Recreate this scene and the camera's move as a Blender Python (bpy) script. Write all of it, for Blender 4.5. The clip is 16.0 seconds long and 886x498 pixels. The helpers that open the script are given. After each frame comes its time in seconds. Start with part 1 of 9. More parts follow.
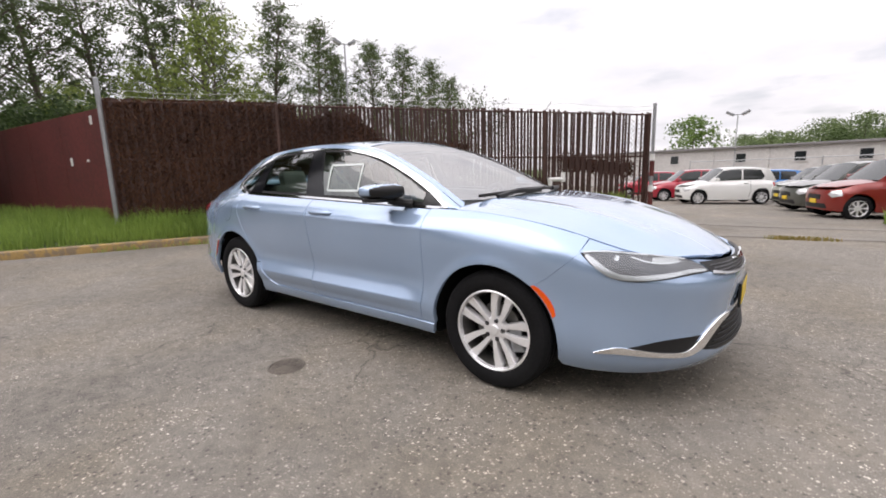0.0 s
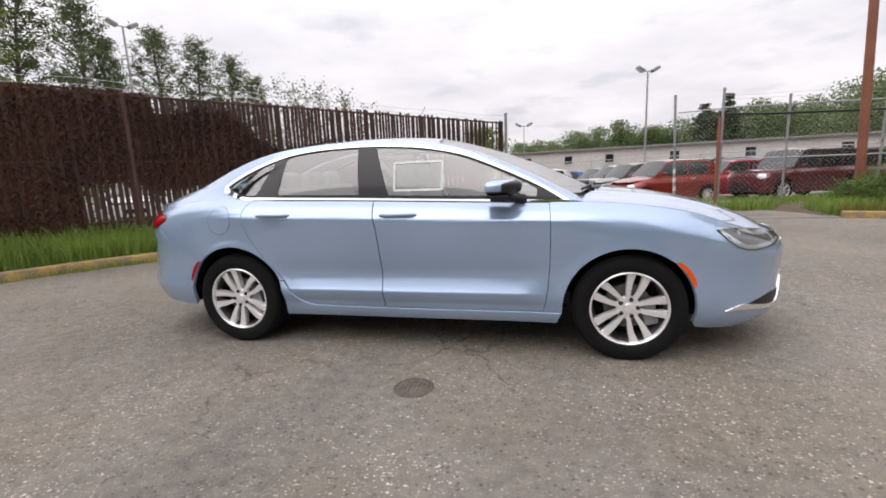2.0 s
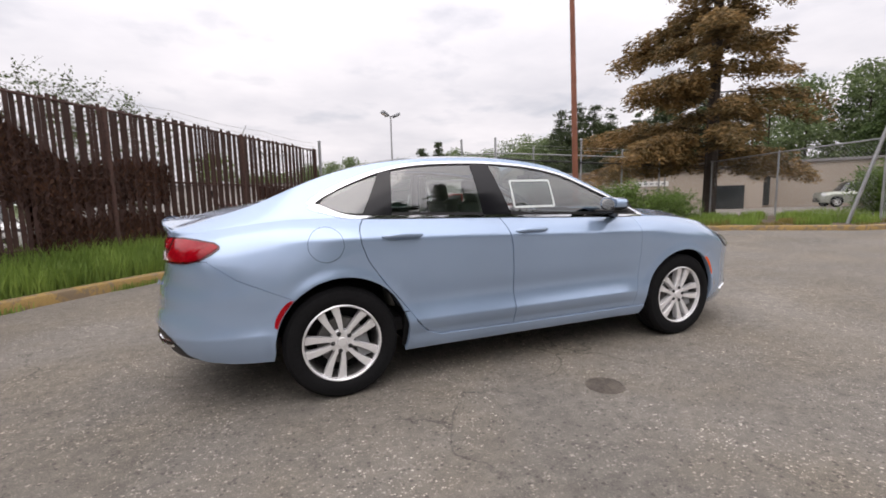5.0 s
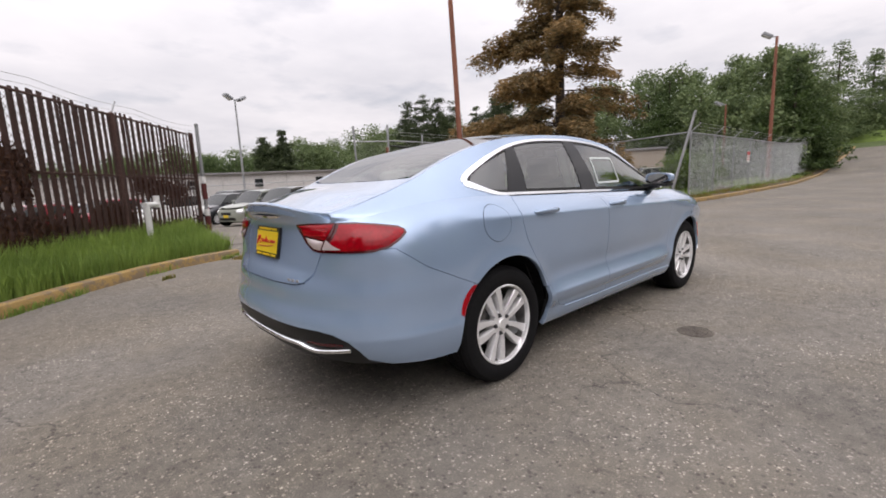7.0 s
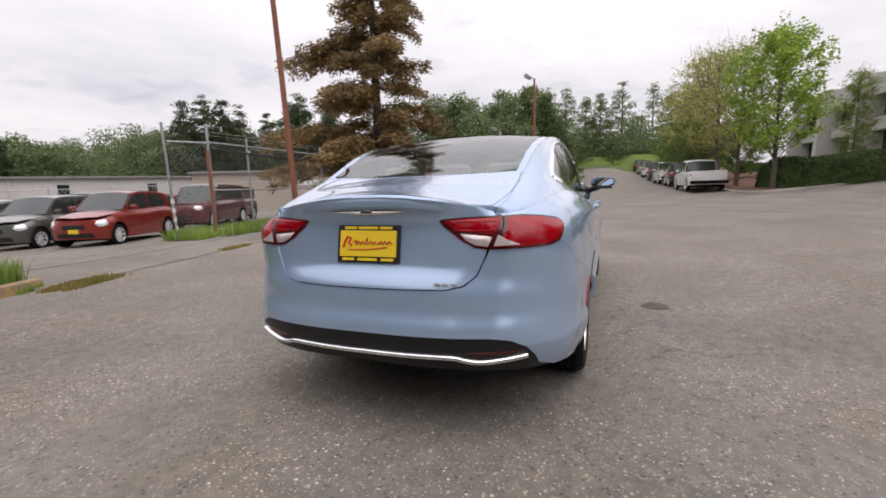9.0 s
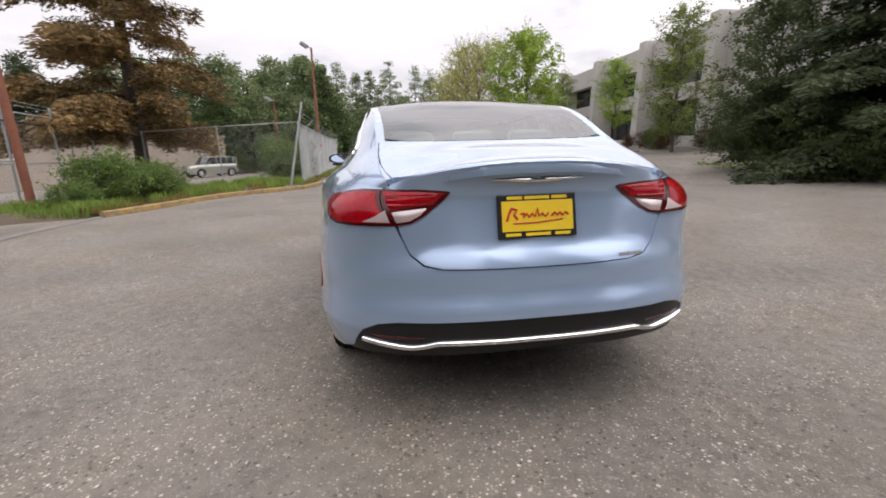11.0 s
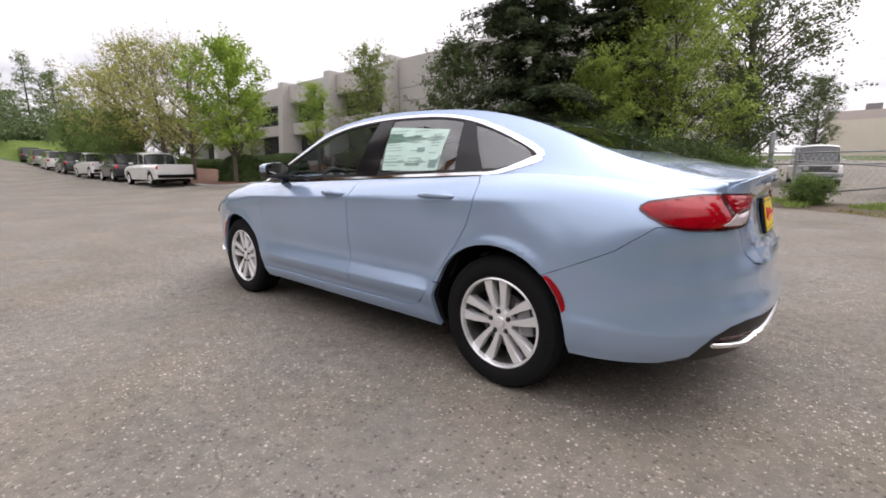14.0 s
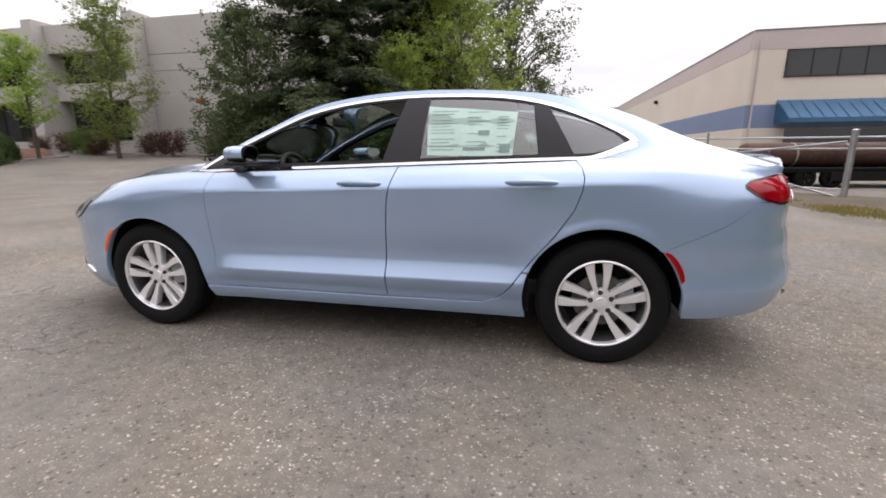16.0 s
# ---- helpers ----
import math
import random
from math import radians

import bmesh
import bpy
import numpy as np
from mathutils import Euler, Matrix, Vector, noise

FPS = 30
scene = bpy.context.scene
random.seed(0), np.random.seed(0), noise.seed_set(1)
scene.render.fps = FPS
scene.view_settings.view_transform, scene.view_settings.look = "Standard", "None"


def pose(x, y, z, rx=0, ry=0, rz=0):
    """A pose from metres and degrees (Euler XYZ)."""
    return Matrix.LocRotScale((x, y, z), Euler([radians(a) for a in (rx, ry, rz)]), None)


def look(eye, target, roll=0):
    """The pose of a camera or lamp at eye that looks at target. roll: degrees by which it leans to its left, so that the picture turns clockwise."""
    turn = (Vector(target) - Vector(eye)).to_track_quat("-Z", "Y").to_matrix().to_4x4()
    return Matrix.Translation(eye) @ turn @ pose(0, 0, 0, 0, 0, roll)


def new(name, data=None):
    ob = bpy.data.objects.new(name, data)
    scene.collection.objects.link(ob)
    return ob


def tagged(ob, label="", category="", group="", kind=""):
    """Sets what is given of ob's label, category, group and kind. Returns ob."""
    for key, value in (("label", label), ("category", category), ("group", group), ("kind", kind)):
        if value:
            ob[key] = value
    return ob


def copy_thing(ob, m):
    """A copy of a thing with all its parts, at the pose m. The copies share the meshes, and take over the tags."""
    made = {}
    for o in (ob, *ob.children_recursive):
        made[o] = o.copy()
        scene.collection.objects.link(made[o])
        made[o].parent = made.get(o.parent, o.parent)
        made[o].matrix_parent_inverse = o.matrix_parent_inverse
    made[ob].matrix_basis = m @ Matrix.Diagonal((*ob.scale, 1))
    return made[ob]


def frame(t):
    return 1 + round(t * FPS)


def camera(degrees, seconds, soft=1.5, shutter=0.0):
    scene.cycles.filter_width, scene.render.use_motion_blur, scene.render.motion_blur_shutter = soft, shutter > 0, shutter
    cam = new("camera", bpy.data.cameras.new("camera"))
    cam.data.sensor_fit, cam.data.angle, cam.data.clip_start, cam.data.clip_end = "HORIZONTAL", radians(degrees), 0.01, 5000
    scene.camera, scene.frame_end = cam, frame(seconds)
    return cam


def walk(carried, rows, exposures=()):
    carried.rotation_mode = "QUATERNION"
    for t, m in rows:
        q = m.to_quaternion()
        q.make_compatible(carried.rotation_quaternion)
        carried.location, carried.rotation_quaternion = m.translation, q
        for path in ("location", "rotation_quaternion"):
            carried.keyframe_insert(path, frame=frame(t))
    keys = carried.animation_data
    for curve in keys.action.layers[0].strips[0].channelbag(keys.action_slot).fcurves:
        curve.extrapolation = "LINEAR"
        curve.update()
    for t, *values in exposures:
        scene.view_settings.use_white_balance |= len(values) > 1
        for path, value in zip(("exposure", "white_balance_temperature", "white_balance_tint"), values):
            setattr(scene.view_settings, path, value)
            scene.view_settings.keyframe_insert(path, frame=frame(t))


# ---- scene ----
cam = camera(90.6, 16.0, soft=1.75, shutter=0.22)
PATH = [
    (0, (2.597, -2.874, 1.214), (1.382, -1.323, 0.867), -1.6),
    (0.5, (2.225, -3.162, 1.216), (1.172, -1.503, 0.839), -2.2),
    (1, (1.783, -3.342, 1.225), (0.901, -1.59, 0.837), -2.6),
    (1.5, (1.327, -3.534, 1.228), (0.686, -1.671, 0.882), -3.1),
    (2, (0.867, -3.64, 1.219), (0.416, -1.724, 0.867), -2.5),
    (2.5, (0.393, -3.74, 1.206), (0.114, -1.788, 0.869), -1.7),
    (3, (-0.044, -3.793, 1.192), (-0.106, -1.821, 0.86), -1.1),
    (3.5, (-0.467, -3.762, 1.205), (-0.309, -1.791, 0.901), -0.6),
    (6, (-2.564, -3.043, 1.178), (-1.516, -1.358, 0.925), -1.5),
    (6.5, (-2.937, -2.773, 1.168), (-1.752, -1.188, 0.875), -1.2),
    (7, (-3.238, -2.459, 1.17), (-1.916, -0.991, 0.859), -2.6),
    (7.5, (-3.54, -2.14, 1.155), (-2.054, -0.836, 0.848), -2.9),
    (8, (-3.755, -1.8, 1.135), (-2.138, -0.67, 0.811), -2.6),
    (8.5, (-3.935, -1.432, 1.125), (-2.18, -0.526, 0.813), -2.1),
    (9, (-4.049, -1.02, 1.129), (-2.202, -0.309, 0.838), -1.9),
    (9.5, (-4.065, -0.625, 1.129), (-2.149, -0.14, 0.826), -1.0),
    (10, (-4.063, -0.208, 1.123), (-2.109, 0.03, 0.765), -1.2),
    (12.5, (-3.43, 1.729, 1.119), (-1.73, 0.747, 0.735), -1.8),
    (13, (-3.148, 2.062, 1.115), (-1.565, 0.891, 0.768), -1.7),
    (13.5, (-2.85, 2.367, 1.115), (-1.419, 1.008, 0.791), -0.8),
    (14, (-2.541, 2.641, 1.1), (-1.25, 1.157, 0.738), -0.4),
    (14.5, (-2.176, 2.847, 1.109), (-1.044, 1.244, 0.724), -0.6),
    (15, (-1.796, 3.041, 1.112), (-0.902, 1.305, 0.678), -0.8),
    (15.5, (-1.414, 3.124, 1.118), (-0.749, 1.29, 0.679), -1.2),
    (16, (-1.028, 3.163, 1.112), (-0.613, 1.255, 0.677), -0.3),
]
walk(cam, [(t, look(eye, target, roll)) for t, eye, target, roll in PATH], exposures=[(0, 0.29, 6800, 16), (1, 0.14, 6800, 16), (3.6, 0.15, 6800, 16), (6, 0.02, 6800, 17), (10.2, 0.10, 6800, 17), (12.5, 0.33, 6800, 18), (16, 0.31, 6800, 18)])

# ---- world and light: bright broken overcast, a wide soft sun ----
world = bpy.data.worlds.new("overcast_sky")
scene.world = world
world.use_nodes = True
SUN_AZ, SUN_EL = -125.0, 58.0        # degrees; azimuth from +x towards +y


def build_sky(nt):
    nt.nodes.clear()
    N, L = nt.nodes.new, nt.links.new
    out, bg = N("ShaderNodeOutputWorld"), N("ShaderNodeBackground")
    sky = N("ShaderNodeTexSky")
    sky.sky_type, sky.sun_disc = "NISHITA", False
    sky.sun_elevation, sky.sun_rotation = radians(SUN_EL), radians(90 - SUN_AZ)
    sky.air_density, sky.dust_density = 1.0, 2.0
    dim = N("ShaderNodeVectorMath")
    dim.operation = "SCALE"
    dim.inputs["Scale"].default_value = 0.085
    L(sky.outputs[0], dim.inputs[0])
    co, sep = N("ShaderNodeTexCoord"), N("ShaderNodeSeparateXYZ")
    L(co.outputs["Generated"], sep.inputs[0])
    # cloud deck: look direction laid onto a flat layer overhead
    zz = N("ShaderNodeMath")
    zz.operation = "MAXIMUM"
    zz.inputs[1].default_value = 0.0
    L(sep.outputs["Z"], zz.inputs[0])
    zadd = N("ShaderNodeMath")
    zadd.inputs[1].default_value = 0.16
    L(zz.outputs[0], zadd.inputs[0])
    comb = N("ShaderNodeCombineXYZ")
    for k, axis in enumerate("XY"):
        d = N("ShaderNodeMath")
        d.operation = "DIVIDE"
        L(sep.outputs[axis], d.inputs[0])
        L(zadd.outputs[0], d.inputs[1])
        L(d.outputs[0], comb.inputs[k])
    big, small = N("ShaderNodeTexNoise"), N("ShaderNodeTexNoise")
    big.inputs["Scale"].default_value, big.inputs["Detail"].default_value = 0.75, 7
    big.inputs["Roughness"].default_value = 0.55
    small.inputs["Scale"].default_value, small.inputs["Detail"].default_value = 1.9, 6
    for n in (big, small):
        L(comb.outputs[0], n.inputs["Vector"])
    shade = N("ShaderNodeValToRGB")
    e = shade.color_ramp.elements
    e[0].position, e[0].color = 0.33, (0.69, 0.72, 0.78, 1)
    e[1].position, e[1].color = 0.64, (0.93, 0.945, 0.985, 1)
    L(big.outputs["Fac"], shade.inputs[0])
    gap = N("ShaderNodeValToRGB")
    g = gap.color_ramp.elements
    g[0].position, g[0].color = 0.54, (1, 1, 1, 1)
    g[1].position, g[1].color = 0.78, (0.55, 0.55, 0.55, 1)
    L(small.outputs["Fac"], gap.inputs[0])
    mix = N("ShaderNodeMix")
    mix.data_type = "RGBA"
    L(gap.outputs[0], mix.inputs["Factor"])
    L(dim.outputs[0], mix.inputs["A"])
    L(shade.outputs[0], mix.inputs["B"])
    # an overcast dome is brightest overhead
    lift = N("ShaderNodeMath")
    lift.operation = "POWER"
    lift.inputs[1].default_value = 1.5
    L(zz.outputs[0], lift.inputs[0])
    dome = N("ShaderNodeMath")
    dome.operation = "MULTIPLY_ADD"
    dome.inputs[1].default_value, dome.inputs[2].default_value = 1.32, 0.97
    L(lift.outputs[0], dome.inputs[0])
    rich = N("ShaderNodeVectorMath")
    rich.operation = "SCALE"
    # the cloud glows more on the sun's side
    dot = N("ShaderNodeVectorMath")
    dot.operation = "DOT_PRODUCT"
    dot.inputs[1].default_value = (math.cos(radians(SUN_AZ)) * math.cos(radians(SUN_EL)), math.sin(radians(SUN_AZ)) * math.cos(radians(SUN_EL)), math.sin(radians(SUN_EL)))
    L(co.outputs["Generated"], dot.inputs[0])
    near = N("ShaderNodeMapRange")
    for k, v in zip(("From Min", "From Max", "To Min", "To Max"), (0.45, 1.0, 0.95, 1.25)):
        near.inputs[k].default_value = v
    L(dot.outputs["Value"], near.inputs["Value"])
    both = N("ShaderNodeMath")
    both.operation = "MULTIPLY"
    L(near.outputs[0], both.inputs[0])
    L(dome.outputs[0], both.inputs[1])
    L(mix.outputs["Result"], rich.inputs[0])
    L(both.outputs[0], rich.inputs["Scale"])
    L(rich.outputs[0], bg.inputs["Color"])
    bg.inputs["Strength"].default_value = 1.0
    L(bg.outputs[0], out.inputs[0])


build_sky(world.node_tree)
sun = new("sun", bpy.data.lights.new("sun", "SUN"))
sun.data.energy, sun.data.angle, sun.data.color = 0.8, radians(60), (1.0, 0.97, 0.92)
_d = Vector((math.cos(radians(SUN_AZ)) * math.cos(radians(SUN_EL)), math.sin(radians(SUN_AZ)) * math.cos(radians(SUN_EL)), math.sin(radians(SUN_EL))))
sun.matrix_world = look(_d * 60, (0, 0, 0))


# ---- helpers for meshes ----
def part(name, bm, material, parent=None, label=""):
    """Links a bmesh as one mesh object, under a thing or a part if one is given."""
    me = bpy.data.meshes.new(name)
    bm.to_mesh(me)
    bm.free()
    return part_me(name, me, material, parent, label)


def part_me(name, me, material, parent=None, label=""):
    for m in (material if isinstance(material, (list, tuple)) else [material]):
        if m is not None and not me.materials.get(m.name):
            me.materials.append(m)
    ob = new(name, me)
    if parent is not None:
        ob.parent = parent
    if label:
        tagged(ob, label)
    return ob


def smooth(ob, angle=40):
    for p in ob.data.polygons:
        p.use_smooth = True
    ob.data.set_sharp_from_angle(angle=radians(angle))
    return ob


def thing(name, label, category, x=0, y=0, z=0, rz=0, group="", kind=""):
    ob = new(name)
    ob.empty_display_size = 0.2
    ob.matrix_basis = pose(x, y, z, 0, 0, rz)
    return tagged(ob, label, category, group, kind)


def mesh_from(name, verts, faces):
    me = bpy.data.meshes.new(name)
    me.from_pydata([tuple(v) for v in verts], [], faces)
    me.update()
    return me


def box(bm, sx, sy, sz, m=None, bevel=0.0):
    """A box centred at the pose m, with bevelled edges."""
    r = bmesh.ops.create_cube(bm, size=1.0, matrix=(m or Matrix()) @ Matrix.Diagonal((sx, sy, sz, 1)))
    if bevel:
        edges = {e for v in r["verts"] for e in v.link_edges}
        bmesh.ops.bevel(bm, geom=list(edges), offset=bevel, segments=2, profile=0.6, affect="EDGES")
    return bm


def at(x, y, z, rx=0, ry=0, rz=0):
    return pose(x, y, z, rx, ry, rz)


def tube(bm, pts, radii, sides=8, caps=True):
    """A round tube through points, with a radius at each."""
    if not isinstance(radii, (list, tuple)):
        radii = [radii] * len(pts)
    pts = [Vector(p) for p in pts]
    rings, side = [], None
    for i, p in enumerate(pts):
        d = (pts[min(i + 1, len(pts) - 1)] - pts[max(i - 1, 0)]).normalized()
        if side is None:
            side = d.orthogonal().normalized()
        side = (side - d * side.dot(d)).normalized()
        up = d.cross(side)
        rings.append([bm.verts.new(p + radii[i] * (math.cos(a) * side + math.sin(a) * up)) for a in (2 * math.pi * k / sides for k in range(sides))])
    for a, b in zip(rings, rings[1:]):
        for k in range(sides):
            bm.faces.new((a[k], a[(k + 1) % sides], b[(k + 1) % sides], b[k]))
    if caps:
        bm.faces.new(rings[0][::-1])
        bm.faces.new(rings[-1])
    return bm


def lathe(bm, profile, m=None, sides=32, closed=False):
    """Turns (radius, height) points round the z axis of the pose m."""
    m = m or Matrix()
    rings = [[bm.verts.new(m @ Vector((r * math.cos(a), r * math.sin(a), h))) for a in (2 * math.pi * k / sides for k in range(sides))] for r, h in profile]
    pairs = list(zip(rings, rings[1:])) + ([(rings[-1], rings[0])] if closed else [])
    for a, b in pairs:
        for k in range(sides):
            bm.faces.new((a[k], a[(k + 1) % sides], b[(k + 1) % sides], b[k]))
    return bm


def rgb(c):
    return (c, c, c, 1) if isinstance(c, (int, float)) else (*c, 1)


def mat(name, col, rough=0.6, metal=0.0, var=0.18, grain=25.0, stain=0.8, bump=0.15, col2=None, coat=0.0, spec=0.5, island=0.0, objvar=0.0):
    """A surface with grain and larger stains: col varied towards col2, over two scales in metres."""
    m = bpy.data.materials.new(name)
    m.use_nodes = True
    nt = m.node_tree
    N, L = nt.nodes.new, nt.links.new
    b = nt.nodes["Principled BSDF"]
    b.inputs["Metallic"].default_value, b.inputs["Roughness"].default_value = metal, rough
    b.inputs["Coat Weight"].default_value, b.inputs["Coat Roughness"].default_value = coat, 0.03
    b.inputs["Specular IOR Level"].default_value = spec
    co = N("ShaderNodeTexCoord")
    fine, wide = N("ShaderNodeTexNoise"), N("ShaderNodeTexNoise")
    fine.inputs["Scale"].default_value, fine.inputs["Detail"].default_value = grain, 5
    wide.inputs["Scale"].default_value, wide.inputs["Detail"].default_value = stain, 4
    for n in (fine, wide):
        L(co.outputs["Object"], n.inputs["Vector"])
    c1 = rgb(col)
    c2 = rgb(col2) if col2 is not None else (*[v * (1 - 2.2 * var) for v in c1[:3]], 1)
    add = N("ShaderNodeMath")
    add.operation = "ADD"
    L(fine.outputs["Fac"], add.inputs[0])
    L(wide.outputs["Fac"], add.inputs[1])
    last = add
    if island or objvar:
        src = N("ShaderNodeNewGeometry").outputs["Random Per Island"] if island else N("ShaderNodeObjectInfo").outputs["Random"]
        k = N("ShaderNodeMath")
        k.operation = "MULTIPLY_ADD"
        k.inputs[1].default_value = island or objvar
        L(src, k.inputs[0])
        L(add.outputs[0], k.inputs[2])
        last = N("ShaderNodeMath")
        last.operation = "SUBTRACT"
        last.inputs[1].default_value = (island or objvar) / 2
        L(k.outputs[0], last.inputs[0])
    ramp = N("ShaderNodeMapRange")
    ramp.inputs["From Min"].default_value, ramp.inputs["From Max"].default_value = 0.72, 1.28
    L(last.outputs[0], ramp.inputs["Value"])
    mix = N("ShaderNodeMix")
    mix.data_type = "RGBA"
    mix.inputs["A"].default_value, mix.inputs["B"].default_value = c2, c1
    L(ramp.outputs[0], mix.inputs["Factor"])
    L(mix.outputs["Result"], b.inputs["Base Color"])
    if bump:
        bp = N("ShaderNodeBump")
        bp.inputs["Strength"].default_value, bp.inputs["Distance"].default_value = bump, 0.02
        L(fine.outputs["Fac"], bp.inputs["Height"])
        L(bp.outputs[0], b.inputs["Normal"])
    return m


def mat_asphalt():
    m = bpy.data.materials.new("weathered_asphalt")
    m.use_nodes = True
    nt = m.node_tree
    N, L = nt.nodes.new, nt.links.new
    b = nt.nodes["Principled BSDF"]
    co = N("ShaderNodeTexCoord")

    def noise_node(scale, detail=4, rough=0.5):
        n = N("ShaderNodeTexNoise")
        n.inputs["Scale"].default_value, n.inputs["Detail"].default_value, n.inputs["Roughness"].default_value = scale, detail, rough
        L(co.outputs["Object"], n.inputs["Vector"])
        return n.outputs["Fac"]

    def rng(src, a, z, lo, hi):
        r = N("ShaderNodeMapRange")
        for k, v in zip(("From Min", "From Max", "To Min", "To Max"), (a, z, lo, hi)):
            r.inputs[k].default_value = v
        L(src, r.inputs["Value"])
        return r.outputs[0]

    def math_node(op, a, c):
        n = N("ShaderNodeMath")
        n.operation = op
        for k, v in enumerate((a, c)):
            if isinstance(v, (int, float)):
                n.inputs[k].default_value = v
            else:
                L(v, n.inputs[k])
        return n.outputs[0]

    stones = N("ShaderNodeTexVoronoi")
    stones.inputs["Scale"].default_value = 92
    L(co.outputs["Object"], stones.inputs["Vector"])
    sepc = N("ShaderNodeSeparateColor")
    L(stones.outputs["Color"], sepc.inputs[0])
    big = N("ShaderNodeTexVoronoi")
    big.inputs["Scale"].default_value = 44
    L(co.outputs["Object"], big.inputs["Vector"])
    sepb = N("ShaderNodeSeparateColor")
    L(big.outputs["Color"], sepb.inputs[0])
    # worn tracks show more bare stone than the rest
    worn = rng(noise_node(0.9, 5, 0.62), 0.36, 0.66, 0.25, 1.25)
    speck = math_node("MULTIPLY", math_node("MULTIPLY", rng(sepc.outputs[0], 0.55, 1.0, 0, 1.15), rng(noise_node(34, 3, 0.6), 0.42, 0.62, 0.1, 1.5)), rng(stones.outputs["Distance"], 0.15, 0.6, 1, 0))
    chip = math_node("MULTIPLY", rng(sepb.outputs[1], 0.90, 0.94, 0, 1), rng(big.outputs["Distance"], 0.22, 0.42, 1, 0))
    pit = math_node("MULTIPLY", rng(sepb.outputs[2], 0.88, 0.93, 0, 1), rng(big.outputs["Distance"], 0.15, 0.5, 1, 0))
    tone = math_node("ADD", rng(noise_node(230, 3, 0.7), 0.3, 0.7, -0.07, 0.07), rng(noise_node(0.5, 6, 0.62), 0.3, 0.7, -0.034, 0.034))
    tone = math_node("ADD", tone, rng(noise_node(11, 5, 0.65), 0.3, 0.7, -0.032, 0.032))
    val = math_node("ADD", tone, 0.140)
    val = math_node("ADD", val, math_node("MULTIPLY", math_node("MULTIPLY", speck, worn), 0.34))
    val = math_node("ADD", val, math_node("MULTIPLY", math_node("MULTIPLY", chip, worn), 0.30))
    val = math_node("MULTIPLY", math_node("MAXIMUM", val, 0.02), math_node("SUBTRACT", 1.0, math_node("MULTIPLY", pit, 0.5)))
    # fine wandering cracks, only in places
    warp = N("ShaderNodeTexNoise")
    warp.inputs["Scale"].default_value, warp.inputs["Detail"].default_value = 1.7, 6
    L(co.outputs["Object"], warp.inputs["Vector"])
    wv = N("ShaderNodeVectorMath")
    wv.operation = "MULTIPLY_ADD"
    wv.inputs[1].default_value = (0.9, 0.9, 0.9)
    L(warp.outputs["Color"], wv.inputs[0])
    L(co.outputs["Object"], wv.inputs[2])
    crack = N("ShaderNodeTexVoronoi")
    crack.feature = "DISTANCE_TO_EDGE"
    crack.inputs["Scale"].default_value = 0.42
    L(wv.outputs[0], crack.inputs["Vector"])
    line = math_node("MULTIPLY", rng(crack.outputs["Distance"], 0.0, 0.005, 1, 0), rng(noise_node(0.6, 4), 0.45, 0.56, 0, 1.0))
    val = math_node("MULTIPLY", val, math_node("SUBTRACT", 1.0, math_node("MULTIPLY", line, 0.55)))
    tint = N("ShaderNodeMix")
    tint.data_type, tint.blend_type = "RGBA", "MULTIPLY"
    tint.inputs["Factor"].default_value = 1.0
    silt = N("ShaderNodeMix")
    silt.data_type = "RGBA"
    silt.inputs["A"].default_value, silt.inputs["B"].default_value = (1.085, 0.985, 0.85, 1), (1.125, 0.985, 0.79, 1)
    L(rng(noise_node(0.75, 5, 0.6), 0.42, 0.62, 0, 1), silt.inputs["Factor"])
    L(silt.outputs["Result"], tint.inputs["A"])
    comb = N("ShaderNodeCombineColor")
    for k in range(3):
        L(val, comb.inputs[k])
    L(comb.outputs[0], tint.inputs["B"])
    L(tint.outputs["Result"], b.inputs["Base Color"])
    b.inputs["Roughness"].default_value = 0.9
    bp = N("ShaderNodeBump")
    bp.inputs["Strength"].default_value, bp.inputs["Distance"].default_value = 0.5, 0.006
    L(math_node("ADD", stones.outputs["Distance"], noise_node(180, 2)), bp.inputs["Height"])
    L(bp.outputs[0], b.inputs["Normal"])
    return m


def mat_worn(name, paint, under, edge=0.5, scale=6.0, rough=0.7):
    """Paint worn through to what lies under it."""
    m = mat(name, paint, rough, var=0.12, grain=40, stain=2)
    nt = m.node_tree
    N, L = nt.nodes.new, nt.links.new
    b = nt.nodes["Principled BSDF"]
    src = b.inputs["Base Color"].links[0].from_socket
    co, n = N("ShaderNodeTexCoord"), N("ShaderNodeTexNoise")
    n.inputs["Scale"].default_value, n.inputs["Detail"].default_value, n.inputs["Roughness"].default_value = scale, 6, 0.7
    L(co.outputs["Object"], n.inputs["Vector"])
    r = N("ShaderNodeMapRange")
    r.inputs["From Min"].default_value, r.inputs["From Max"].default_value = edge - 0.04, edge + 0.04
    L(n.outputs["Fac"], r.inputs["Value"])
    mix = N("ShaderNodeMix")
    mix.data_type = "RGBA"
    mix.inputs["B"].default_value = rgb(under)
    L(r.outputs[0], mix.inputs["Factor"])
    L(src, mix.inputs["A"])
    L(mix.outputs["Result"], b.inputs["Base Color"])
    return m


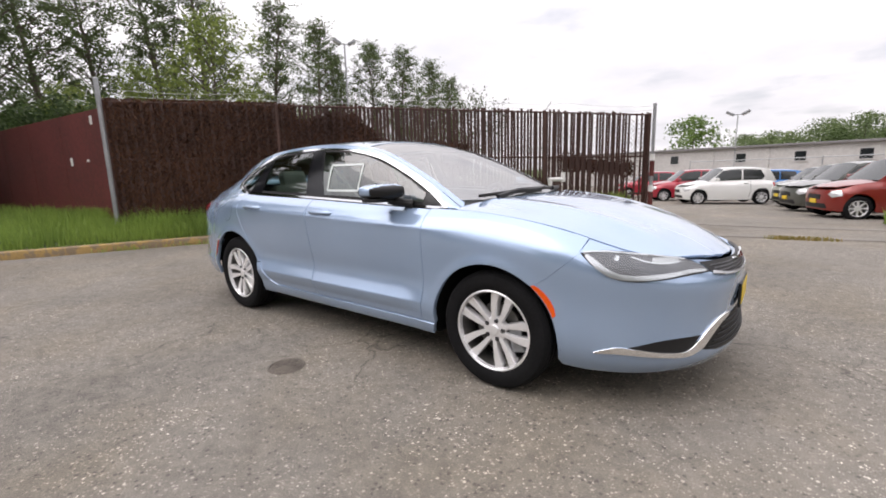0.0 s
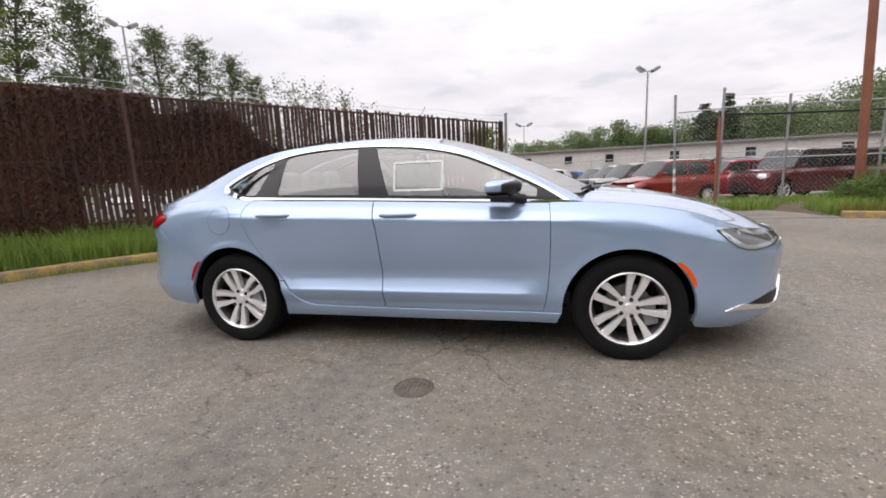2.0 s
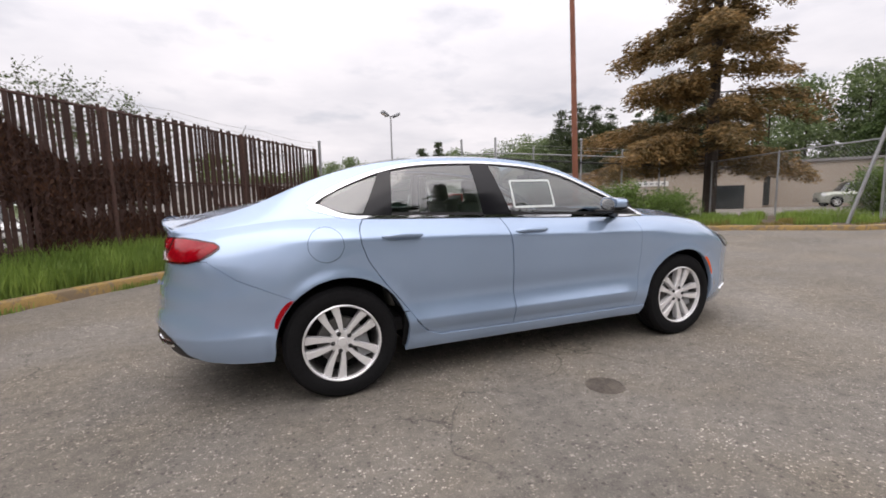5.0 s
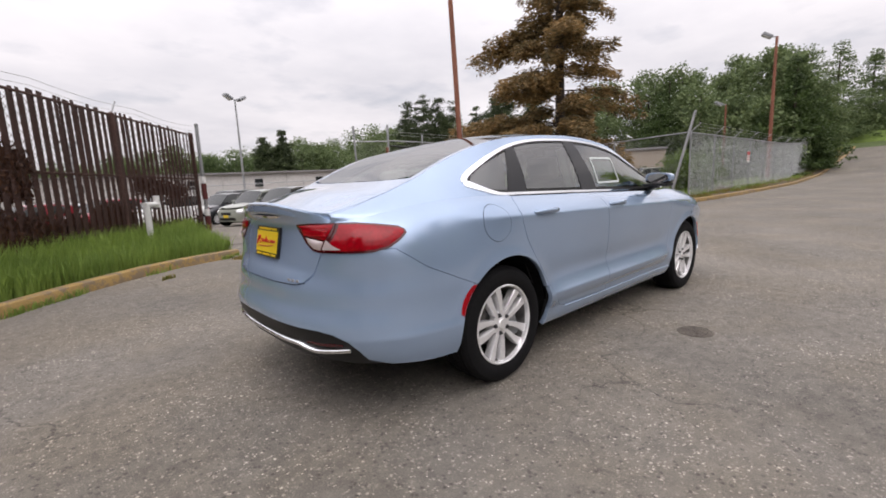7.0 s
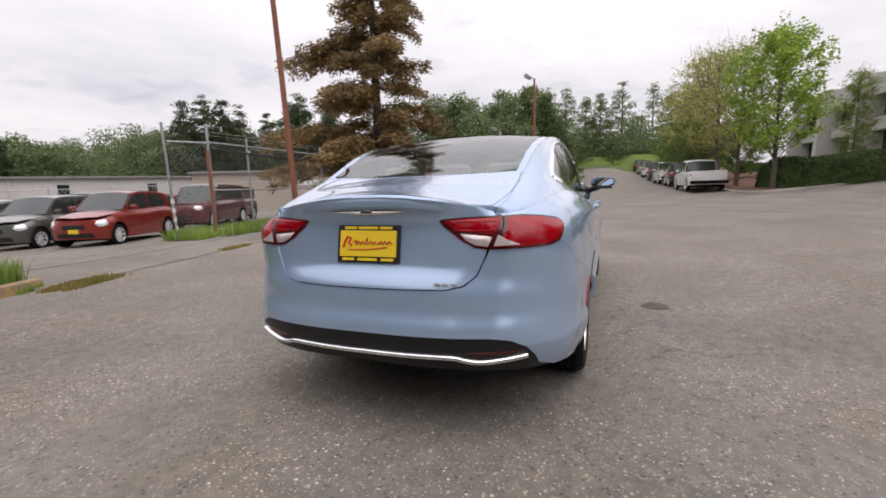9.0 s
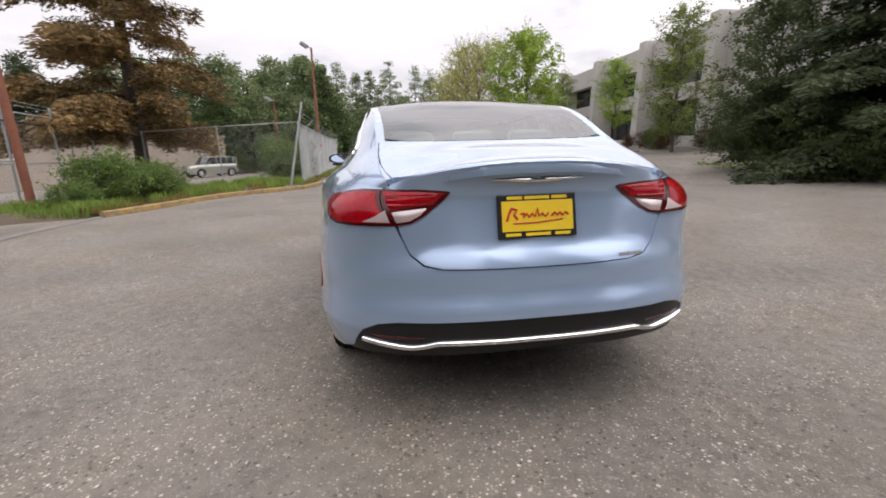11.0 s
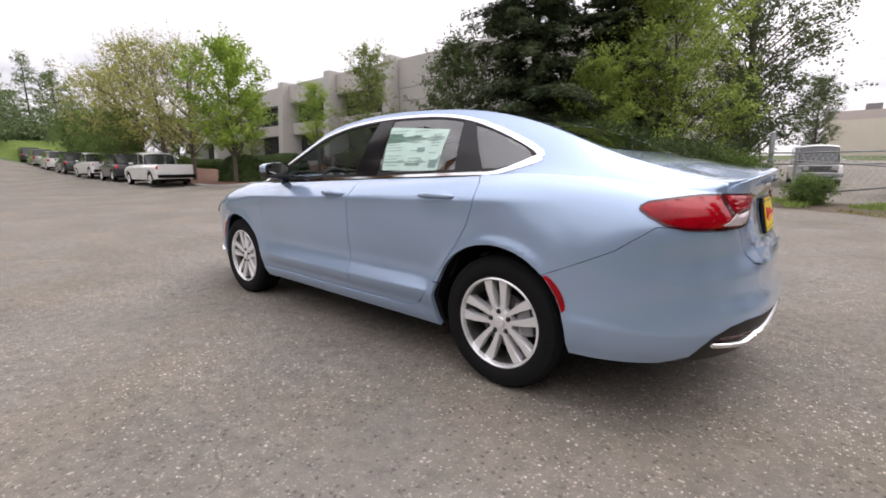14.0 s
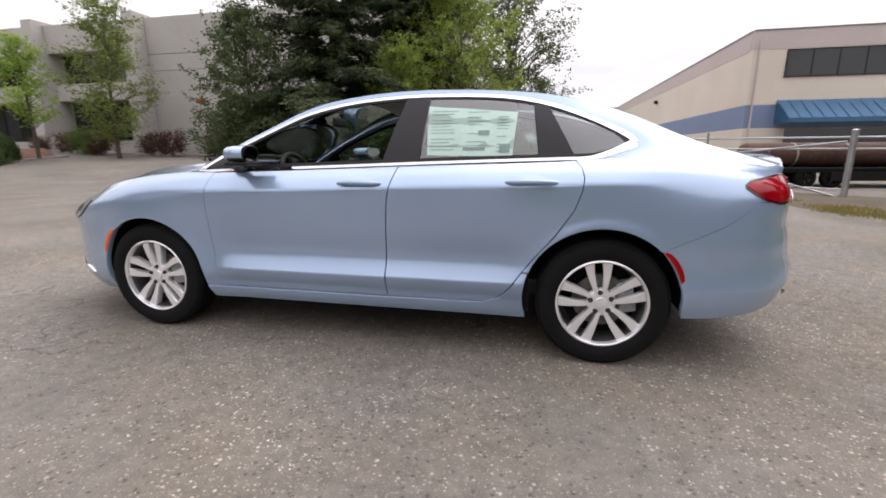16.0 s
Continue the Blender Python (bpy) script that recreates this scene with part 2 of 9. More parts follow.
def mat_glass(name, tint=(0.75, 0.85, 0.82), rough=0.0, ior=1.55):
    """A thin pane: mirror by Fresnel, else tinted see-through."""
    m = bpy.data.materials.new(name)
    m.use_nodes = True
    nt = m.node_tree
    nt.nodes.clear()
    N, L = nt.nodes.new, nt.links.new
    out, mix = N("ShaderNodeOutputMaterial"), N("ShaderNodeMixShader")
    gl, tr, fr = N("ShaderNodeBsdfGlossy"), N("ShaderNodeBsdfTransparent"), N("ShaderNodeLayerWeight")
    gl.inputs["Roughness"].default_value = rough
    tr.inputs["Color"].default_value = rgb(tint)
    fr.inputs["Blend"].default_value = 0.5
    f0 = ((ior - 1) / (ior + 1)) ** 2
    graze, lift = N("ShaderNodeMath"), N("ShaderNodeMath")
    graze.operation, lift.operation = "POWER", "MULTIPLY_ADD"
    graze.inputs[1].default_value = 4.0
    lift.inputs[1].default_value, lift.inputs[2].default_value = 1 - f0, f0
    L(fr.outputs["Facing"], graze.inputs[0])
    L(graze.outputs[0], lift.inputs[0])
    L(lift.outputs[0], mix.inputs[0])
    L(tr.outputs[0], mix.inputs[1])
    L(gl.outputs[0], mix.inputs[2])
    L(mix.outputs[0], out.inputs[0])
    return m


def mat_paint(name, col, metal=0.35, rough=0.32, flake=0.05, coat=1.0):
    m = mat(name, col, rough, metal, var=flake, grain=900, stain=1.0, bump=0.0, coat=coat)
    return m


def mat_leaf(name, col, col2):
    m = mat(name, col, 0.55, var=0.3, grain=1.5, stain=0.35, bump=0, col2=col2, island=0.5, spec=0.25)
    nt = m.node_tree
    N, L = nt.nodes.new, nt.links.new
    b = nt.nodes["Principled BSDF"]
    out = nt.nodes["Material Output"]
    tl, mx = N("ShaderNodeBsdfTranslucent"), N("ShaderNodeMixShader")
    L(b.inputs["Base Color"].links[0].from_socket, tl.inputs["Color"])
    mx.inputs[0].default_value = 0.3
    L(b.outputs[0], mx.inputs[1])
    L(tl.outputs[0], mx.inputs[2])
    L(mx.outputs[0], out.inputs[0])
    return m


ASPHALT = mat_asphalt()
OLD_CONCRETE = mat("dirty_old_concrete", (0.235, 0.215, 0.19), 0.9, var=0.22, grain=40, stain=1.1, bump=0.3)
CONCRETE = mat("concrete", (0.36, 0.34, 0.31), 0.85, var=0.16, grain=60, stain=0.9, bump=0.25)
KERB_YELLOW = mat_worn("worn_yellow_kerb_paint", (0.37, 0.24, 0.08), (0.20, 0.145, 0.088), 0.51, 6)
EARTH = mat("dry_earth", (0.125, 0.095, 0.064), 0.95, var=0.2, grain=30, stain=1.2, bump=0.5)
TURF = mat("grass_soil", (0.09, 0.13, 0.035), 0.95, var=0.25, grain=25, stain=1.0, bump=0.5)
MULCH = mat("bark_mulch", (0.17, 0.085, 0.055), 0.95, var=0.25, grain=45, stain=1.0, bump=0.7)
GRASS = mat_leaf("grass_blades", (0.28, 0.39, 0.085), (0.15, 0.23, 0.05))
DRY_GRASS = mat_leaf("dry_grass", (0.30, 0.22, 0.08), (0.16, 0.17, 0.04))
LEAF_FRESH = mat_leaf("fresh_leaves", (0.35, 0.47, 0.075), (0.17, 0.27, 0.045))
LEAF_MID = mat_leaf("green_leaves", (0.165, 0.25, 0.06), (0.075, 0.125, 0.03))
LEAF_DARK = mat_leaf("dark_leaves", (0.085, 0.13, 0.04), (0.036, 0.06, 0.02))
LEAF_POPLAR = mat_leaf("grey_green_leaves", (0.125, 0.17, 0.065), (0.06, 0.085, 0.034))
# distant foliage: air haze is mixed into this paler leaf colour
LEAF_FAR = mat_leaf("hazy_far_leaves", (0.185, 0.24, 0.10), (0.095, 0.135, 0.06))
LEAF_YELLOW = mat_leaf("yellowing_leaves", (0.44, 0.42, 0.12), (0.25, 0.27, 0.075))
NEEDLE_BROWN = mat_leaf("dead_brown_needles", (0.36, 0.23, 0.095), (0.10, 0.08, 0.038))
LEAF_LIME = mat_leaf("lime_green_leaves", (0.34, 0.43, 0.085), (0.18, 0.25, 0.05))
LEAF_YELLOWGREEN = mat_leaf("yellow_green_leaves", (0.24, 0.30, 0.07), (0.12, 0.16, 0.04))
NEEDLE_DARK = mat_leaf("dark_needles", (0.088, 0.115, 0.05), (0.030, 0.044, 0.021))
CREEPER = mat_leaf("dead_creeper", (0.105, 0.048, 0.026), (0.038, 0.018, 0.012))
SHRUB_RED = mat_leaf("reddish_leaves", (0.13, 0.05, 0.03), (0.06, 0.03, 0.02))
BARK = mat("grey_bark", (0.13, 0.105, 0.085), 0.9, var=0.22, grain=18, stain=3, bump=0.6)
BARK_DARK = mat("dark_bark", (0.06, 0.045, 0.035), 0.95, var=0.2, grain=18, stain=3, bump=0.6)
GALV = mat("galvanised_steel", (0.42, 0.43, 0.44), 0.45, 0.7, var=0.15, grain=30, stain=2, bump=0.05)
WIRE = mat("chain_link_wire", (0.60, 0.62, 0.62), 0.5, 0.3, var=0.1, grain=30, stain=2, bump=0)
RUST_RED = mat("red_oxide_paint", (0.125, 0.023, 0.02), 0.7, var=0.2, grain=14, stain=1.0, bump=0.1)
SLAT = mat("brown_plastic_slat", (0.072, 0.034, 0.026), 0.6, var=0.15, grain=20, stain=1.5, bump=0.05, objvar=0.35)
POST_BROWN = mat("rusty_brown_steel", (0.085, 0.04, 0.03), 0.7, var=0.2, grain=25, stain=2, bump=0.1)
WHITE_PAINT = mat("white_paint", (0.72, 0.72, 0.70), 0.5, var=0.06, grain=30, stain=1.5, bump=0.03)
POLE_RED = mat("reddish_brown_pole", (0.26, 0.095, 0.055), 0.75, var=0.16, grain=25, stain=1.5, bump=0.15)
LAMP_GREY = mat("grey_lamp_metal", (0.30, 0.31, 0.32), 0.45, 0.5, var=0.1, grain=20, stain=2, bump=0.03)
RUBBER = mat("tyre_rubber", (0.011, 0.011, 0.012), 0.75, var=0.15, grain=60, stain=6, bump=0.05, spec=0.12)
BLACK = mat("black_plastic", (0.014, 0.014, 0.015), 0.42, var=0.1, grain=90, stain=4, bump=0.05, spec=0.35)
GLOSS_BLACK = mat("gloss_black_trim", (0.008, 0.008, 0.010), 0.12, var=0.05, grain=50, stain=3, bump=0, spec=0.38)
DARK = mat("dark_underbody", (0.012, 0.012, 0.012), 0.9, var=0.1, grain=20, stain=2, bump=0.05, spec=0.08)
CHROME = mat("chrome", (0.86, 0.87, 0.88), 0.06, 1.0, var=0.02, grain=20, stain=1, bump=0)
ALLOY = mat("silver_alloy", (0.92, 0.92, 0.93), 0.22, 0.5, var=0.04, grain=50, stain=3, bump=0)
PANE = mat_glass("car_glass", (0.58, 0.68, 0.64), ior=2.5)
PANE_SCREEN = mat_glass("windscreen_glass", (0.62, 0.69, 0.66), ior=4.2)
PANE_DARK = mat_glass("tinted_glass", (0.52, 0.64, 0.60), ior=2.35)


# ---- ground ----
def rise(x, y):
    """Height of the ground: level round the car, falling gently to +y, climbing towards +x -y."""
    a = 0.55 * x - 0.83 * y
    up = 0.05 * max(0.0, a - 14.0)
    up = up if up < 2.0 else 2.0 + 1.5 * (1 - math.exp(-(up - 2.0) / 1.5))
    up += 2.2 * max(0.0, min(1.0, (x - 38.0) / 26.0)) ** 1.3 * max(0.0, min(1.0, (y + 6.5) / 6.0)) * max(0.0, min(1.0, (12.0 - y) / 6.0))
    return up + max(-0.03 * max(0.0, y - 5.0), -0.9)


def ground_sheet():
    ax = sorted({round(v * s, 3) for s in (-1, 1) for v in ([k * 1.0 for k in range(0, 41)] + [44 + 5 * k for k in range(0, 16)] + [140, 180, 260, 400, 700, 1200])})
    verts = [(x, y, rise(x, y)) for y in ax for x in ax]
    n = len(ax)
    faces = [(j * n + i, j * n + i + 1, (j + 1) * n + i + 1, (j + 1) * n + i) for j in range(n - 1) for i in range(n - 1)]
    me = mesh_from("ground", verts, faces)
    me.materials.append(ASPHALT)
    me.materials.append(TURF)
    for p in me.polygons:
        c = p.center
        p.material_index = 1 if (abs(c.x) > 60 or abs(c.y) > 60) else 0
        p.use_smooth = True
    return tagged(new("ground", me), "weathered grey asphalt yard with pale stone specks and fine cracks", "ground", kind="structure")


ground_sheet()


def spline(pts, n=10):
    """Points along a smooth curve through pts."""
    P = [Vector((*p, 0)) if len(p) == 2 else Vector(p) for p in pts]
    out = []
    for i in range(len(P) - 1):
        p0, p1, p2, p3 = P[max(i - 1, 0)], P[i], P[i + 1], P[min(i + 2, len(P) - 1)]
        for k in range(n):
            t = k / n
            out.append(0.5 * ((2 * p1) + (p2 - p0) * t + (2 * p0 - 5 * p1 + 4 * p2 - p3) * t * t + (3 * p1 - p0 - 3 * p2 + p3) * t ** 3))
    return out + [P[-1]]


def sweep(line, profile):
    """Sweeps a profile of (outward, height) along a ground line; outward is to the line's left."""
    bm = bmesh.new()
    rows = []
    for i, p in enumerate(line):
        d = line[min(i + 1, len(line) - 1)] - line[max(i - 1, 0)]
        d = Vector((d.x, d.y, 0)).normalized()
        nrm = Vector((-d.y, d.x, 0))
        z = rise(p.x, p.y)
        rows.append([bm.verts.new((p.x + nrm.x * o, p.y + nrm.y * o, z + h)) for o, h in profile])
    for a, b in zip(rows, rows[1:]):
        for k in range(len(profile) - 1):
            bm.faces.new((a[k], b[k], b[k + 1], a[k + 1]))
    bm.faces.new(rows[0])
    bm.faces.new(rows[-1][::-1])
    bmesh.ops.recalc_face_normals(bm, faces=bm.faces)
    return bm


KERB_PROFILE = [(0.0, -0.05), (0.0, 0.09), (0.012, 0.122), (0.04, 0.135), (0.13, 0.135), (0.15, 0.125), (0.15, -0.05)]
LOW_PROFILE = [(0.0, -0.03), (0.02, 0.02), (0.10, 0.03), (0.16, 0.03), (0.2, -0.03)]


def kerb(name, pts, material, label, profile=KERB_PROFILE):
    ob = part(name, sweep(spline(pts), profile), material)
    smooth(ob, 35)
    return tagged(ob, label, "kerb", kind="structure")


KERB_W = [(-10.5, -6.6), (-8.6, -4.2), (-7.29, -1.8), (-6.0, 0.75), (-5.1, 1.95), (-3.95, 3.35), (-2.9, 4.45), (-1.75, 5.35), (-0.75, 5.75)]
KERB_N = [(6.6, 6.55), (7.9, 6.0), (10.0, 5.35), (12.2, 3.75), (13.8, 3.0), (20.7, 2.75), (38.5, 2.9), (60, 3.0)]
KERB_E = [(70, -6.0), (40, -6.5), (26, -6.8), (22.0, -7.1), (21.3, -8.2), (22.3, -10.3), (24.8, -13.6), (27.0, -17.0), (28.0, -19.5)]
KERB_S = [(14.0, -12.4), (8.0, -12.1), (2.9, -11.9), (0.0, -11.5), (-2.5, -10.4), (-4.2, -7.4), (-5.3, -5.3), (-5.9, -3.2), (-8.5, -2.9)]
kerb("kerb", KERB_W, KERB_YELLOW, "low concrete kerb with worn yellow paint beside the grass bank")
kerb("kerb", KERB_N, KERB_YELLOW, "concrete kerb with faded yellow paint along the planted verge")
kerb("kerb", KERB_E, CONCRETE, "pale concrete kerb round the mulched hedge bed")
kerb("threshold_strip", [(-0.9, 5.6), (0.6, 5.75), (2.0, 6.05), (4.3, 6.6), (6.6, 6.55)], OLD_CONCRETE, "flat concrete strip across the yard entrance", LOW_PROFILE)
kerb("threshold_strip", [(-0.2, 8.3), (1.8, 8.1), (4.1, 8.5), (5.6, 9.2)], OLD_CONCRETE, "thin concrete strip at the sliding gate", LOW_PROFILE)


def ease_end(t):
    """Lets a bank run out level at both ends of its line."""
    k = min(1.0, max(0.0, min(t, 1 - t) * 16))
    return k * k * (3 - 2 * k)


def bank(name, front, back, crown, material, label, rows=10, lump=0.05, foot=0.11):
    """A strip of planted ground from a kerb line to a back line, rising to crown."""
    a, b = spline(front, 8), spline(back, 8)
    n = 60
    pick = lambda L, t: L[int(t * (len(L) - 1))].lerp(L[min(int(t * (len(L) - 1)) + 1, len(L) - 1)], (t * (len(L) - 1)) % 1)
    verts, faces = [], []
    for i in range(n + 1):
        p, q = pick(a, i / n), pick(b, i / n)
        for j in range(rows + 1):
            t = j / rows
            v = p.lerp(q, t)
            h = foot + (crown - foot) * (3 * t * t - 2 * t ** 3)
            edge = min(1.0, 6 * t)
            h = -0.06 + (h + 0.06) * ease_end(i / n)
            verts.append((v.x, v.y, rise(v.x, v.y) + h + edge * lump * noise.noise((v.x * 1.3, v.y * 1.3, 0))))
    for i in range(n):
        for j in range(rows):
            k = i * (rows + 1) + j
            faces.append((k, k + rows + 1, k + rows + 2, k + 1))
    ob = part_me(name, mesh_from(name, verts, faces), material)
    ob.data.flip_normals() if ob.data.polygons[0].normal.z < 0 else None
    smooth(ob, 80)
    return tagged(ob, label, "verge", kind="structure")


def shifted(pts, d):
    L = spline(pts, 1)
    out = []
    for i, p in enumerate(L):
        t = L[min(i + 1, len(L) - 1)] - L[max(i - 1, 0)]
        t.normalize()
        out.append((p.x - t.y * d, p.y + t.x * d))
    return out


bank("verge", shifted(KERB_W, 0.14), [(-15, -1.6), (-13.5, -0.7), (-9.5, -0.3), (-7.7, 0.0), (-6.0, 2.5), (-4.6, 4.3), (-3.2, 6.2), (-1.9, 8.0), (-0.7, 9.6)], 0.40, TURF, "grassy bank between the kerb and the slatted fence")
bank("verge", shifted(KERB_N, 0.14), [(6.0, 10.3), (8.0, 10.8), (11, 11), (15, 9), (18, 6.0), (24, 4.6), (40, 4.6), (60, 4.6)], 0.22, EARTH, "dry weedy verge below the brown spruce")
bank("verge", shifted(KERB_E, 0.14), [(70, -14), (46, -14), (38, -14), (33, -14), (31, -14), (30.5, -14.5), (30, -15.6), (29.5, -17.8), (29, -19.5)], 0.55, MULCH, "red-brown bark mulch bed round the hedge and street trees")
bank("verge", shifted(KERB_S, 0.14), [(14, -22), (8, -21), (3, -20), (0.3, -16.0), (-3.4, -12.6), (-5.6, -10.2), (-7.6, -8.2), (-9.2, -6.5), (-10.5, -5.5)], 0.12, EARTH, "bare earth and weeds under the dark conifer", foot=-0.04)


def meadow(name, pts, material, label, height, width=0.012, lean=0.35, category="grass"):
    """Blades of grass at the given feet, one object."""
    rng = random.Random(len(pts))
    verts, faces = [], []
    for x, y, z in pts:
        h = height * rng.uniform(0.45, 1.15)
        a, b = rng.uniform(0, 6.28), rng.uniform(0, 6.28)
        dx, dy = math.cos(a) * width, math.sin(a) * width
        lx, ly = math.cos(b) * h * lean * rng.random(), math.sin(b) * h * lean * rng.random()
        k = len(verts)
        verts += [(x - dx, y - dy, z), (x + dx, y + dy, z), (x + lx * .35 + dx * .7, y + ly * .35 + dy * .7, z + h * .6), (x + lx * .35 - dx * .7, y + ly * .35 - dy * .7, z + h * .6), (x + lx, y + ly, z + h)]
        faces += [(k, k + 1, k + 2, k + 3), (k + 3, k + 2, k + 4)]
    return tagged(part_me(name, mesh_from(name, verts, faces), material), label, category, kind="stuff")


def scatter(front, back, n, seed, t0=0.0, t1=1.0, clump=0.0, z=None):
    rng = random.Random(seed)
    a, b = spline(front, 8), spline(back, 8)
    out = []
    while len(out) < n:
        s, t = rng.random(), t0 + (t1 - t0) * rng.random()
        i = s * (len(a) - 1)
        p = a[int(i)].lerp(a[min(int(i) + 1, len(a) - 1)], i % 1)
        j = s * (len(b) - 1)
        q = b[int(j)].lerp(b[min(int(j) + 1, len(b) - 1)], j % 1)
        v = p.lerp(q, t)
        if clump and noise.noise((v.x * 0.9, v.y * 0.9, seed)) < clump * rng.uniform(-0.2, 1):
            continue
        out.append((v.x, v.y, rise(v.x, v.y) + (z(t) if z else 0.1)))
    return out


W_BACK = [(-15, -1.6), (-13.5, -0.7), (-9.5, -0.3), (-7.7, 0.0), (-6.0, 2.5), (-4.6, 4.3), (-3.2, 6.2), (-1.9, 8.0), (-0.7, 9.6)]
climb = lambda crown, foot=0.09: (lambda t: foot + (crown - foot) * (3 * t * t - 2 * t ** 3))
meadow("tall_grass", scatter(shifted(KERB_W, 0.18), W_BACK, 44000, 3, 0.0, 1.0, z=climb(0.40)), GRASS, "lush uncut green grass on the bank by the fence", 0.33, 0.007, 0.55)
meadow("short_grass", scatter(shifted(KERB_W, -0.06), shifted(KERB_W, 0.25), 5200, 5, clump=0.22, z=lambda t: 0.0), GRASS, "tufts of grass along the worn kerb", 0.10, 0.005, 0.7)
meadow("dry_grass", scatter(shifted(KERB_N, 0.15), shifted(KERB_N, 1.3), 9000, 6, clump=0.1, z=climb(0.16)), DRY_GRASS, "straw-coloured dry grass along the verge", 0.14)
meadow("weeds", scatter(shifted(KERB_N, 0.5), shifted(KERB_N, 3.4), 14000, 7, clump=0.12, z=climb(0.2)), GRASS, "green weeds and long grass on the verge", 0.28)
meadow("weeds", scatter(shifted(KERB_S[:6], 0.3), shifted(KERB_S[:6], 3.0), 9000, 8, clump=0.2, z=climb(0.1)), GRASS, "weeds and rough grass under the trees", 0.13, 0.006)
meadow("dry_grass", scatter(shifted(KERB_S[4:], 0.25), shifted(KERB_S[4:], 1.5), 3200, 18, clump=0.3, z=climb(0.1)), DRY_GRASS, "sparse trodden grass on the earth strip by the gate", 0.08, 0.005)
meadow("short_grass", scatter([(-2.2, 4.35), (-0.6, 5.15), (1.2, 5.7), (4.2, 6.5)], [(-2.0, 4.6), (-0.7, 5.6), (1.0, 5.95), (4.2, 6.75)], 1600, 9, clump=0.3, z=lambda t: 0.0), DRY_GRASS, "thin weeds in the joint of the concrete strip", 0.06)


def patch(x0, x1, y0, y1, n, seed):
    rng = random.Random(seed)
    out = []
    while len(out) < n:
        x, y = rng.uniform(x0, x1), rng.uniform(y0, y1)
        if noise.noise((x * 0.8, y * 0.8, seed)) > rng.uniform(-0.6, 0.25):
            out.append((x, y, rise(x, y) + 0.02))
    return out


meadow("weeds", patch(4.3, 9.6, 8.9, 10.4, 5200, 31) + patch(6.7, 9.4, 6.9, 8.9, 3600, 32), GRASS, "rank grass and weeds at the foot of the chain-link fence", 0.32)


# ---- fences ----
def along(p, q, t):
    return Vector(p).lerp(Vector(q), t)


def chain_link(bm, p, q, z0, z1, pitch=0.075, r=0.0028):
    """Diagonal wires of a chain-link panel between two ground points; z0, z1 above the ground at each end."""
    p, q = Vector((*p, 0)), Vector((*q, 0))
    length = (q - p).length
    d = (q - p).normalized()
    nrm = Vector((-d.y, d.x, 0))
    h = z1 - z0
    gz = lambda s: rise(*(p + d * s).xy)

    def wire(s0, a0, s1, a1):
        A = p + d * s0 + Vector((0, 0, gz(s0) + z0 + a0))
        B = p + d * s1 + Vector((0, 0, gz(s1) + z0 + a1))
        w = (B - A).normalized().cross(nrm) * r
        vs = [bm.verts.new(v) for v in (A + w, A - w, B - w, B + w)]
        bm.faces.new(vs)
        vs = [bm.verts.new(v) for v in (A + nrm * r, A - nrm * r, B - nrm * r, B + nrm * r)]
        bm.faces.new(vs)
    step = pitch * 1.414
    k = -h
    while k < length:
        s0, s1 = max(k, 0), min(k + h, length)
        if s1 > s0:
            wire(s0, s0 - k, s1, s1 - k)
            wire(s0, h - (s0 - k), s1, h - (s1 - k))
        k += step
    return bm


def post(bm, x, y, z0, z1, r=0.03, lean=(0, 0)):
    tube(bm, [(x, y, z0), (x + lean[0], y + lean[1], z1)], r, 10)
    lathe(bm, [(r * 1.15, -0.02), (r * 1.1, 0.01), (r * 0.5, 0.03), (0.001, 0.035)], at(x + lean[0], y + lean[1], z1), 10)
    return bm


# slatted chain-link fence
F0, F1 = Vector((-7.5, -0.05, 0)), Vector((-0.35, 9.68, 0))
fence = thing("slatted_fence", "tall chain-link fence with dark brown vertical plastic slats", "fence")
FD = (F1 - F0).normalized()
FN = Vector((FD.y, -FD.x, 0))            # faces the yard
FLEN = (F1 - F0).length
fence_base = lambda t: 0.46 - 0.60 * t ** 2.2
fence_top = lambda t: 2.66 - 0.15 * t
for k in range(5):
    t = k / 4
    p = F0.lerp(F1, t)
    part("post", post(bmesh.new(), p.x, p.y, fence_base(t) - 0.3, fence_top(t) + 0.02, 0.044), POST_BROWN, fence)
    if 0 < k < 4:
        arm = bmesh.new()
        tube(arm, [(p.x, p.y, fence_top(t)), (p.x - FN.x * 0.02 + FD.x * 0.2, p.y + FD.y * 0.2, fence_top(t) + 0.26)], 0.014, 6)
        part("barb_arm", arm, GALV, fence)
for name, dz in (("top_rail", 0.0), ("middle_rail", -1.05), ("bottom_rail", -2.0)):
    bm = bmesh.new()
    tube(bm, [(F0.lerp(F1, k / 10)).to_tuple()[:2] + (max(fence_top(k / 10) + dz, fence_base(k / 10) + 0.1),) for k in range(11)], 0.021, 8)
    part(name, bm, POST_BROWN, fence)
rng = random.Random(11)
slat_mesh = None
n_slat = int(FLEN / 0.083)
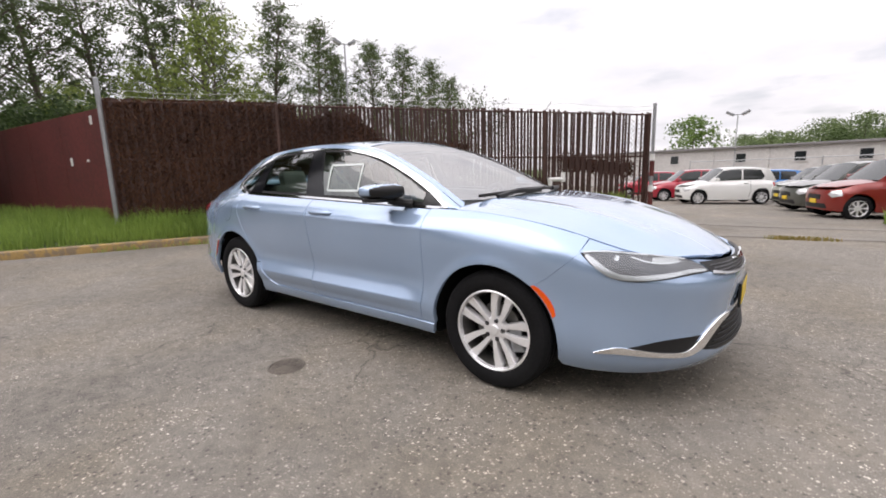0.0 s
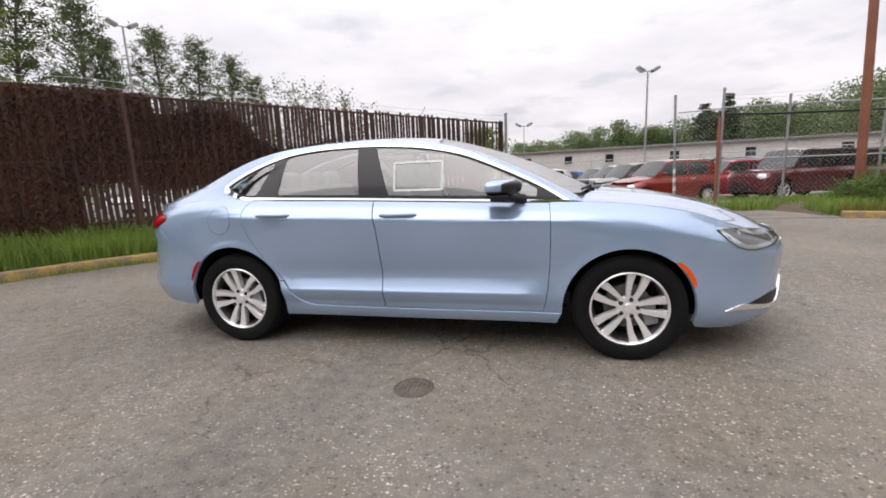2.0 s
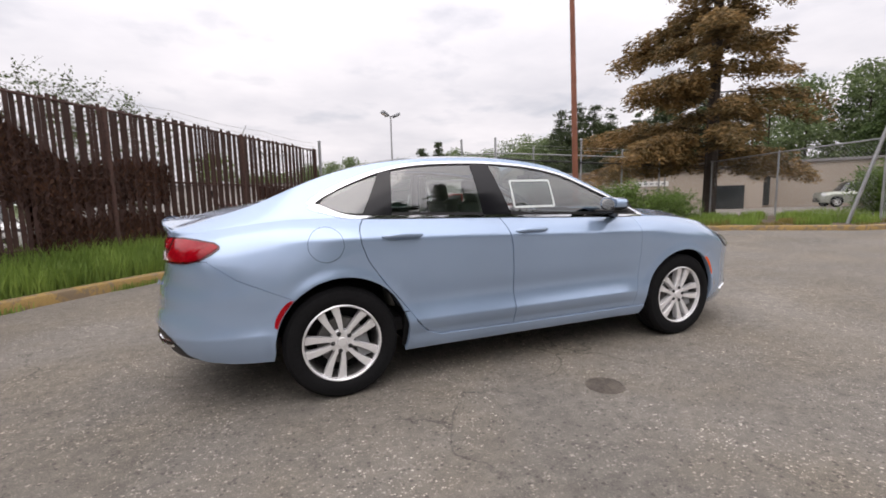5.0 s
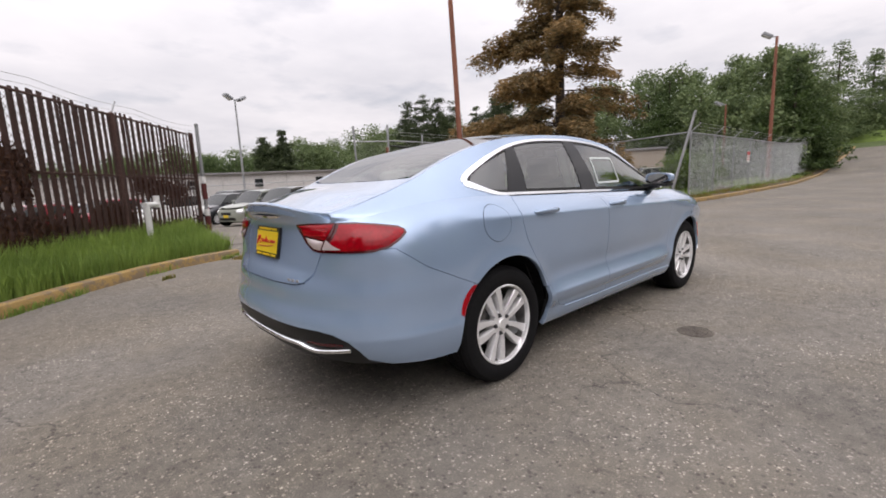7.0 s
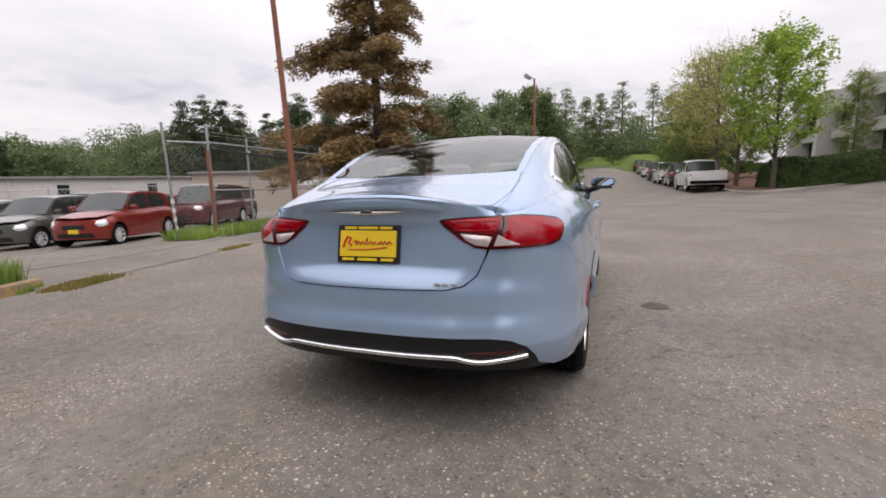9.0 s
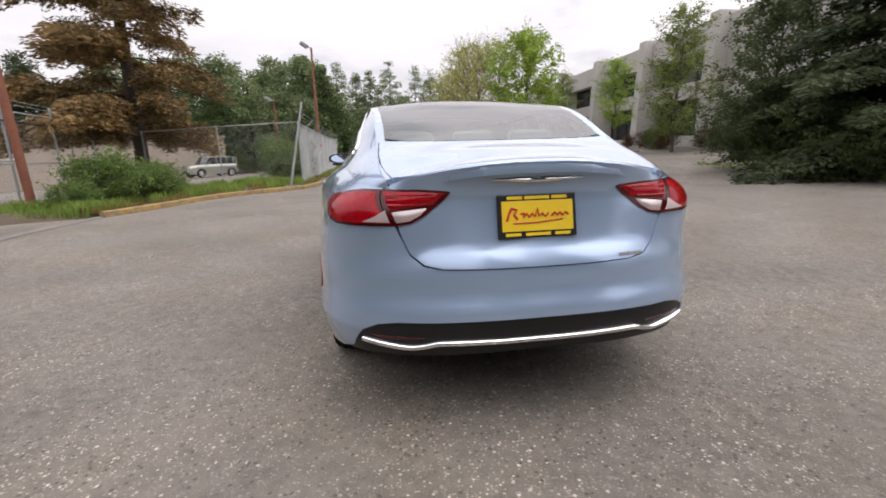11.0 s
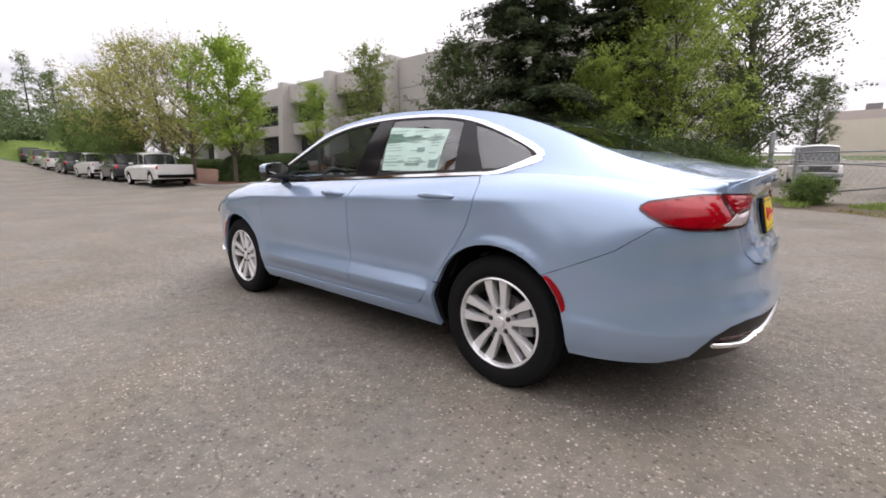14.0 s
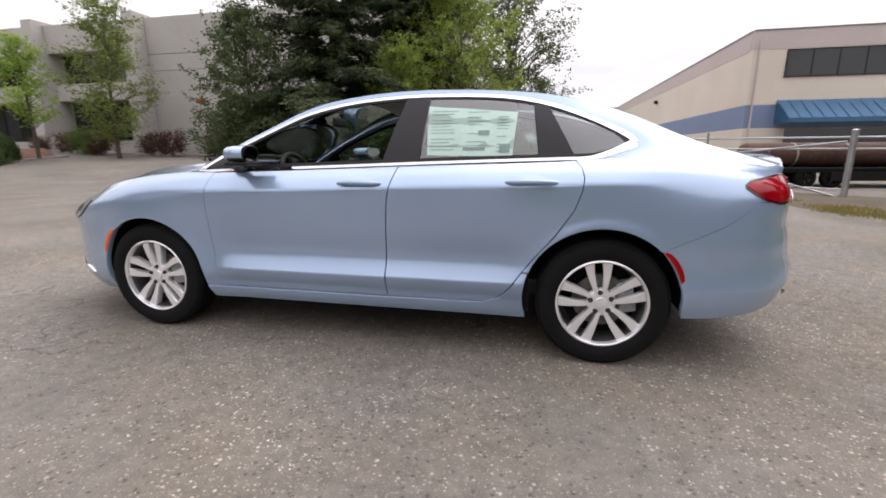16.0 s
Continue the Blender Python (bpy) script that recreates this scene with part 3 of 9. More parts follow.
for k in range(n_slat):
    t = (k + 0.5) / n_slat
    p = F0.lerp(F1, t) + FN * (0.012 if k % 2 else -0.012)
    z0, z1 = fence_base(t) - 0.02 + rng.uniform(-0.02, 0.05), fence_top(t) + rng.choice([-0.02, 0.0, 0.03, 0.05, 0.07])
    if t > 0.72 and rng.random() < 0.07:
        continue
    if slat_mesh is None:
        b = bmesh.new()
        box(b, 0.061, 0.007, 1.0, at(0, 0, 0.5))
        slat_mesh = bpy.data.meshes.new("slat")
        b.to_mesh(slat_mesh)
        b.free()
    ob = part_me("slat", slat_mesh, SLAT, fence)
    ob.matrix_basis = Matrix.Translation((p.x, p.y, z0)) @ Matrix.Rotation(math.atan2(FD.y, FD.x) + rng.uniform(-0.12, 0.12), 4, "Z") @ Matrix.Rotation(rng.uniform(-0.008, 0.008), 4, "Y") @ Matrix.Diagonal((1, 1, z1 - z0, 1))
wires = chain_link(bmesh.new(), F0.xy + FN.xy * 0.03, F1.xy + FN.xy * 0.03, 0.42, 2.52, 0.083, 0.0034)
part("mesh_wire", wires, POST_BROWN, fence)
for dz in (0.12, 0.22):
    bm = bmesh.new()
    tube(bm, [(F0.lerp(F1, k / 20) + FD * 0.12).to_tuple()[:2] + (fence_top(k / 20) + dz - 0.05 * math.sin(math.pi * (k % 4) / 4),) for k in range(21)], 0.004, 4)
    part("barbed_wire", bm, WIRE, fence)

for x, y, z1, lab in ((-7.48, -0.1, 3.05, "tall galvanised corner post of the yard fence"), (-0.22, 9.62, 2.9, "galvanised end post with a reflective red and white strip")):
    po = thing("fence_post", lab, "fence post", x, y, rise(x, y))
    part("pipe", post(bmesh.new(), 0, 0, -0.2, z1, 0.042), GALV, po)
    if y > 5:
        for k in range(4):
            bm = bmesh.new()
            lathe(bm, [(0.046, 0.30 + 0.40 * k), (0.062, 0.30 + 0.40 * k), (0.062, 0.30 + 0.40 * k + (0.16 if k % 2 else 0.38)), (0.046, 0.30 + 0.40 * k + (0.16 if k % 2 else 0.38))], None, 14)
            part("reflector_band", bm, (WHITE_PAINT if k % 2 else RUST_RED), po, "white reflective band" if k % 2 else "red reflective band")

# dead creeper grown through the slats: denser at the corner end
def creeper():
    rng = random.Random(21)
    verts, faces = [], []

    def cover(t, h):
        w = noise.noise((t * 12, h * 1.2, 2))
        if t < 0.45:
            edge = 2.0 + 0.35 * noise.noise((t * 9, 0, 1)) + (0.3 if t < 0.28 else 0.0) - 9.0 * max(0, t - 0.38)
            low = 0.0 if t < 0.19 or t > 0.41 else 0.82 + 0.14 * w
            return low < h < edge
        if t < 0.68:
            return h < 0.62 + 0.08 * w or (t < 0.585 + 0.03 * w and 0.88 + 0.12 * w < h < 1.45 + 0.2 * w)
        if t < 0.80:
            return 0.695 < t < 0.785 and h < 0.78 + 0.08 * w
        return 1.10 + 0.12 * w < h < 1.38 + 0.12 * w
    n = 0
    while n < 120000:
        t, h = rng.random() * 0.97, rng.random() * 2.25
        if not cover(t, h + rng.gauss(0, 0.07)) or rng.random() < 0.45 * min(1, max(0, (t - 0.42) / 0.4)):
            continue
        n += 1
        p = F0.lerp(F1, t) - FN * rng.uniform(-0.035 if t < 0.62 else 0.03, 0.2)
        z = fence_base(t) + h
        a, b, s = rng.gauss(1.5708, 0.6), rng.gauss(0, 0.6), rng.uniform(0.018, 0.06)
        u = FD * math.cos(a) + Vector((0, 0, 1)) * math.sin(a)
        v = (FD * -math.sin(a) + Vector((0, 0, 1)) * math.cos(a)) + FN * b
        c = Vector((p.x, p.y, z))
        k = len(verts)
        w = rng.uniform(0.006, 0.017)
        verts += [c - u * s, c - v * w, c + u * s, c + v * w]
        faces.append((k, k + 1, k + 2, k + 3))
    return tagged(part_me("dead_creeper", mesh_from("dead_creeper", verts, faces), CREEPER), "dense dead brown creeper matted behind the slats", "creeper", kind="stuff")


creeper()

# red panel fence beyond the corner
red = thing("panel_fence", "dark red painted metal panel fence with small white notices", "fence")
R0, R1 = Vector((-7.55, -0.1, 0)), Vector((-15.2, -0.85, 0))
RD = (R1 - R0).normalized()
for k in range(4):
    a, b = R0.lerp(R1, k / 4), R0.lerp(R1, (k + 1) / 4)
    c = (a + b) / 2
    bm = bmesh.new()
    box(bm, (b - a).length - 0.01, 0.035, 2.12, at(c.x, c.y, 0.42 + 1.06, 0, 0, math.degrees(math.atan2(RD.y, RD.x))), 0.006)
    pan = part("panel", bm, RUST_RED, red)
    bm = bmesh.new()
    tube(bm, [(b.x, b.y + 0.05, 0.2), (b.x, b.y + 0.05, 2.5)], 0.03, 8)
    part("stake", bm, RUST_RED, red)
for s, z in ((1.55, 1.62), (0.35, 2.36), (0.75, 1.62)):
    p = R0 + RD * s
    bm = bmesh.new()
    box(bm, 0.10, 0.012, 0.16 if s != 0.75 else 0.05, at(p.x, p.y - 0.025, z, 0, 0, math.degrees(math.atan2(RD.y, RD.x))), 0.003)
    part("notice", bm, WHITE_PAINT, red, "small white notice plate")

# white bent pipe in the grass
pp = thing("bollard_pipe", "white painted steel pipe bent into a hook in the grass", "bollard", -1.85, 7.0, 0.1, 53)
bm = bmesh.new()
tube(bm, [(0, 0, -0.1), (0, 0, 0.86)], 0.052, 12)
part("upright", bm, WHITE_PAINT, pp)
bm = bmesh.new()
tube(bm, [(-0.05, 0, 0.86), (0.38, 0, 0.86)], 0.05, 12)
part("arm", bm, WHITE_PAINT, pp)
bm = bmesh.new()
tube(bm, [(0.34, 0, 0.80), (0.34, 0, 1.02)], 0.055, 12)
part("hook", bm, WHITE_PAINT, pp)

# sliding gate and fence on the lot side
gate = thing("chain_link_gate", "open galvanised chain-link gate with a red and white striped post", "gate")
GB, GA = (4.45, 9.95), (5.42, 9.6)
for (x, y), top, lean in ((GB, 2.95, (-0.10, 0.0)), (GA, 3.0, (0.0, 0.0))):
    part("post", post(bmesh.new(), x, y, rise(x, y) - 0.2, top, 0.035, lean), GALV, gate)
bm = bmesh.new()
tube(bm, [(GA[0] - 0.07, GA[1] - 0.03, -0.2), (GA[0] - 0.07, GA[1] - 0.03, 2.3)], 0.045, 8)
part("gate_stop", bm, POLE_RED, gate, "rusty red gate post")
for k in range(5):
    bm = bmesh.new()
    lathe(bm, [(0.039, -0.1 + 0.24 * k), (0.039, -0.1 + 0.24 * k + 0.12)], at(GB[0] - 0.01 * k, GB[1], 0.0), 12)
    part("stripe_band", bm, WHITE_PAINT, gate, "white reflective band")
for z in (0.05, 2.5):
    bm = bmesh.new()
    tube(bm, [(GB[0], GB[1], z), (GA[0], GA[1], z)], 0.021, 8)
    part("rail", bm, GALV, gate)
part("mesh_wire", chain_link(bmesh.new(), GB, GA, 0.15, 2.65, 0.08, 0.0015), WIRE, gate)

yard_fence = thing("chain_link_fence", "galvanised chain-link fence with a sagging black cable before parked cars", "fence")
line = [(5.42, 9.6), (7.0, 9.75), (9.2, 9.95), (11.4, 10.2), (13.6, 10.4)]
for k, (x, y) in enumerate(line[1:]):
    part("post", post(bmesh.new(), x, y, rise(x, y) - 0.2, (2.75, 3.1, 2.75, 2.75)[k], 0.03), GALV, yard_fence)
for z in (2.66, 1.32, 0.2):
    bm = bmesh.new()
    tube(bm, [(x, y, z + rise(x, y)) for x, y in line], 0.021, 8)
    part("rail", bm, GALV, yard_fence)
for a, b in zip(line, line[1:]):
    part("mesh_wire", chain_link(bmesh.new(), a, b, 0.15, 2.65, 0.09, 0.0013), WIRE, yard_fence)
bm = bmesh.new()
tube(bm, [(x + 0.02, y - 0.05, z) for (x, y), z in zip([(5.42, 9.6), (6.5, 9.7), (8.2, 9.85), (10.3, 10.05), (13.0, 10.35)], (2.35, 2.30, 2.27, 2.24, 2.2))], 0.028, 8)
part("cable", bm, BLACK, yard_fence, "thick black cable")
for z in (2.85, 2.95):
    bm = bmesh.new()
    tube(bm, [(x, y, z + rise(x, y)) for x, y in line], 0.004, 4)
    part("barbed_wire", bm, WIRE, yard_fence)

# inner fence behind the cars
inner = thing("chain_link_fence", "grey chain-link fence along the back of the car lot", "fence")
il = [(-2.5, 30), (4, 28.5), (10, 26), (16, 22.5), (22, 19)]
for x, y in il:
    part("post", post(bmesh.new(), x, y, rise(x, y) - 0.2, rise(x, y) + 2.2, 0.03), GALV, inner)
bm = bmesh.new()
tube(bm, [(x, y, 2.15 + rise(x, y)) for x, y in il], 0.024, 8)
part("rail", bm, GALV, inner)
for a, b in zip(il, il[1:]):
    part("mesh_wire", chain_link(bmesh.new(), a, b, 0.05, 2.15, 0.14, 0.004), WIRE, inner)

# long roadside fence with barbed arms and a leaning corner post
road_fence = thing("chain_link_fence", "galvanised chain-link fence with barbed-wire arms and a leaning corner post", "fence")
rl = [(13.95, 3.75)] + [(14.6 + 2.9 * k, 3.55 + 0.06 * k) for k in range(10)]
for k, (x, y) in enumerate(rl[1:]):
    z = rise(x, y)
    part("post", post(bmesh.new(), x, y, z - 0.1, z + 2.5, 0.03), GALV, road_fence)
    bm = bmesh.new()
    tube(bm, [(x, y, z + 2.5), (x + 0.18, y - 0.26, z + 2.8)], 0.014, 6)
    part("barb_arm", bm, GALV, road_fence)
part("leaning_post", post(bmesh.new(), 13.6, 3.85, 0.05, 3.15, 0.045, (0.45, -0.6)), GALV, road_fence, "bent leaning corner post")
part("rail", tube(bmesh.new(), [(x, y, 2.48 + rise(x, y)) for x, y in rl[1:]], 0.022, 8), GALV, road_fence)
part("mesh_wire", chain_link(bmesh.new(), rl[1], rl[-1], 0.1, 2.48, 0.075, 0.0036), WIRE, road_fence)
for dz, dy in ((2.6, -0.09), (2.7, -0.17), (2.8, -0.26)):
    part("barbed_wire", tube(bmesh.new(), [(x, y + dy, dz + rise(x, y)) for x, y in rl[1:]], 0.004, 4), WIRE, road_fence)
side_fence = thing("chain_link_fence", "chain-link return fence running back from the leaning post", "fence")
sl = [(14.4, 3.6), (15.3, 6.8), (16.2, 10.0), (17.1, 13.2)]
for x, y in sl[1:]:
    part("post", post(bmesh.new(), x, y, rise(x, y) - 0.1, rise(x, y) + 2.5, 0.03), GALV, side_fence)
part("rail", tube(bmesh.new(), [(x, y, 2.48 + rise(x, y)) for x, y in sl], 0.022, 8), GALV, side_fence)
for a, b in zip(sl, sl[1:]):
    part("mesh_wire", chain_link(bmesh.new(), a, b, 0.1, 2.48, 0.09, 0.0018), WIRE, side_fence)

# low pipe gate by the trailer yard
pipe_fence = thing("pipe_rail_fence", "grey galvanised pipe and mesh fence with a diagonal brace", "fence")
pl = [(-1.05, -15.3), (-1.75, -14.5), (-3.7, -12.3), (-5.45, -10.3), (-7.5, -8.0), (-9.6, -5.6)]
tall = (2.15, 1.62, 1.55, 1.55, 1.5, 1.5)
for k, (x, y) in enumerate(pl):
    part("post", post(bmesh.new(), x, y, rise(x, y) - 0.1, rise(x, y) + tall[k], (0.075, 0.05, 0.024, 0.03, 0.062, 0.035)[k]), GALV, pipe_fence)
for z0, z1 in ((1.52, 1.36), (1.16, 1.12)):
    part("rail", tube(bmesh.new(), [(x, y, z0 + (z1 - z0) * k / 4 + rise(x, y)) for k, (x, y) in enumerate(pl)], 0.022, 8), GALV, pipe_fence)
part("low_rail", tube(bmesh.new(), [(-3.7, -12.3, 0.24), (-5.45, -10.3, 0.24), (-7.5, -8.0, 0.26)], 0.018, 8), GALV, pipe_fence)
part("mesh_wire", chain_link(bmesh.new(), pl[0], pl[2], 0.1, 1.5, 0.14, 0.002), WIRE, pipe_fence)
# pipe gate of two swinging leaves, meeting at a red plate
gate = thing("pipe_gate", "closed two-leaf gate of bare steel pipe with a dark red plate", "gate")
GO = Vector((0.09, 0.08, 0))


def gate_pipe(name, a, b, r):
    part(name, tube(bmesh.new(), [Vector(a) + GO, Vector(b) + GO], r, 8), GALV, gate)


gate_pipe("arm", (-7.45, -8.05, 1.27), (-5.33, -10.44, 0.93), 0.024)
gate_pipe("brace", (-7.45, -8.05, 0.10), (-5.33, -10.44, 0.87), 0.024)
gate_pipe("upright", (-6.5, -9.12, 0.45), (-6.5, -9.12, 1.11), 0.016)
gate_pipe("arm", (-1.8, -14.45, 1.25), (-5.25, -10.53, 0.93), 0.022)
gate_pipe("brace", (-1.8, -14.45, 0.22), (-5.25, -10.53, 0.87), 0.022)
GN = Vector((0.748, 0.663, 0))
pm = Matrix.Translation(Vector((-5.5, -10.28, 0.90)) + GO + GN * 0.035) @ Matrix.Rotation(math.atan2(GN.y, GN.x), 4, 'Z')
part("plate", box(bmesh.new(), 0.006, 0.56, 0.18, pm, 0.002), mat("dark_red_plate", (0.13, 0.012, 0.014), 0.5, var=0.15, grain=30, stain=3, bump=0), gate, "dark red warning plate")


# ---- poles and lamps ----
def light_pole(x, y, top, heads, rz, mat_pole, label, r=0.09):
    z = rise(x, y)
    o = thing("lamp_post", label, "lamp post", x, y, z, rz, "yard lamp posts")
    h = top - z
    part("pole", tube(bmesh.new(), [(0, 0, -0.2), (0, 0, h)], [r, r * 0.6], 10), mat_pole, o)
    bm = bmesh.new()
    tube(bm, [(-0.45 * (heads - 1), 0, h), (0.45, 0, h)], 0.035, 8)
    part("bracket", bm, LAMP_GREY, o)
    for k in range(heads):
        s = 1 if k == 0 else -1
        bm = bmesh.new()
        box(bm, 0.62, 0.42, 0.2, at(0.55 * s, 0, h + 0.14, 0, -28 * s, 0), 0.05)
        hd = part("lamp_head", bm, LAMP_GREY, o)
        bm = bmesh.new()
        box(bm, 0.5, 0.34, 0.03, at(0.55 * s + 0.05 * s, 0, h + 0.035, 0, -28 * s, 0), 0.008)
        part("lens", bm, WHITE_PAINT, hd, "pale floodlight lens")
    return o


light_pole(8.07, 31.8, 7.55, 2, 20, GALV, "thin grey lamp post with twin floodlights over the lot")
light_pole(-1.1, 42.0, 5.2, 2, 0, GALV, "small grey lamp post beyond the lot", 0.06)
light_pole(-24.7, 20.6, 10.9, 2, 60, LAMP_GREY, "tall lamp post with twin floodlights behind the fence")
light_pole(33.5, 5.0, 9.4, 1, 120, POLE_RED, "brown wooden pole with one floodlight by the road", 0.13)
light_pole(40.0, 9.5, 6.3, 1, 120, POLE_RED, "shorter brown pole with a floodlight", 0.1)
utility = thing("utility_pole", "reddish-brown wooden utility pole in the weeds", "utility pole", 8.35, 9.1, -0.12)
part("pole", tube(bmesh.new(), [(0, 0, -0.2), (-0.12, 0.1, 5.0), (-0.3, 0.2, 11.0)], [0.10, 0.09, 0.075], 14), POLE_RED, utility)


# ---- buildings ----
TILT_UP = mat("grey_concrete_panel", (0.47, 0.45, 0.42), 0.85, var=0.08, grain=12, stain=0.35, bump=0.08)
DARK_GLASS = mat("dark_window_glass", (0.02, 0.024, 0.026), 0.08, var=0.1, grain=3, stain=0.5, bump=0, spec=0.6)
TAN_WALL = mat("tan_stucco", (0.68, 0.61, 0.52), 0.9, var=0.05, grain=10, stain=0.3, bump=0.1)
MAUVE_WALL = mat("mauve_stucco", (0.54, 0.465, 0.445), 0.9, var=0.05, grain=10, stain=0.3, bump=0.1)
BLUE_BAND = mat("blue_wall_paint", (0.19, 0.25, 0.38), 0.85, var=0.05, grain=10, stain=0.3, bump=0.05)
AWNING_BLUE = mat("blue_awning_metal", (0.035, 0.13, 0.25), 0.45, 0.1, var=0.1, grain=8, stain=0.6, bump=0)
WHITE_WALL = mat("white_warehouse_wall", (0.58, 0.56, 0.54), 0.85, var=0.10, grain=5, stain=0.25, bump=0.05)
BEIGE_WALL = mat("beige_wall", (0.40, 0.34, 0.28), 0.85, var=0.08, grain=6, stain=0.3, bump=0.05)
ROOF_GREY = mat("grey_roofing", (0.22, 0.21, 0.21), 0.9, var=0.1, grain=8, stain=0.4, bump=0.1)
RED_SIGN = mat("red_sign_paint", (0.55, 0.06, 0.05), 0.6, var=0.08, grain=30, stain=3, bump=0)


def bx(x0, x1, y0, y1, z0, z1, bevel=0.0):
    return box(bmesh.new(), x1 - x0, y1 - y0, z1 - z0, at((x0 + x1) / 2, (y0 + y1) / 2, (z0 + z1) / 2), bevel)


def window_unit(parent, x0, x1, y, z0, z1, panes, frame_mat, depth=0.12, face=1):
    """A framed window in a wall that faces +y (face 1)."""
    bm = bmesh.new()
    for a, b, c, d in ((x0, x1, z0, z0 + 0.07), (x0, x1, z1 - 0.07, z1), (x0, x0 + 0.07, z0 + 0.07, z1 - 0.07), (x1 - 0.07, x1, z0 + 0.07, z1 - 0.07)):
        box(bm, b - a, depth, d - c, at((a + b) / 2, y, (c + d) / 2))
    for k in range(1, panes):
        x = x0 + (x1 - x0) * k / panes
        box(bm, 0.05, depth, z1 - z0 - 0.14, at(x, y, (z0 + z1) / 2))
    w = part("window", bm, frame_mat, parent, "dark framed window")
    for k in range(panes):
        a, b = x0 + (x1 - x0) * k / panes + 0.04, x0 + (x1 - x0) * (k + 1) / panes - 0.04
        part("pane", bx(a, b, y - 0.02, y + 0.01, z0 + 0.06, z1 - 0.06), DARK_GLASS, w)
    return w


# grey tilt-up office and warehouse; front face at y = -24
office = thing("office_building", "pale grey concrete building with tall fins and dark recessed glass", "building")
GB0, GT = 0.6, 10.1
fins = [26.3, 34.9, 43.5, 52.1, 60.7, 69.3]
part("core", bx(26.6, 72, -45, -26.2, GB0 - 0.6, GT - 0.9), DARK_GLASS, office, "dark recessed glazing")
part("roof", bx(4, 72, -45, -24.6, GT - 0.85, GT - 0.6), ROOF_GREY, office)
for x in fins:
    bm = bmesh.new()
    prof = [(-25.9, GB0 - 0.6), (-23.0, GB0 - 0.6), (-23.25, 5.5), (-23.55, GT + 0.25), (-25.9, GT + 0.25)]
    lo = [bm.verts.new((x - 0.45, y, z)) for y, z in prof]
    hi = [bm.verts.new((x + 0.45, y, z)) for y, z in prof]
    bm.faces.new(lo), bm.faces.new(hi[::-1])
    for k in range(5):
        bm.faces.new((lo[k], hi[k], hi[(k + 1) % 5], lo[(k + 1) % 5]))
    bmesh.ops.recalc_face_normals(bm, faces=bm.faces)
    part("fin", bm, TILT_UP, office)
for a, b in zip(fins, fins[1:]):
    part("spandrel", bx(a + 0.47, b - 0.47, -25.3, -24.3, 8.2, GT, 0.02), TILT_UP, office)
    part("spandrel", bx(a + 0.47, b - 0.47, -25.4, -24.5, 4.9, 6.1, 0.02), TILT_UP, office)
    part("plinth", bx(a + 0.47, b - 0.47, -25.4, -24.5, GB0 - 0.6, 2.0, 0.02), TILT_UP, office)
    window_unit(office, a + 0.6, b - 0.6, -25.35, 6.12, 8.18, 5, BLACK)
    window_unit(office, a + 0.6, b - 0.6, -25.45, 2.02, 4.88, 5, BLACK)
for k in range(3):
    x1, x0 = 25.82 - 7.3 * k, 25.82 - 7.3 * (k + 1) + 0.02
    for z0, z1 in ((GB0 - 0.6, 6.66), (6.69, 7.73), (7.76, GT)):
        part("panel", bx(x0, x1, -25.0, -24.4 + 0.004 * k, z0, z1, 0.015), TILT_UP, office)
part("side_wall", bx(4.0, 4.4, -45, -25.0, 0.3, GT), TILT_UP, office)
part("notice", bx(21.7, 22.4, -24.42, -24.36, 4.45, 4.75), RED_SIGN, office, "small red wall notice")
# stair with a railing beside the wall
stair = thing("outside_stair", "dark concrete stair with steel railing along the grey wall", "stair", 20.6, -23.4, 1.1)
for k in range(8):
    part("step", box(bmesh.new(), 0.3, 1.2, 0.18 * (8 - k), at(-1.0 - 0.3 * k, 0, 0.09 * (8 - k)), 0.01), CONCRETE, stair)
part("landing", box(bmesh.new(), 1.7, 1.2, 1.44, at(0.02, 0, 0.72), 0.01), CONCRETE, stair)
part("railing", tube(bmesh.new(), [(0.8, 0.55, 2.35), (-0.8, 0.55, 2.35), (-3.3, 0.55, 1.0)], 0.03, 8), BLACK, stair)

# tan building with a blue stripe and awning
AX, AY, TOP = -13.6, -29.3, 8.2
tan = thing("tan_building", "tan stucco workshop with mauve parapet, blue stripe and blue awning", "building")
x_end, y_end = -46.0, -78.0


def ring_band(name, z0, z1, material, out, label=""):
    """A band of wall round the two seen faces."""
    bm = bmesh.new()
    box(bm, AX - x_end, 0.3 + out, z1 - z0, at((AX + x_end) / 2, AY - 0.15 + out / 2, (z0 + z1) / 2))
    part(name, bm, material, tan, label)
    bm = bmesh.new()
    box(bm, 0.3 + out, AY - y_end - 0.3, z1 - z0, at(AX - 0.15 + out / 2, (AY - 0.3 + y_end) / 2, (z0 + z1) / 2))
    part(name, bm, material, tan, label)


ring_band("wall", -1.2, 2.44, TAN_WALL, 0.0)
ring_band("stripe", 2.44, 3.87, BLUE_BAND, 0.0, "blue painted stripe")
ring_band("wall", 3.87, 7.1, TAN_WALL, 0.0)
ring_band("parapet", 7.1, TOP, MAUVE_WALL, 0.02, "mauve parapet band")
ring_band("coping", TOP, TOP + 0.07, ROOF_GREY, 0.06)
part("downpipe", tube(bmesh.new(), [(AX - 0.35, AY + 0.08, -0.8), (AX - 0.35, AY + 0.08, 7.6)], 0.06, 8), MAUVE_WALL, tan)
part("roof", bx(x_end, AX - 0.3, y_end, AY - 0.3, 7.3, 7.5), ROOF_GREY, tan)
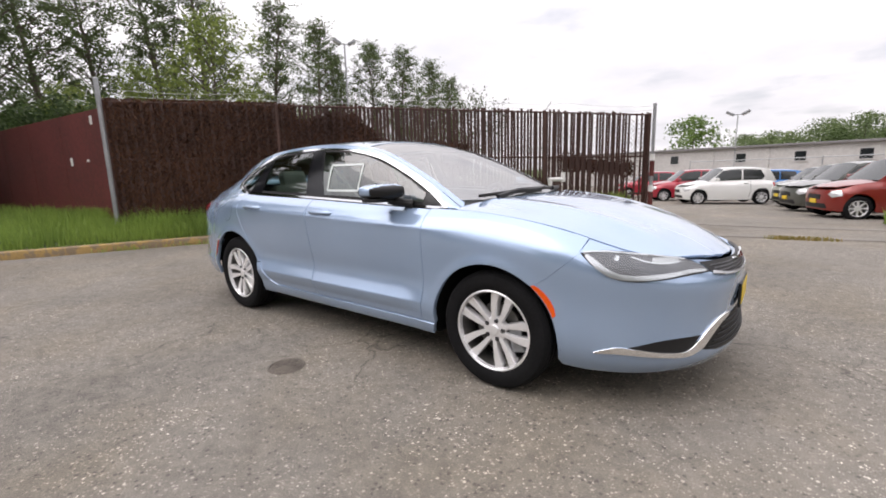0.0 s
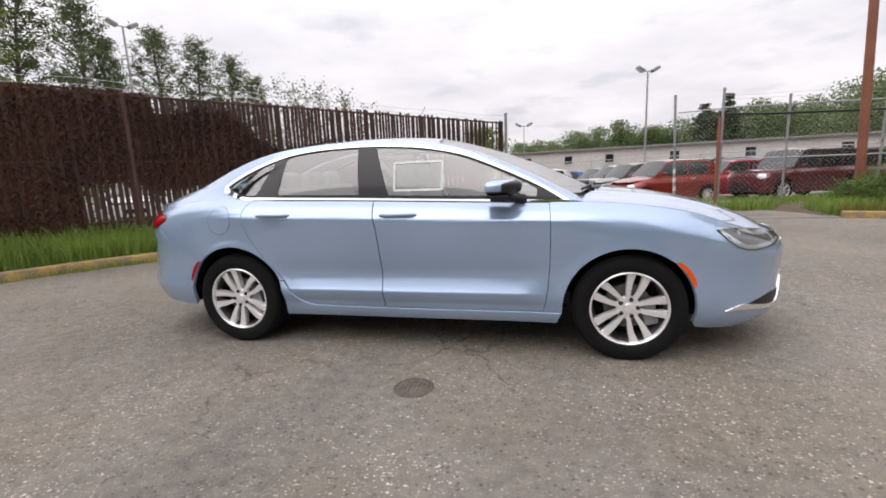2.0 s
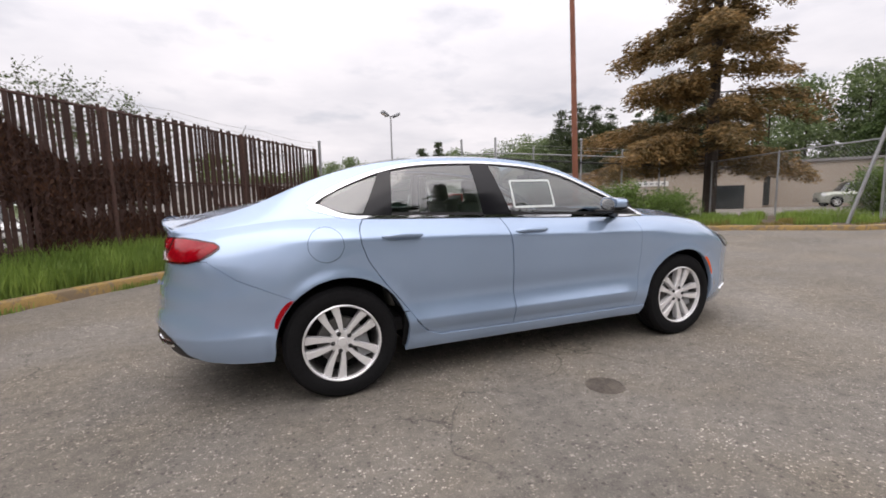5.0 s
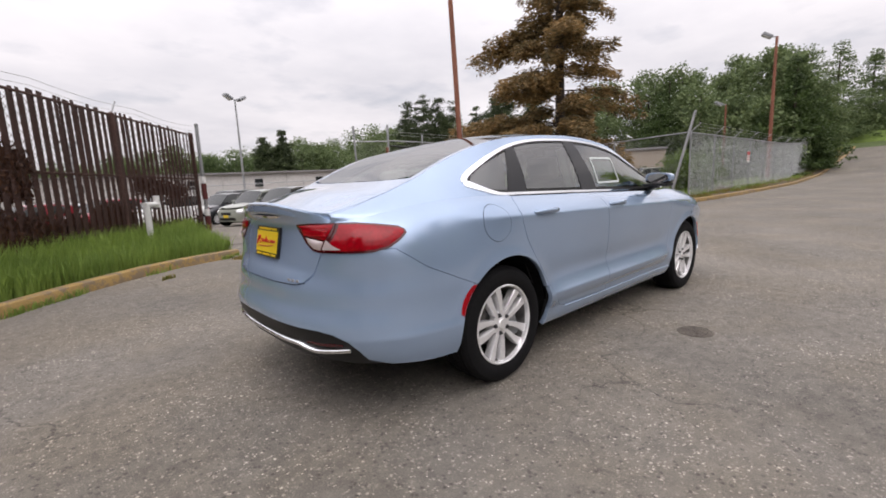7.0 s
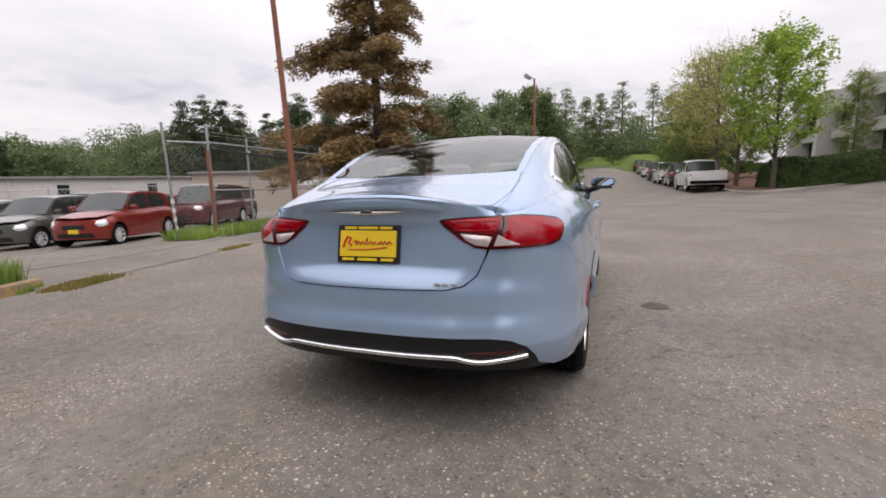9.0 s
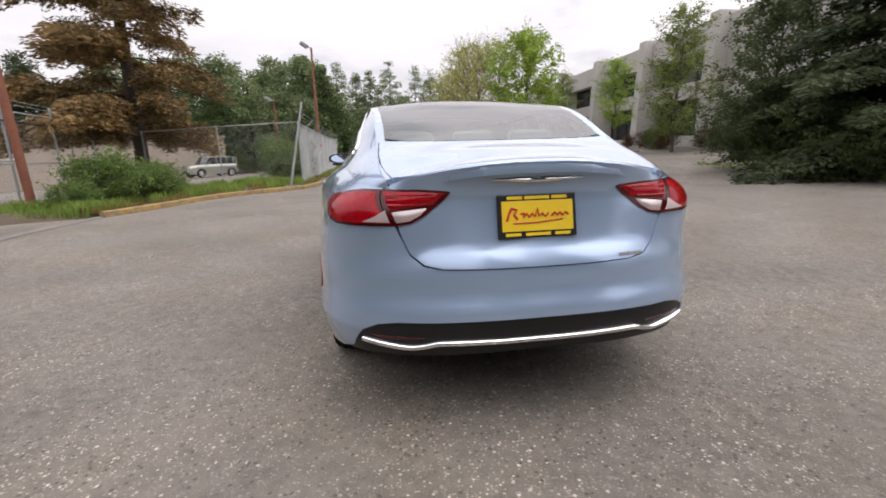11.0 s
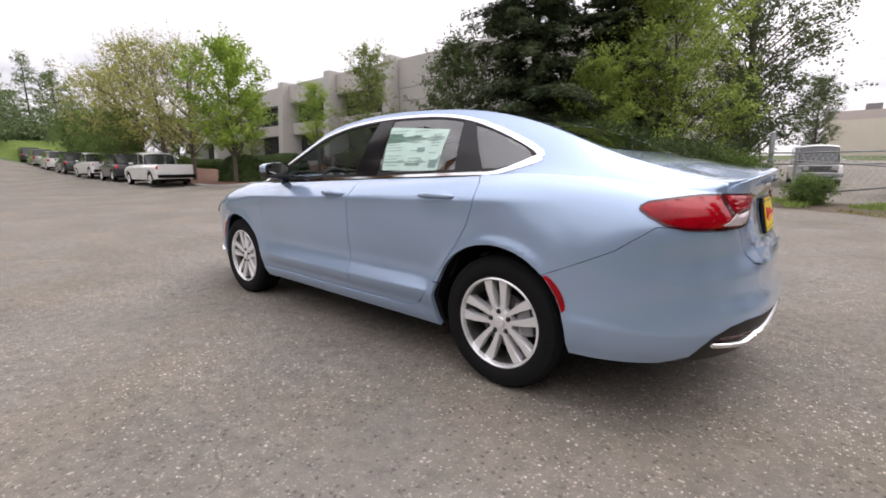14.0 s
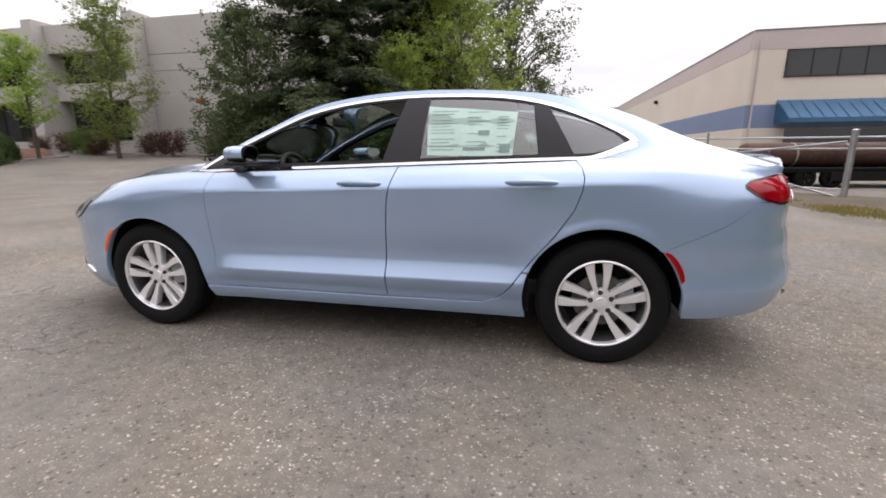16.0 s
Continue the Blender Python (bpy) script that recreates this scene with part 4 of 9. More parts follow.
for k in range(3):
    x1 = -15.5 - 9.2 * k
    part("window_recess", bx(x1 - 8.4, x1, AY - 0.02, AY + 0.02, 5.45, 7.05), BLACK, tan)
    window_unit(tan, x1 - 8.4, x1, AY + 0.05, 5.45, 7.05, 6, BLACK, 0.06)
awn = bmesh.new()
for k in range(26):
    x1 = -15.3 - 0.62 * k
    x0 = x1 - 0.62
    for a, b, dz in ((x0, x1 - 0.06, 0.0), (x1 - 0.06, x1, 0.05)):
        q = [awn.verts.new(v) for v in ((a, AY + 0.06, 4.1 + dz), (b, AY + 0.06, 4.1 + dz), (b, AY + 1.75, 2.95 + dz), (a, AY + 1.75, 2.95 + dz))]
        awn.faces.new(q)
q = [awn.verts.new(v) for v in ((-15.3, AY + 0.06, 4.1), (-15.3, AY + 1.75, 2.95), (-15.3, AY + 1.75, 2.7), (-15.3, AY + 0.06, 2.7))]
awn.faces.new(q)
q = [awn.verts.new(v) for v in ((-15.3, AY + 1.75, 2.95), (-31.4, AY + 1.75, 2.95), (-31.4, AY + 1.75, 2.68), (-15.3, AY + 1.75, 2.68))]
awn.faces.new(q)
part("awning", awn, AWNING_BLUE, tan, "blue ribbed metal awning")
part("dark_bay", bx(-31, -16, AY - 0.02, AY + 0.04, -0.9, 2.4), DARK_GLASS, tan, "dark glazed shop bays under the awning")
part("wing", bx(AX, -1.3, -90, y_end, -0.5, 7.1), TAN_WALL, tan)
part("wing_parapet", bx(AX, -1.28, -90, y_end + 0.02, 7.1, TOP), MAUVE_WALL, tan)
for x, y, s in ((-13.0, -52, 0.3), (-12.9, -68, 0.3)):
    part("wall_lamp", box(bmesh.new(), 0.35, 0.5, 0.35, at(AX + 0.2, y, 6.3), 0.05), BLACK, tan)
part("roof_vent", box(bmesh.new(), 1.6, 1.2, 0.8, at(-6.0, -79.5, TOP + 0.45), 0.05), ROOF_GREY, tan)

# long low white warehouse behind the lot
ware = thing("warehouse", "long low dirty white warehouse with small dark windows", "building")
W0, W1 = Vector((-22, 51.05, 0)), Vector((34, 34.85, 0))
WD = (W1 - W0).normalized()
wl = (W1 - W0).length
wz = math.degrees(math.atan2(WD.y, WD.x))
wc = (W0 + W1) / 2
WN = Vector((WD.y, -WD.x, 0))
part("wall", box(bmesh.new(), wl, 0.3, 4.0, at(wc.x, wc.y, 0.55, 0, 0, wz)), WHITE_WALL, ware)
back = wc - WN * 6
part("roof", box(bmesh.new(), wl + 0.4, 13, 0.18, at(back.x, back.y, 2.64, 0, 0, wz), 0.04), ROOF_GREY, ware)
for x in (-14, -6.4, -0.8, 3.3, 7.1, 12.5, 18.0, 24.0):
    s = (x - W0.x) / WD.x
    p = W0 + WD * s + WN * 0.16
    part("window", box(bmesh.new(), 0.75, 0.06, 0.75, at(p.x, p.y, 1.7, 0, 0, wz), 0.02), DARK_GLASS, ware)
    part("sill", box(bmesh.new(), 0.95, 0.16, 0.08, at(p.x, p.y, 1.28, 0, 0, wz), 0.02), WHITE_WALL, ware)
for x in (-10, -3, 1.2, 9.5, 15, 21, 28):
    s = (x - W0.x) / WD.x
    p = W0 + WD * s + WN * 0.19
    part("downpipe", tube(bmesh.new(), [(p.x, p.y, -0.9), (p.x, p.y, 2.5)], 0.07, 6), WHITE_WALL, ware)

# beige sheds behind the spruce
shed = thing("beige_building", "low beige building with a white signboard behind the lot", "building", 29.2, 26.0, -0.6, -53)
part("wall", box(bmesh.new(), 17, 8, 3.6, at(0, 4, 1.5)), BEIGE_WALL, shed)
part("roof", box(bmesh.new(), 17.5, 8.6, 0.2, at(0, 4, 3.4), 0.05), ROOF_GREY, shed)
part("door", box(bmesh.new(), 2.6, 0.1, 2.2, at(6.0, -0.03, 0.9), 0.02), DARK_GLASS, shed)
sg = part("signboard", box(bmesh.new(), 2.6, 0.06, 0.42, at(0.6, -0.04, 2.3), 0.01), WHITE_PAINT, shed, "white signboard with unreadable lettering")
for k in range(5):
    part("lettering_bar", box(bmesh.new(), 0.3, 0.01, 0.14, at(-0.35 + 0.47 * k, -0.076, 2.3)), LAMP_GREY, sg)
hut = thing("beige_building", "small flat-roofed tan workshop with an open dark bay", "building", 38.0, 19.0, -0.3, -62)
part("wall", box(bmesh.new(), 10.5, 6, 3.6, at(0, 3, 1.6)), BEIGE_WALL, hut)
part("roof", box(bmesh.new(), 10.8, 6.4, 0.22, at(0, 3, 3.5), 0.05), ROOF_GREY, hut)
# no real openings: dark slabs on the wall give the shade inside them
part("bay_door", box(bmesh.new(), 2.6, 0.1, 2.4, at(-3.0, -0.03, 1.2), 0.02), DARK_GLASS, hut, "dark open bay")
part("bay_door", box(bmesh.new(), 1.2, 0.1, 2.0, at(-5.0, -0.03, 1.0), 0.02), DARK_GLASS, hut, "dark doorway")


# ---- trees and shrubs ----
def blades(base, size, rng, along=None, flat=0.0, long=1.0, wide=0.55):
    """A small leaf blade at each point of base, turned freely or roughly along the given directions."""
    n = len(base)
    u = rng.normal(0, 1, (n, 3))
    u[:, 2] *= 1 - flat
    if along is not None:
        u = u * 0.35 + along
    u /= np.linalg.norm(u, axis=1, keepdims=True) + 1e-9
    v = np.cross(u, rng.normal(0, 1, (n, 3)))
    v /= np.linalg.norm(v, axis=1, keepdims=True) + 1e-9
    s = size * rng.uniform(0.6, 1.3, (n, 1))
    V = np.stack([base - u * s * long, base - v * s * wide, base + u * s * long, base + v * s * wide], 1).reshape(-1, 3)
    return V, np.arange(n * 4).reshape(-1, 4)


def leaves(centres, spread, per, size, rng, flat=0.0, long=1.0):
    """Close clumps of leaf blades round the given centres; returns verts, faces."""
    C = np.asarray(centres, float)
    n = len(C) * per
    o = np.clip(rng.normal(0, 1, (n, 3)), -1.5, 1.5) * np.asarray(spread)
    return blades(np.repeat(C, per, axis=0) + o, size, rng, None, flat, long)


def quads(name, V, F):
    me = bpy.data.meshes.new(name)
    me.from_pydata(V.tolist(), [], F.tolist())
    me.update()
    return me


def broadleaf(name, label, h, r, base, seed, leaf, size=0.11, clumps=70, per=60, trunk=0.14, column=False, airy=0.75, bark=None, category="tree", stems=1, droop=0.0, bare=0, twigs=8, layer=0.6):
    """A tree: tapered trunk, limbs, twigs on the limbs and small leaves along the twigs."""
    rng = np.random.default_rng(seed)
    rr = random.Random(seed)
    o = thing(name, label, category)
    bm = bmesh.new()
    P, D = [], []
    sp = 0.20 * r + 0.14
    m = max(4, int(per * 2.9 / twigs))
    for st in range(stems):
        lean = (rr.uniform(-0.06, 0.06) * h, rr.uniform(-0.06, 0.06) * h) if stems == 1 else (r * 0.5 * math.cos(st * 2.1), r * 0.5 * math.sin(st * 2.1))
        axis = [(lean[0] * t * t, lean[1] * t * t, h * 0.93 * t - 0.15) for t in (0, 0.15, 0.35, 0.6, 0.85, 1.0)]
        tube(bm, axis, [trunk * k / stems ** 0.5 for k in (1.15, 0.95, 0.75, 0.5, 0.25, 0.08)], 8)
        n_l = int(clumps / stems)
        for k in range(n_l):
            t = (k + rr.random()) / n_l
            z = base + (h - base) * t ** 0.9
            prof = math.sin(math.pi * min(1, 0.12 + 0.88 * t)) ** 0.6 if not column else (1 - t) ** 0.45 * min(1, 0.35 + 2.5 * t)
            rad = r * prof * rr.choice((0.45, 0.7, 0.85, 0.95, 1.15)) * rr.uniform(0.8, 1.1) + 0.05
            a = k * 2.399 + rr.uniform(-0.6, 0.6)
            ax = lean[0] * (z / h) ** 2, lean[1] * (z / h) ** 2
            tip = Vector((ax[0] + rad * math.cos(a), ax[1] + rad * math.sin(a), z - droop * rad + 0.15 * rad))
            root = Vector((ax[0], ax[1], max(base * 0.7, z - 0.55 * rad - 0.3)))
            mid = root.lerp(tip, 0.55) + Vector((0, 0, 0.12 * rad))
            tube(bm, [root, mid, tip], [0.035 * trunk / 0.14 * (1.2 - t), 0.020 * trunk / 0.14, 0.006], 4, False)
            out = (tip - root).normalized()
            for q in range(twigs):
                f = rr.uniform(0.35, 1.0) if rr.random() < airy else rr.uniform(0.8, 1.0)
                s0 = (root.lerp(mid, f / 0.55) if f < 0.55 else mid.lerp(tip, (f - 0.55) / 0.45))
                d = (out * 0.6 + Vector((rr.gauss(0, 1), rr.gauss(0, 1), rr.gauss(0.1 - droop, layer)))).normalized()
                s1 = s0 + d * sp * rr.uniform(0.7, 1.9)
                if q % 2 == 0:
                    tube(bm, [s0, s1], [0.007 * trunk / 0.14, 0.003], 3, False)
                for i in range(m):
                    g = rr.uniform(0.1, 1.05)
                    P.append(s0.lerp(s1, g))
                    D.append(d)
    for k in range(bare):
        a, b = rr.uniform(0, 6.283), rr.uniform(0.2, 0.9)
        p0 = Vector((0.5 * b * r * math.cos(a), 0.5 * b * r * math.sin(a), h * rr.uniform(0.6, 0.8)))
        p1 = p0 + Vector((0.45 * b * r * math.cos(a), 0.45 * b * r * math.sin(a), h * rr.uniform(0.22, 0.38)))
        tube(bm, [p0, p0.lerp(p1, 0.5) + Vector((rr.gauss(0, 0.06), rr.gauss(0, 0.06), 0)), p1], [0.02, 0.012, 0.004], 4, False)
        for g in (0.55, 0.7, 0.8, 0.9, 1.0):
            P.append(p0.lerp(p1, g))
            D.append((p1 - p0).normalized())
    part("trunk", bm, bark or BARK, o)
    base_ = np.array([tuple(p) for p in P]) + rng.normal(0, 1, (len(P), 3)) * (size * 0.75)
    V, F = blades(base_, size * 0.52, rng, None, 0.2)
    part_me("crown", quads("crown", V, F), leaf, o)
    return o


def conifer(name, label, h, r, seed, leaf, base=0.5, droop=0.25, whorls=26, arms=8, size=0.16, per=9, gaps=0.1, trunk=0.22, bark=None, skirt=1.0, wild=0.5, puff=0.055):
    """A conifer: straight trunk, whorls of flat drooping boughs with side sprays of needles."""
    rng = np.random.default_rng(seed)
    rr = random.Random(seed)
    o = thing(name, label, "conifer")
    bm = bmesh.new()
    tube(bm, [(0, 0, -0.2), (0, 0, h * 0.5), (0, 0, h)], [trunk, trunk * 0.6, 0.02], 8)
    P, D = [], []
    for k in range(whorls):
        t = max(0.0, (k + rr.uniform(-0.3, 0.3)) / whorls)
        z = base + (h - base) * t
        reach = r * (1 - t) ** 0.75 * (1 + (skirt - 1) * max(0, 1 - t * 4)) + 0.12
        for j in range(arms):
            if rr.random() < gaps:
                continue
            a = j * 6.283 / arms + k * 1.1 + rr.uniform(-0.4, 0.4)
            lobe = noise.noise((1.2 * math.cos(a) + seed, 1.2 * math.sin(a), z * 0.55))
            L = max(0.25, reach * rr.choice((0.6, 0.8, 0.95, 1.1)) * rr.uniform(0.85, 1.1) * (1 + wild * 0.75 * lobe))
            z = base + (h - base) * t + rr.gauss(0, 0.22) * wild
            c, s_ = math.cos(a), math.sin(a)
            end = Vector((L * c, L * s_, z - droop * L + rr.uniform(-0.12, 0.22) * L))
            start = Vector((0, 0, z))
            mid = start.lerp(end, 0.5) + Vector((0, 0, 0.09 * L))
            tube(bm, [start, mid, end], [0.035, 0.02, 0.006], 4, False)
            side = Vector((-s_, c, 0))
            m = max(3, int(L / 0.26))
            for i in range(m):
                f = 0.2 + 0.8 * (i + rr.random()) / m
                p = start.lerp(mid, f * 2) if f < 0.5 else mid.lerp(end, f * 2 - 1)
                for sg in (-1, 1):
                    w = (0.10 + 0.34 * L * (1.08 - f) * min(1, f * 2.2)) * rr.uniform(0.6, 1.2)
                    d = (side * sg + Vector((c, s_, 0)) * 0.7 + Vector((0, 0, -0.35))).normalized()
                    q = max(2, int(w / 0.11))
                    for i2 in range(q):
                        P.append(p + d * w * (i2 + 0.5) / q)
                        D.append(d)
    part("trunk", bm, bark or BARK_DARK, o)
    base_ = np.repeat(np.array([tuple(p) for p in P]), per, axis=0)
    dirs = np.repeat(np.array([tuple(p) for p in D]), per, axis=0)
    base_ = base_ + np.clip(rng.normal(0, 1, base_.shape), -1.6, 1.6) * np.array([0.075, 0.075, puff])
    V, F = blades(base_, size, rng, dirs, 0.3, 1.0, 0.3)
    part_me("foliage", quads("foliage", V, F), leaf, o)
    return o


def place(ob, x, y, s=1.0, rz=0.0, dz=0.0, sz=None):
    ob.matrix_basis = pose(x, y, rise(x, y) + dz, 0, 0, rz) @ Matrix.Diagonal((s, s, sz or s, 1))
    return ob


def again(ob, x, y, s=1.0, rz=0.0, dz=0.0, sz=None):
    c = copy_thing(ob, Matrix())
    return place(c, x, y, s, rz, dz, sz)


# tall alders and poplars behind the slatted fence
alder_a = broadleaf("alder_tree", "tall thin-crowned alder with pale sky showing through, behind the fence", 14, 2.3, 2.6, 31, LEAF_POPLAR, 0.135, 84, 62, 0.2, True, twigs=6)
alder_b = broadleaf("alder_tree", "tall thin-crowned alder with pale sky showing through, behind the fence", 13.5, 2.0, 2.2, 32, LEAF_POPLAR, 0.135, 78, 62, 0.2, True, twigs=6)
alder_c = broadleaf("birch_tree", "bright green bushy birch behind the fence", 8.0, 2.2, 1.5, 33, LEAF_YELLOWGREEN, 0.14, 60, 44, 0.13)
for ob in (alder_a, alder_b, alder_c):
    tagged(ob, group="trees behind the fence")
place(alder_a, -26.8, 3.0, 1.1, sz=0.95)
place(alder_b, -28.2, 5.8, 1.15, sz=1.0)
place(alder_c, -21.0, 8.6, 1.15)
for src, x, y, s, rz in ((alder_b, -29.1, 9.5, 1.08, 40), (alder_a, -29.9, 12.5, 1.08, 100), (alder_b, -29.7, 17.2, 1.06, 190), (alder_a, -30.9, 22.4, 1.06, 260), (alder_b, -31.9, 26.1, 0.95, 20),
                         (alder_a, -30.5, 29.1, 1.0, 80), (alder_b, -30.2, 32.2, 1.05, 140), (alder_a, -29.6, 35.3, 0.98, 200), (alder_b, -28.2, 39.0, 0.92, 300), (alder_a, -24.0, -2.0, 0.9, 33), (alder_b, -24.5, 0.6, 0.85, 210)):
    again(src, x, y, s * 1.2, rz, sz=s)
for x, y, s, rz in ((-22.0, 5.6, 0.8, 60), (-24.5, 12.5, 0.85, 120), (-20.0, 2.2, 0.6, 10), (-24, 16, 0.7, 80)):
    again(alder_c, x, y, s, rz)
under = broadleaf("dark_shrub", "dark undergrowth behind the red panel fence", 3.2, 1.8, 0.2, 41, LEAF_DARK, 0.14, 60, 90, 0.06, stems=3, category="shrub")
place(under, -17.5, 2.2, 1.1)
for x, y, s, rz in ((-20.5, 0.6, 1.2, 50), (-15.8, 3.8, 0.9, 90), (-23, 3.6, 1.3, 10), (-13.4, 5.4, 0.9, 10)):
    again(under, x, y, s, rz)
sapling = broadleaf("sapling", "thin-leaved sapling rising above the slatted fence", 3.5, 0.8, 1.2, 43, LEAF_POPLAR, 0.06, 30, 26, 0.03, stems=3)
place(sapling, -5.15, 6.6, 1.0)
again(sapling, -4.4, 7.6, 0.95, 80)
again(sapling, -6.6, 3.6, 0.8, 150)

# brown spruce and the bushes under it
spruce = conifer("spruce_tree", "half-dead spruce with rust-brown needles and drooping boughs", 20.0, 4.0, 51, NEEDLE_BROWN, 2.2, 0.16, 36, 7, 0.11, 9, 0.36, 0.28, skirt=1.15, wild=0.95, puff=0.17)
place(spruce, 16.4, 10.2)
bush = broadleaf("bush", "dense green bush on the weedy verge", 1.5, 1.0, 0.1, 53, LEAF_MID, 0.075, 60, 70, 0.04, stems=3, category="shrub")
place(bush, 8.9, 7.6, 0.85)
for x, y, s, rz in ((9.9, 6.9, 0.62, 60), (10.9, 7.4, 0.7, 120), (7.6, 7.7, 0.45, 10), (18.2, 4.9, 1.1, 45), (19.8, 5.0, 0.95, 99)):
    again(bush, x, y, s, rz)

# street trees, hedge and shrubs on the mulch bed
maple = broadleaf("maple_tree", "fresh green young maple with layered spreading boughs", 7.0, 2.3, 1.7, 61, LEAF_FRESH, 0.155, 46, 100, 0.11, droop=-0.08, layer=0.3)
place(maple, 22.6, -8.6, 1.0, 0, 0.3)
yellow = broadleaf("street_tree", "thin yellow-green street tree with bare twigs at the top", 8.0, 2.7, 1.9, 62, LEAF_YELLOW, 0.105, 70, 52, 0.12, bare=34)
place(yellow, 26.6, -7.9, 0.95, 0, 0.3)
for x, y, s, rz in ((31.0, -7.8, 1.05, 70), (36.3, -8.0, 1.1, 140), (42.6, -8.2, 1.0, 210), (50, -8.4, 1.1, 20)):
    again(yellow, x, y, s, rz, 0.3)
greenst = broadleaf("street_tree", "leafy green street tree along the kerb", 5.0, 2.2, 0.4, 63, LEAF_MID, 0.12, 60, 95, 0.1)
place(greenst, 36.8, -6.9, 0.9, 0, 0.2)
for x, y, s, rz in ((47, -7.6, 1.0, 50), (56, -7.8, 1.1, 120), (33.5, -9.5, 0.8, 220)):
    again(greenst, x, y, s, rz, 0.2)
slender = broadleaf("young_tree", "slender lime-green young tree in front of the grey building", 5.6, 1.3, 1.6, 64, LEAF_FRESH, 0.10, 40, 55, 0.07, True)
place(slender, 26.0, -16.3, 1.35, 0, 0.3, sz=1.08)
birch = broadleaf("birch_tree", "tall drooping birch in front of the grey building", 9.2, 2.2, 1.4, 65, LEAF_YELLOWGREEN, 0.12, 80, 62, 0.1, True, droop=0.3)
place(birch, 24.3, -19.6, 1.2, 0, 0.0, sz=1.0)
again(birch, 46, -21.0, 0.9, 80)


def hedge(name, label, pts, w, h, leaf, seed, n=5200, size=0.06):
    """A clipped hedge along a line: a rounded, slightly uneven leaf-covered body."""
    rng = np.random.default_rng(seed)
    L = spline(pts, 8)
    o = thing(name, label, "hedge")
    last = len(L) - 1

    def skin(i, a, k):
        """A point of the hedge's skin: i along the line, a the angle over its back, k the depth."""
        j = min(int(i), last - 1)
        p = L[j].lerp(L[j + 1], i - j)
        d = (L[j + 1] - L[j]).normalized()
        end = min(1.0, min(i, last - i) / 2.2)
        e = k * math.sqrt(max(0.02, 1 - (1 - end) ** 2)) * (1 + 0.10 * noise.noise((p.x * 0.9, p.y * 0.9, a)))
        c, s_ = math.cos(a), math.sin(a)
        out = math.copysign(abs(c) ** 0.7, c) * w * 0.5 * e
        return Vector((p.x - d.y * out, p.y + d.x * out, rise(p.x, p.y) + 0.06 + abs(s_) ** 0.7 * h * e))
    bm = bmesh.new()
    body = [[bm.verts.new(skin(i * last / 40, math.pi * k / 10, 0.93)) for k in range(11)] for i in range(41)]
    for a, b in zip(body, body[1:]):
        for k in range(10):
            bm.faces.new((a[k], a[k + 1], b[k + 1], b[k]))
    part("core", bm, LEAF_DARK, o)
    cs = [tuple(skin(rng.uniform(0.02, last - 0.02), rng.uniform(0, math.pi), 1 + rng.normal(0, 0.02))) for _ in range(n)]
    V, F = leaves(cs, (0.05, 0.05, 0.05), 3, size, rng)
    part_me("leaf_cover", quads("leaf_cover", V, F), leaf, o)
    return o


hedge("hedge", "clipped dark green hedge on the mulch bed", [(22.9, -8.6), (24.0, -10.5), (25.6, -12.8), (27.4, -15.2)], 2.5, 1.45, LEAF_DARK, 71, 9000, 0.05)
hedge("hedge", "long low clipped hedge behind the street trees", [(32, -12.5), (38, -12.5), (46, -12.5)], 1.2, 1.0, LEAF_DARK, 72, 4200, 0.07)
redbush = broadleaf("bush", "rounded reddish barberry bush by the grey wall", 1.5, 1.0, 0.1, 73, SHRUB_RED, 0.07, 40, 60, 0.03, stems=3, category="shrub")
place(redbush, 27.6, -21.4, 0.9)
for x, y, s, rz in ((22.8, -22.2, 1.0, 30), (24.6, -22.4, 0.9, 60), (18.6, -21.6, 1.0, 100), (31, -22, 0.9, 20), (33.6, -22, 0.7, 20)):
    again(redbush, x, y, s, rz)
again(bush, 28.9, -21.8, 1.0, 44)

# dark conifer and the greenery beside it
darkspruce = conifer("spruce_tree", "large dense dark green spruce beside the earth verge", 19.0, 4.2, 81, NEEDLE_DARK, 0.15, 0.16, 44, 10, 0.11, 7, 0.2, 0.25, skirt=1.15, wild=0.85, puff=0.12)
place(darkspruce, 7.8, -15.6)
pine = conifer("spruce_tree", "dark spruce with sweeping lower boughs", 16.0, 3.4, 82, NEEDLE_DARK, 0.1, 0.16, 42, 9, 0.12, 6, 0.1, 0.2, skirt=1.15)
place(pine, 4.9, -18.2)
rhod = broadleaf("bush", "sprawling dark juniper and laurel thicket under the spruce", 2.3, 2.0, 0.1, 83, LEAF_DARK, 0.09, 80, 75, 0.05, stems=3, category="shrub")
place(rhod, 3.9, -13.8, 1.0)
again(rhod, 1.6, -14.0, 0.8, 70)
again(rhod, 6.4, -13.4, 0.8, 120)
again(rhod, 10.6, -13.6, 1.1, 200)
limetree = broadleaf("tree", "bright green broad young tree behind the verge", 8.5, 2.6, 0.6, 84, LEAF_LIME, 0.11, 100, 110, 0.12)
place(limetree, 2.4, -17.4)
midtree = broadleaf("tree", "leafy green tree with feathery side boughs", 6.5, 2.0, 0.6, 85, LEAF_POPLAR, 0.11, 80, 100, 0.1)
place(midtree, 11.2, -14.2)
poplar = broadleaf("poplar_tree", "tall grey-green poplar with loose crown against the white sky", 11.0, 3.0, 1.2, 86, LEAF_POPLAR, 0.14, 100, 80, 0.2)
place(poplar, 0.8, -24.2, 1.1)
again(midtree, 0.7, -20.4, 0.7, 90)
again(limetree, 6.2, -19.6, 0.85, 200)
again(limetree, 4.7, -15.3, 0.6, 40)
again(bush, -0.2, -14.6, 0.9, 30)
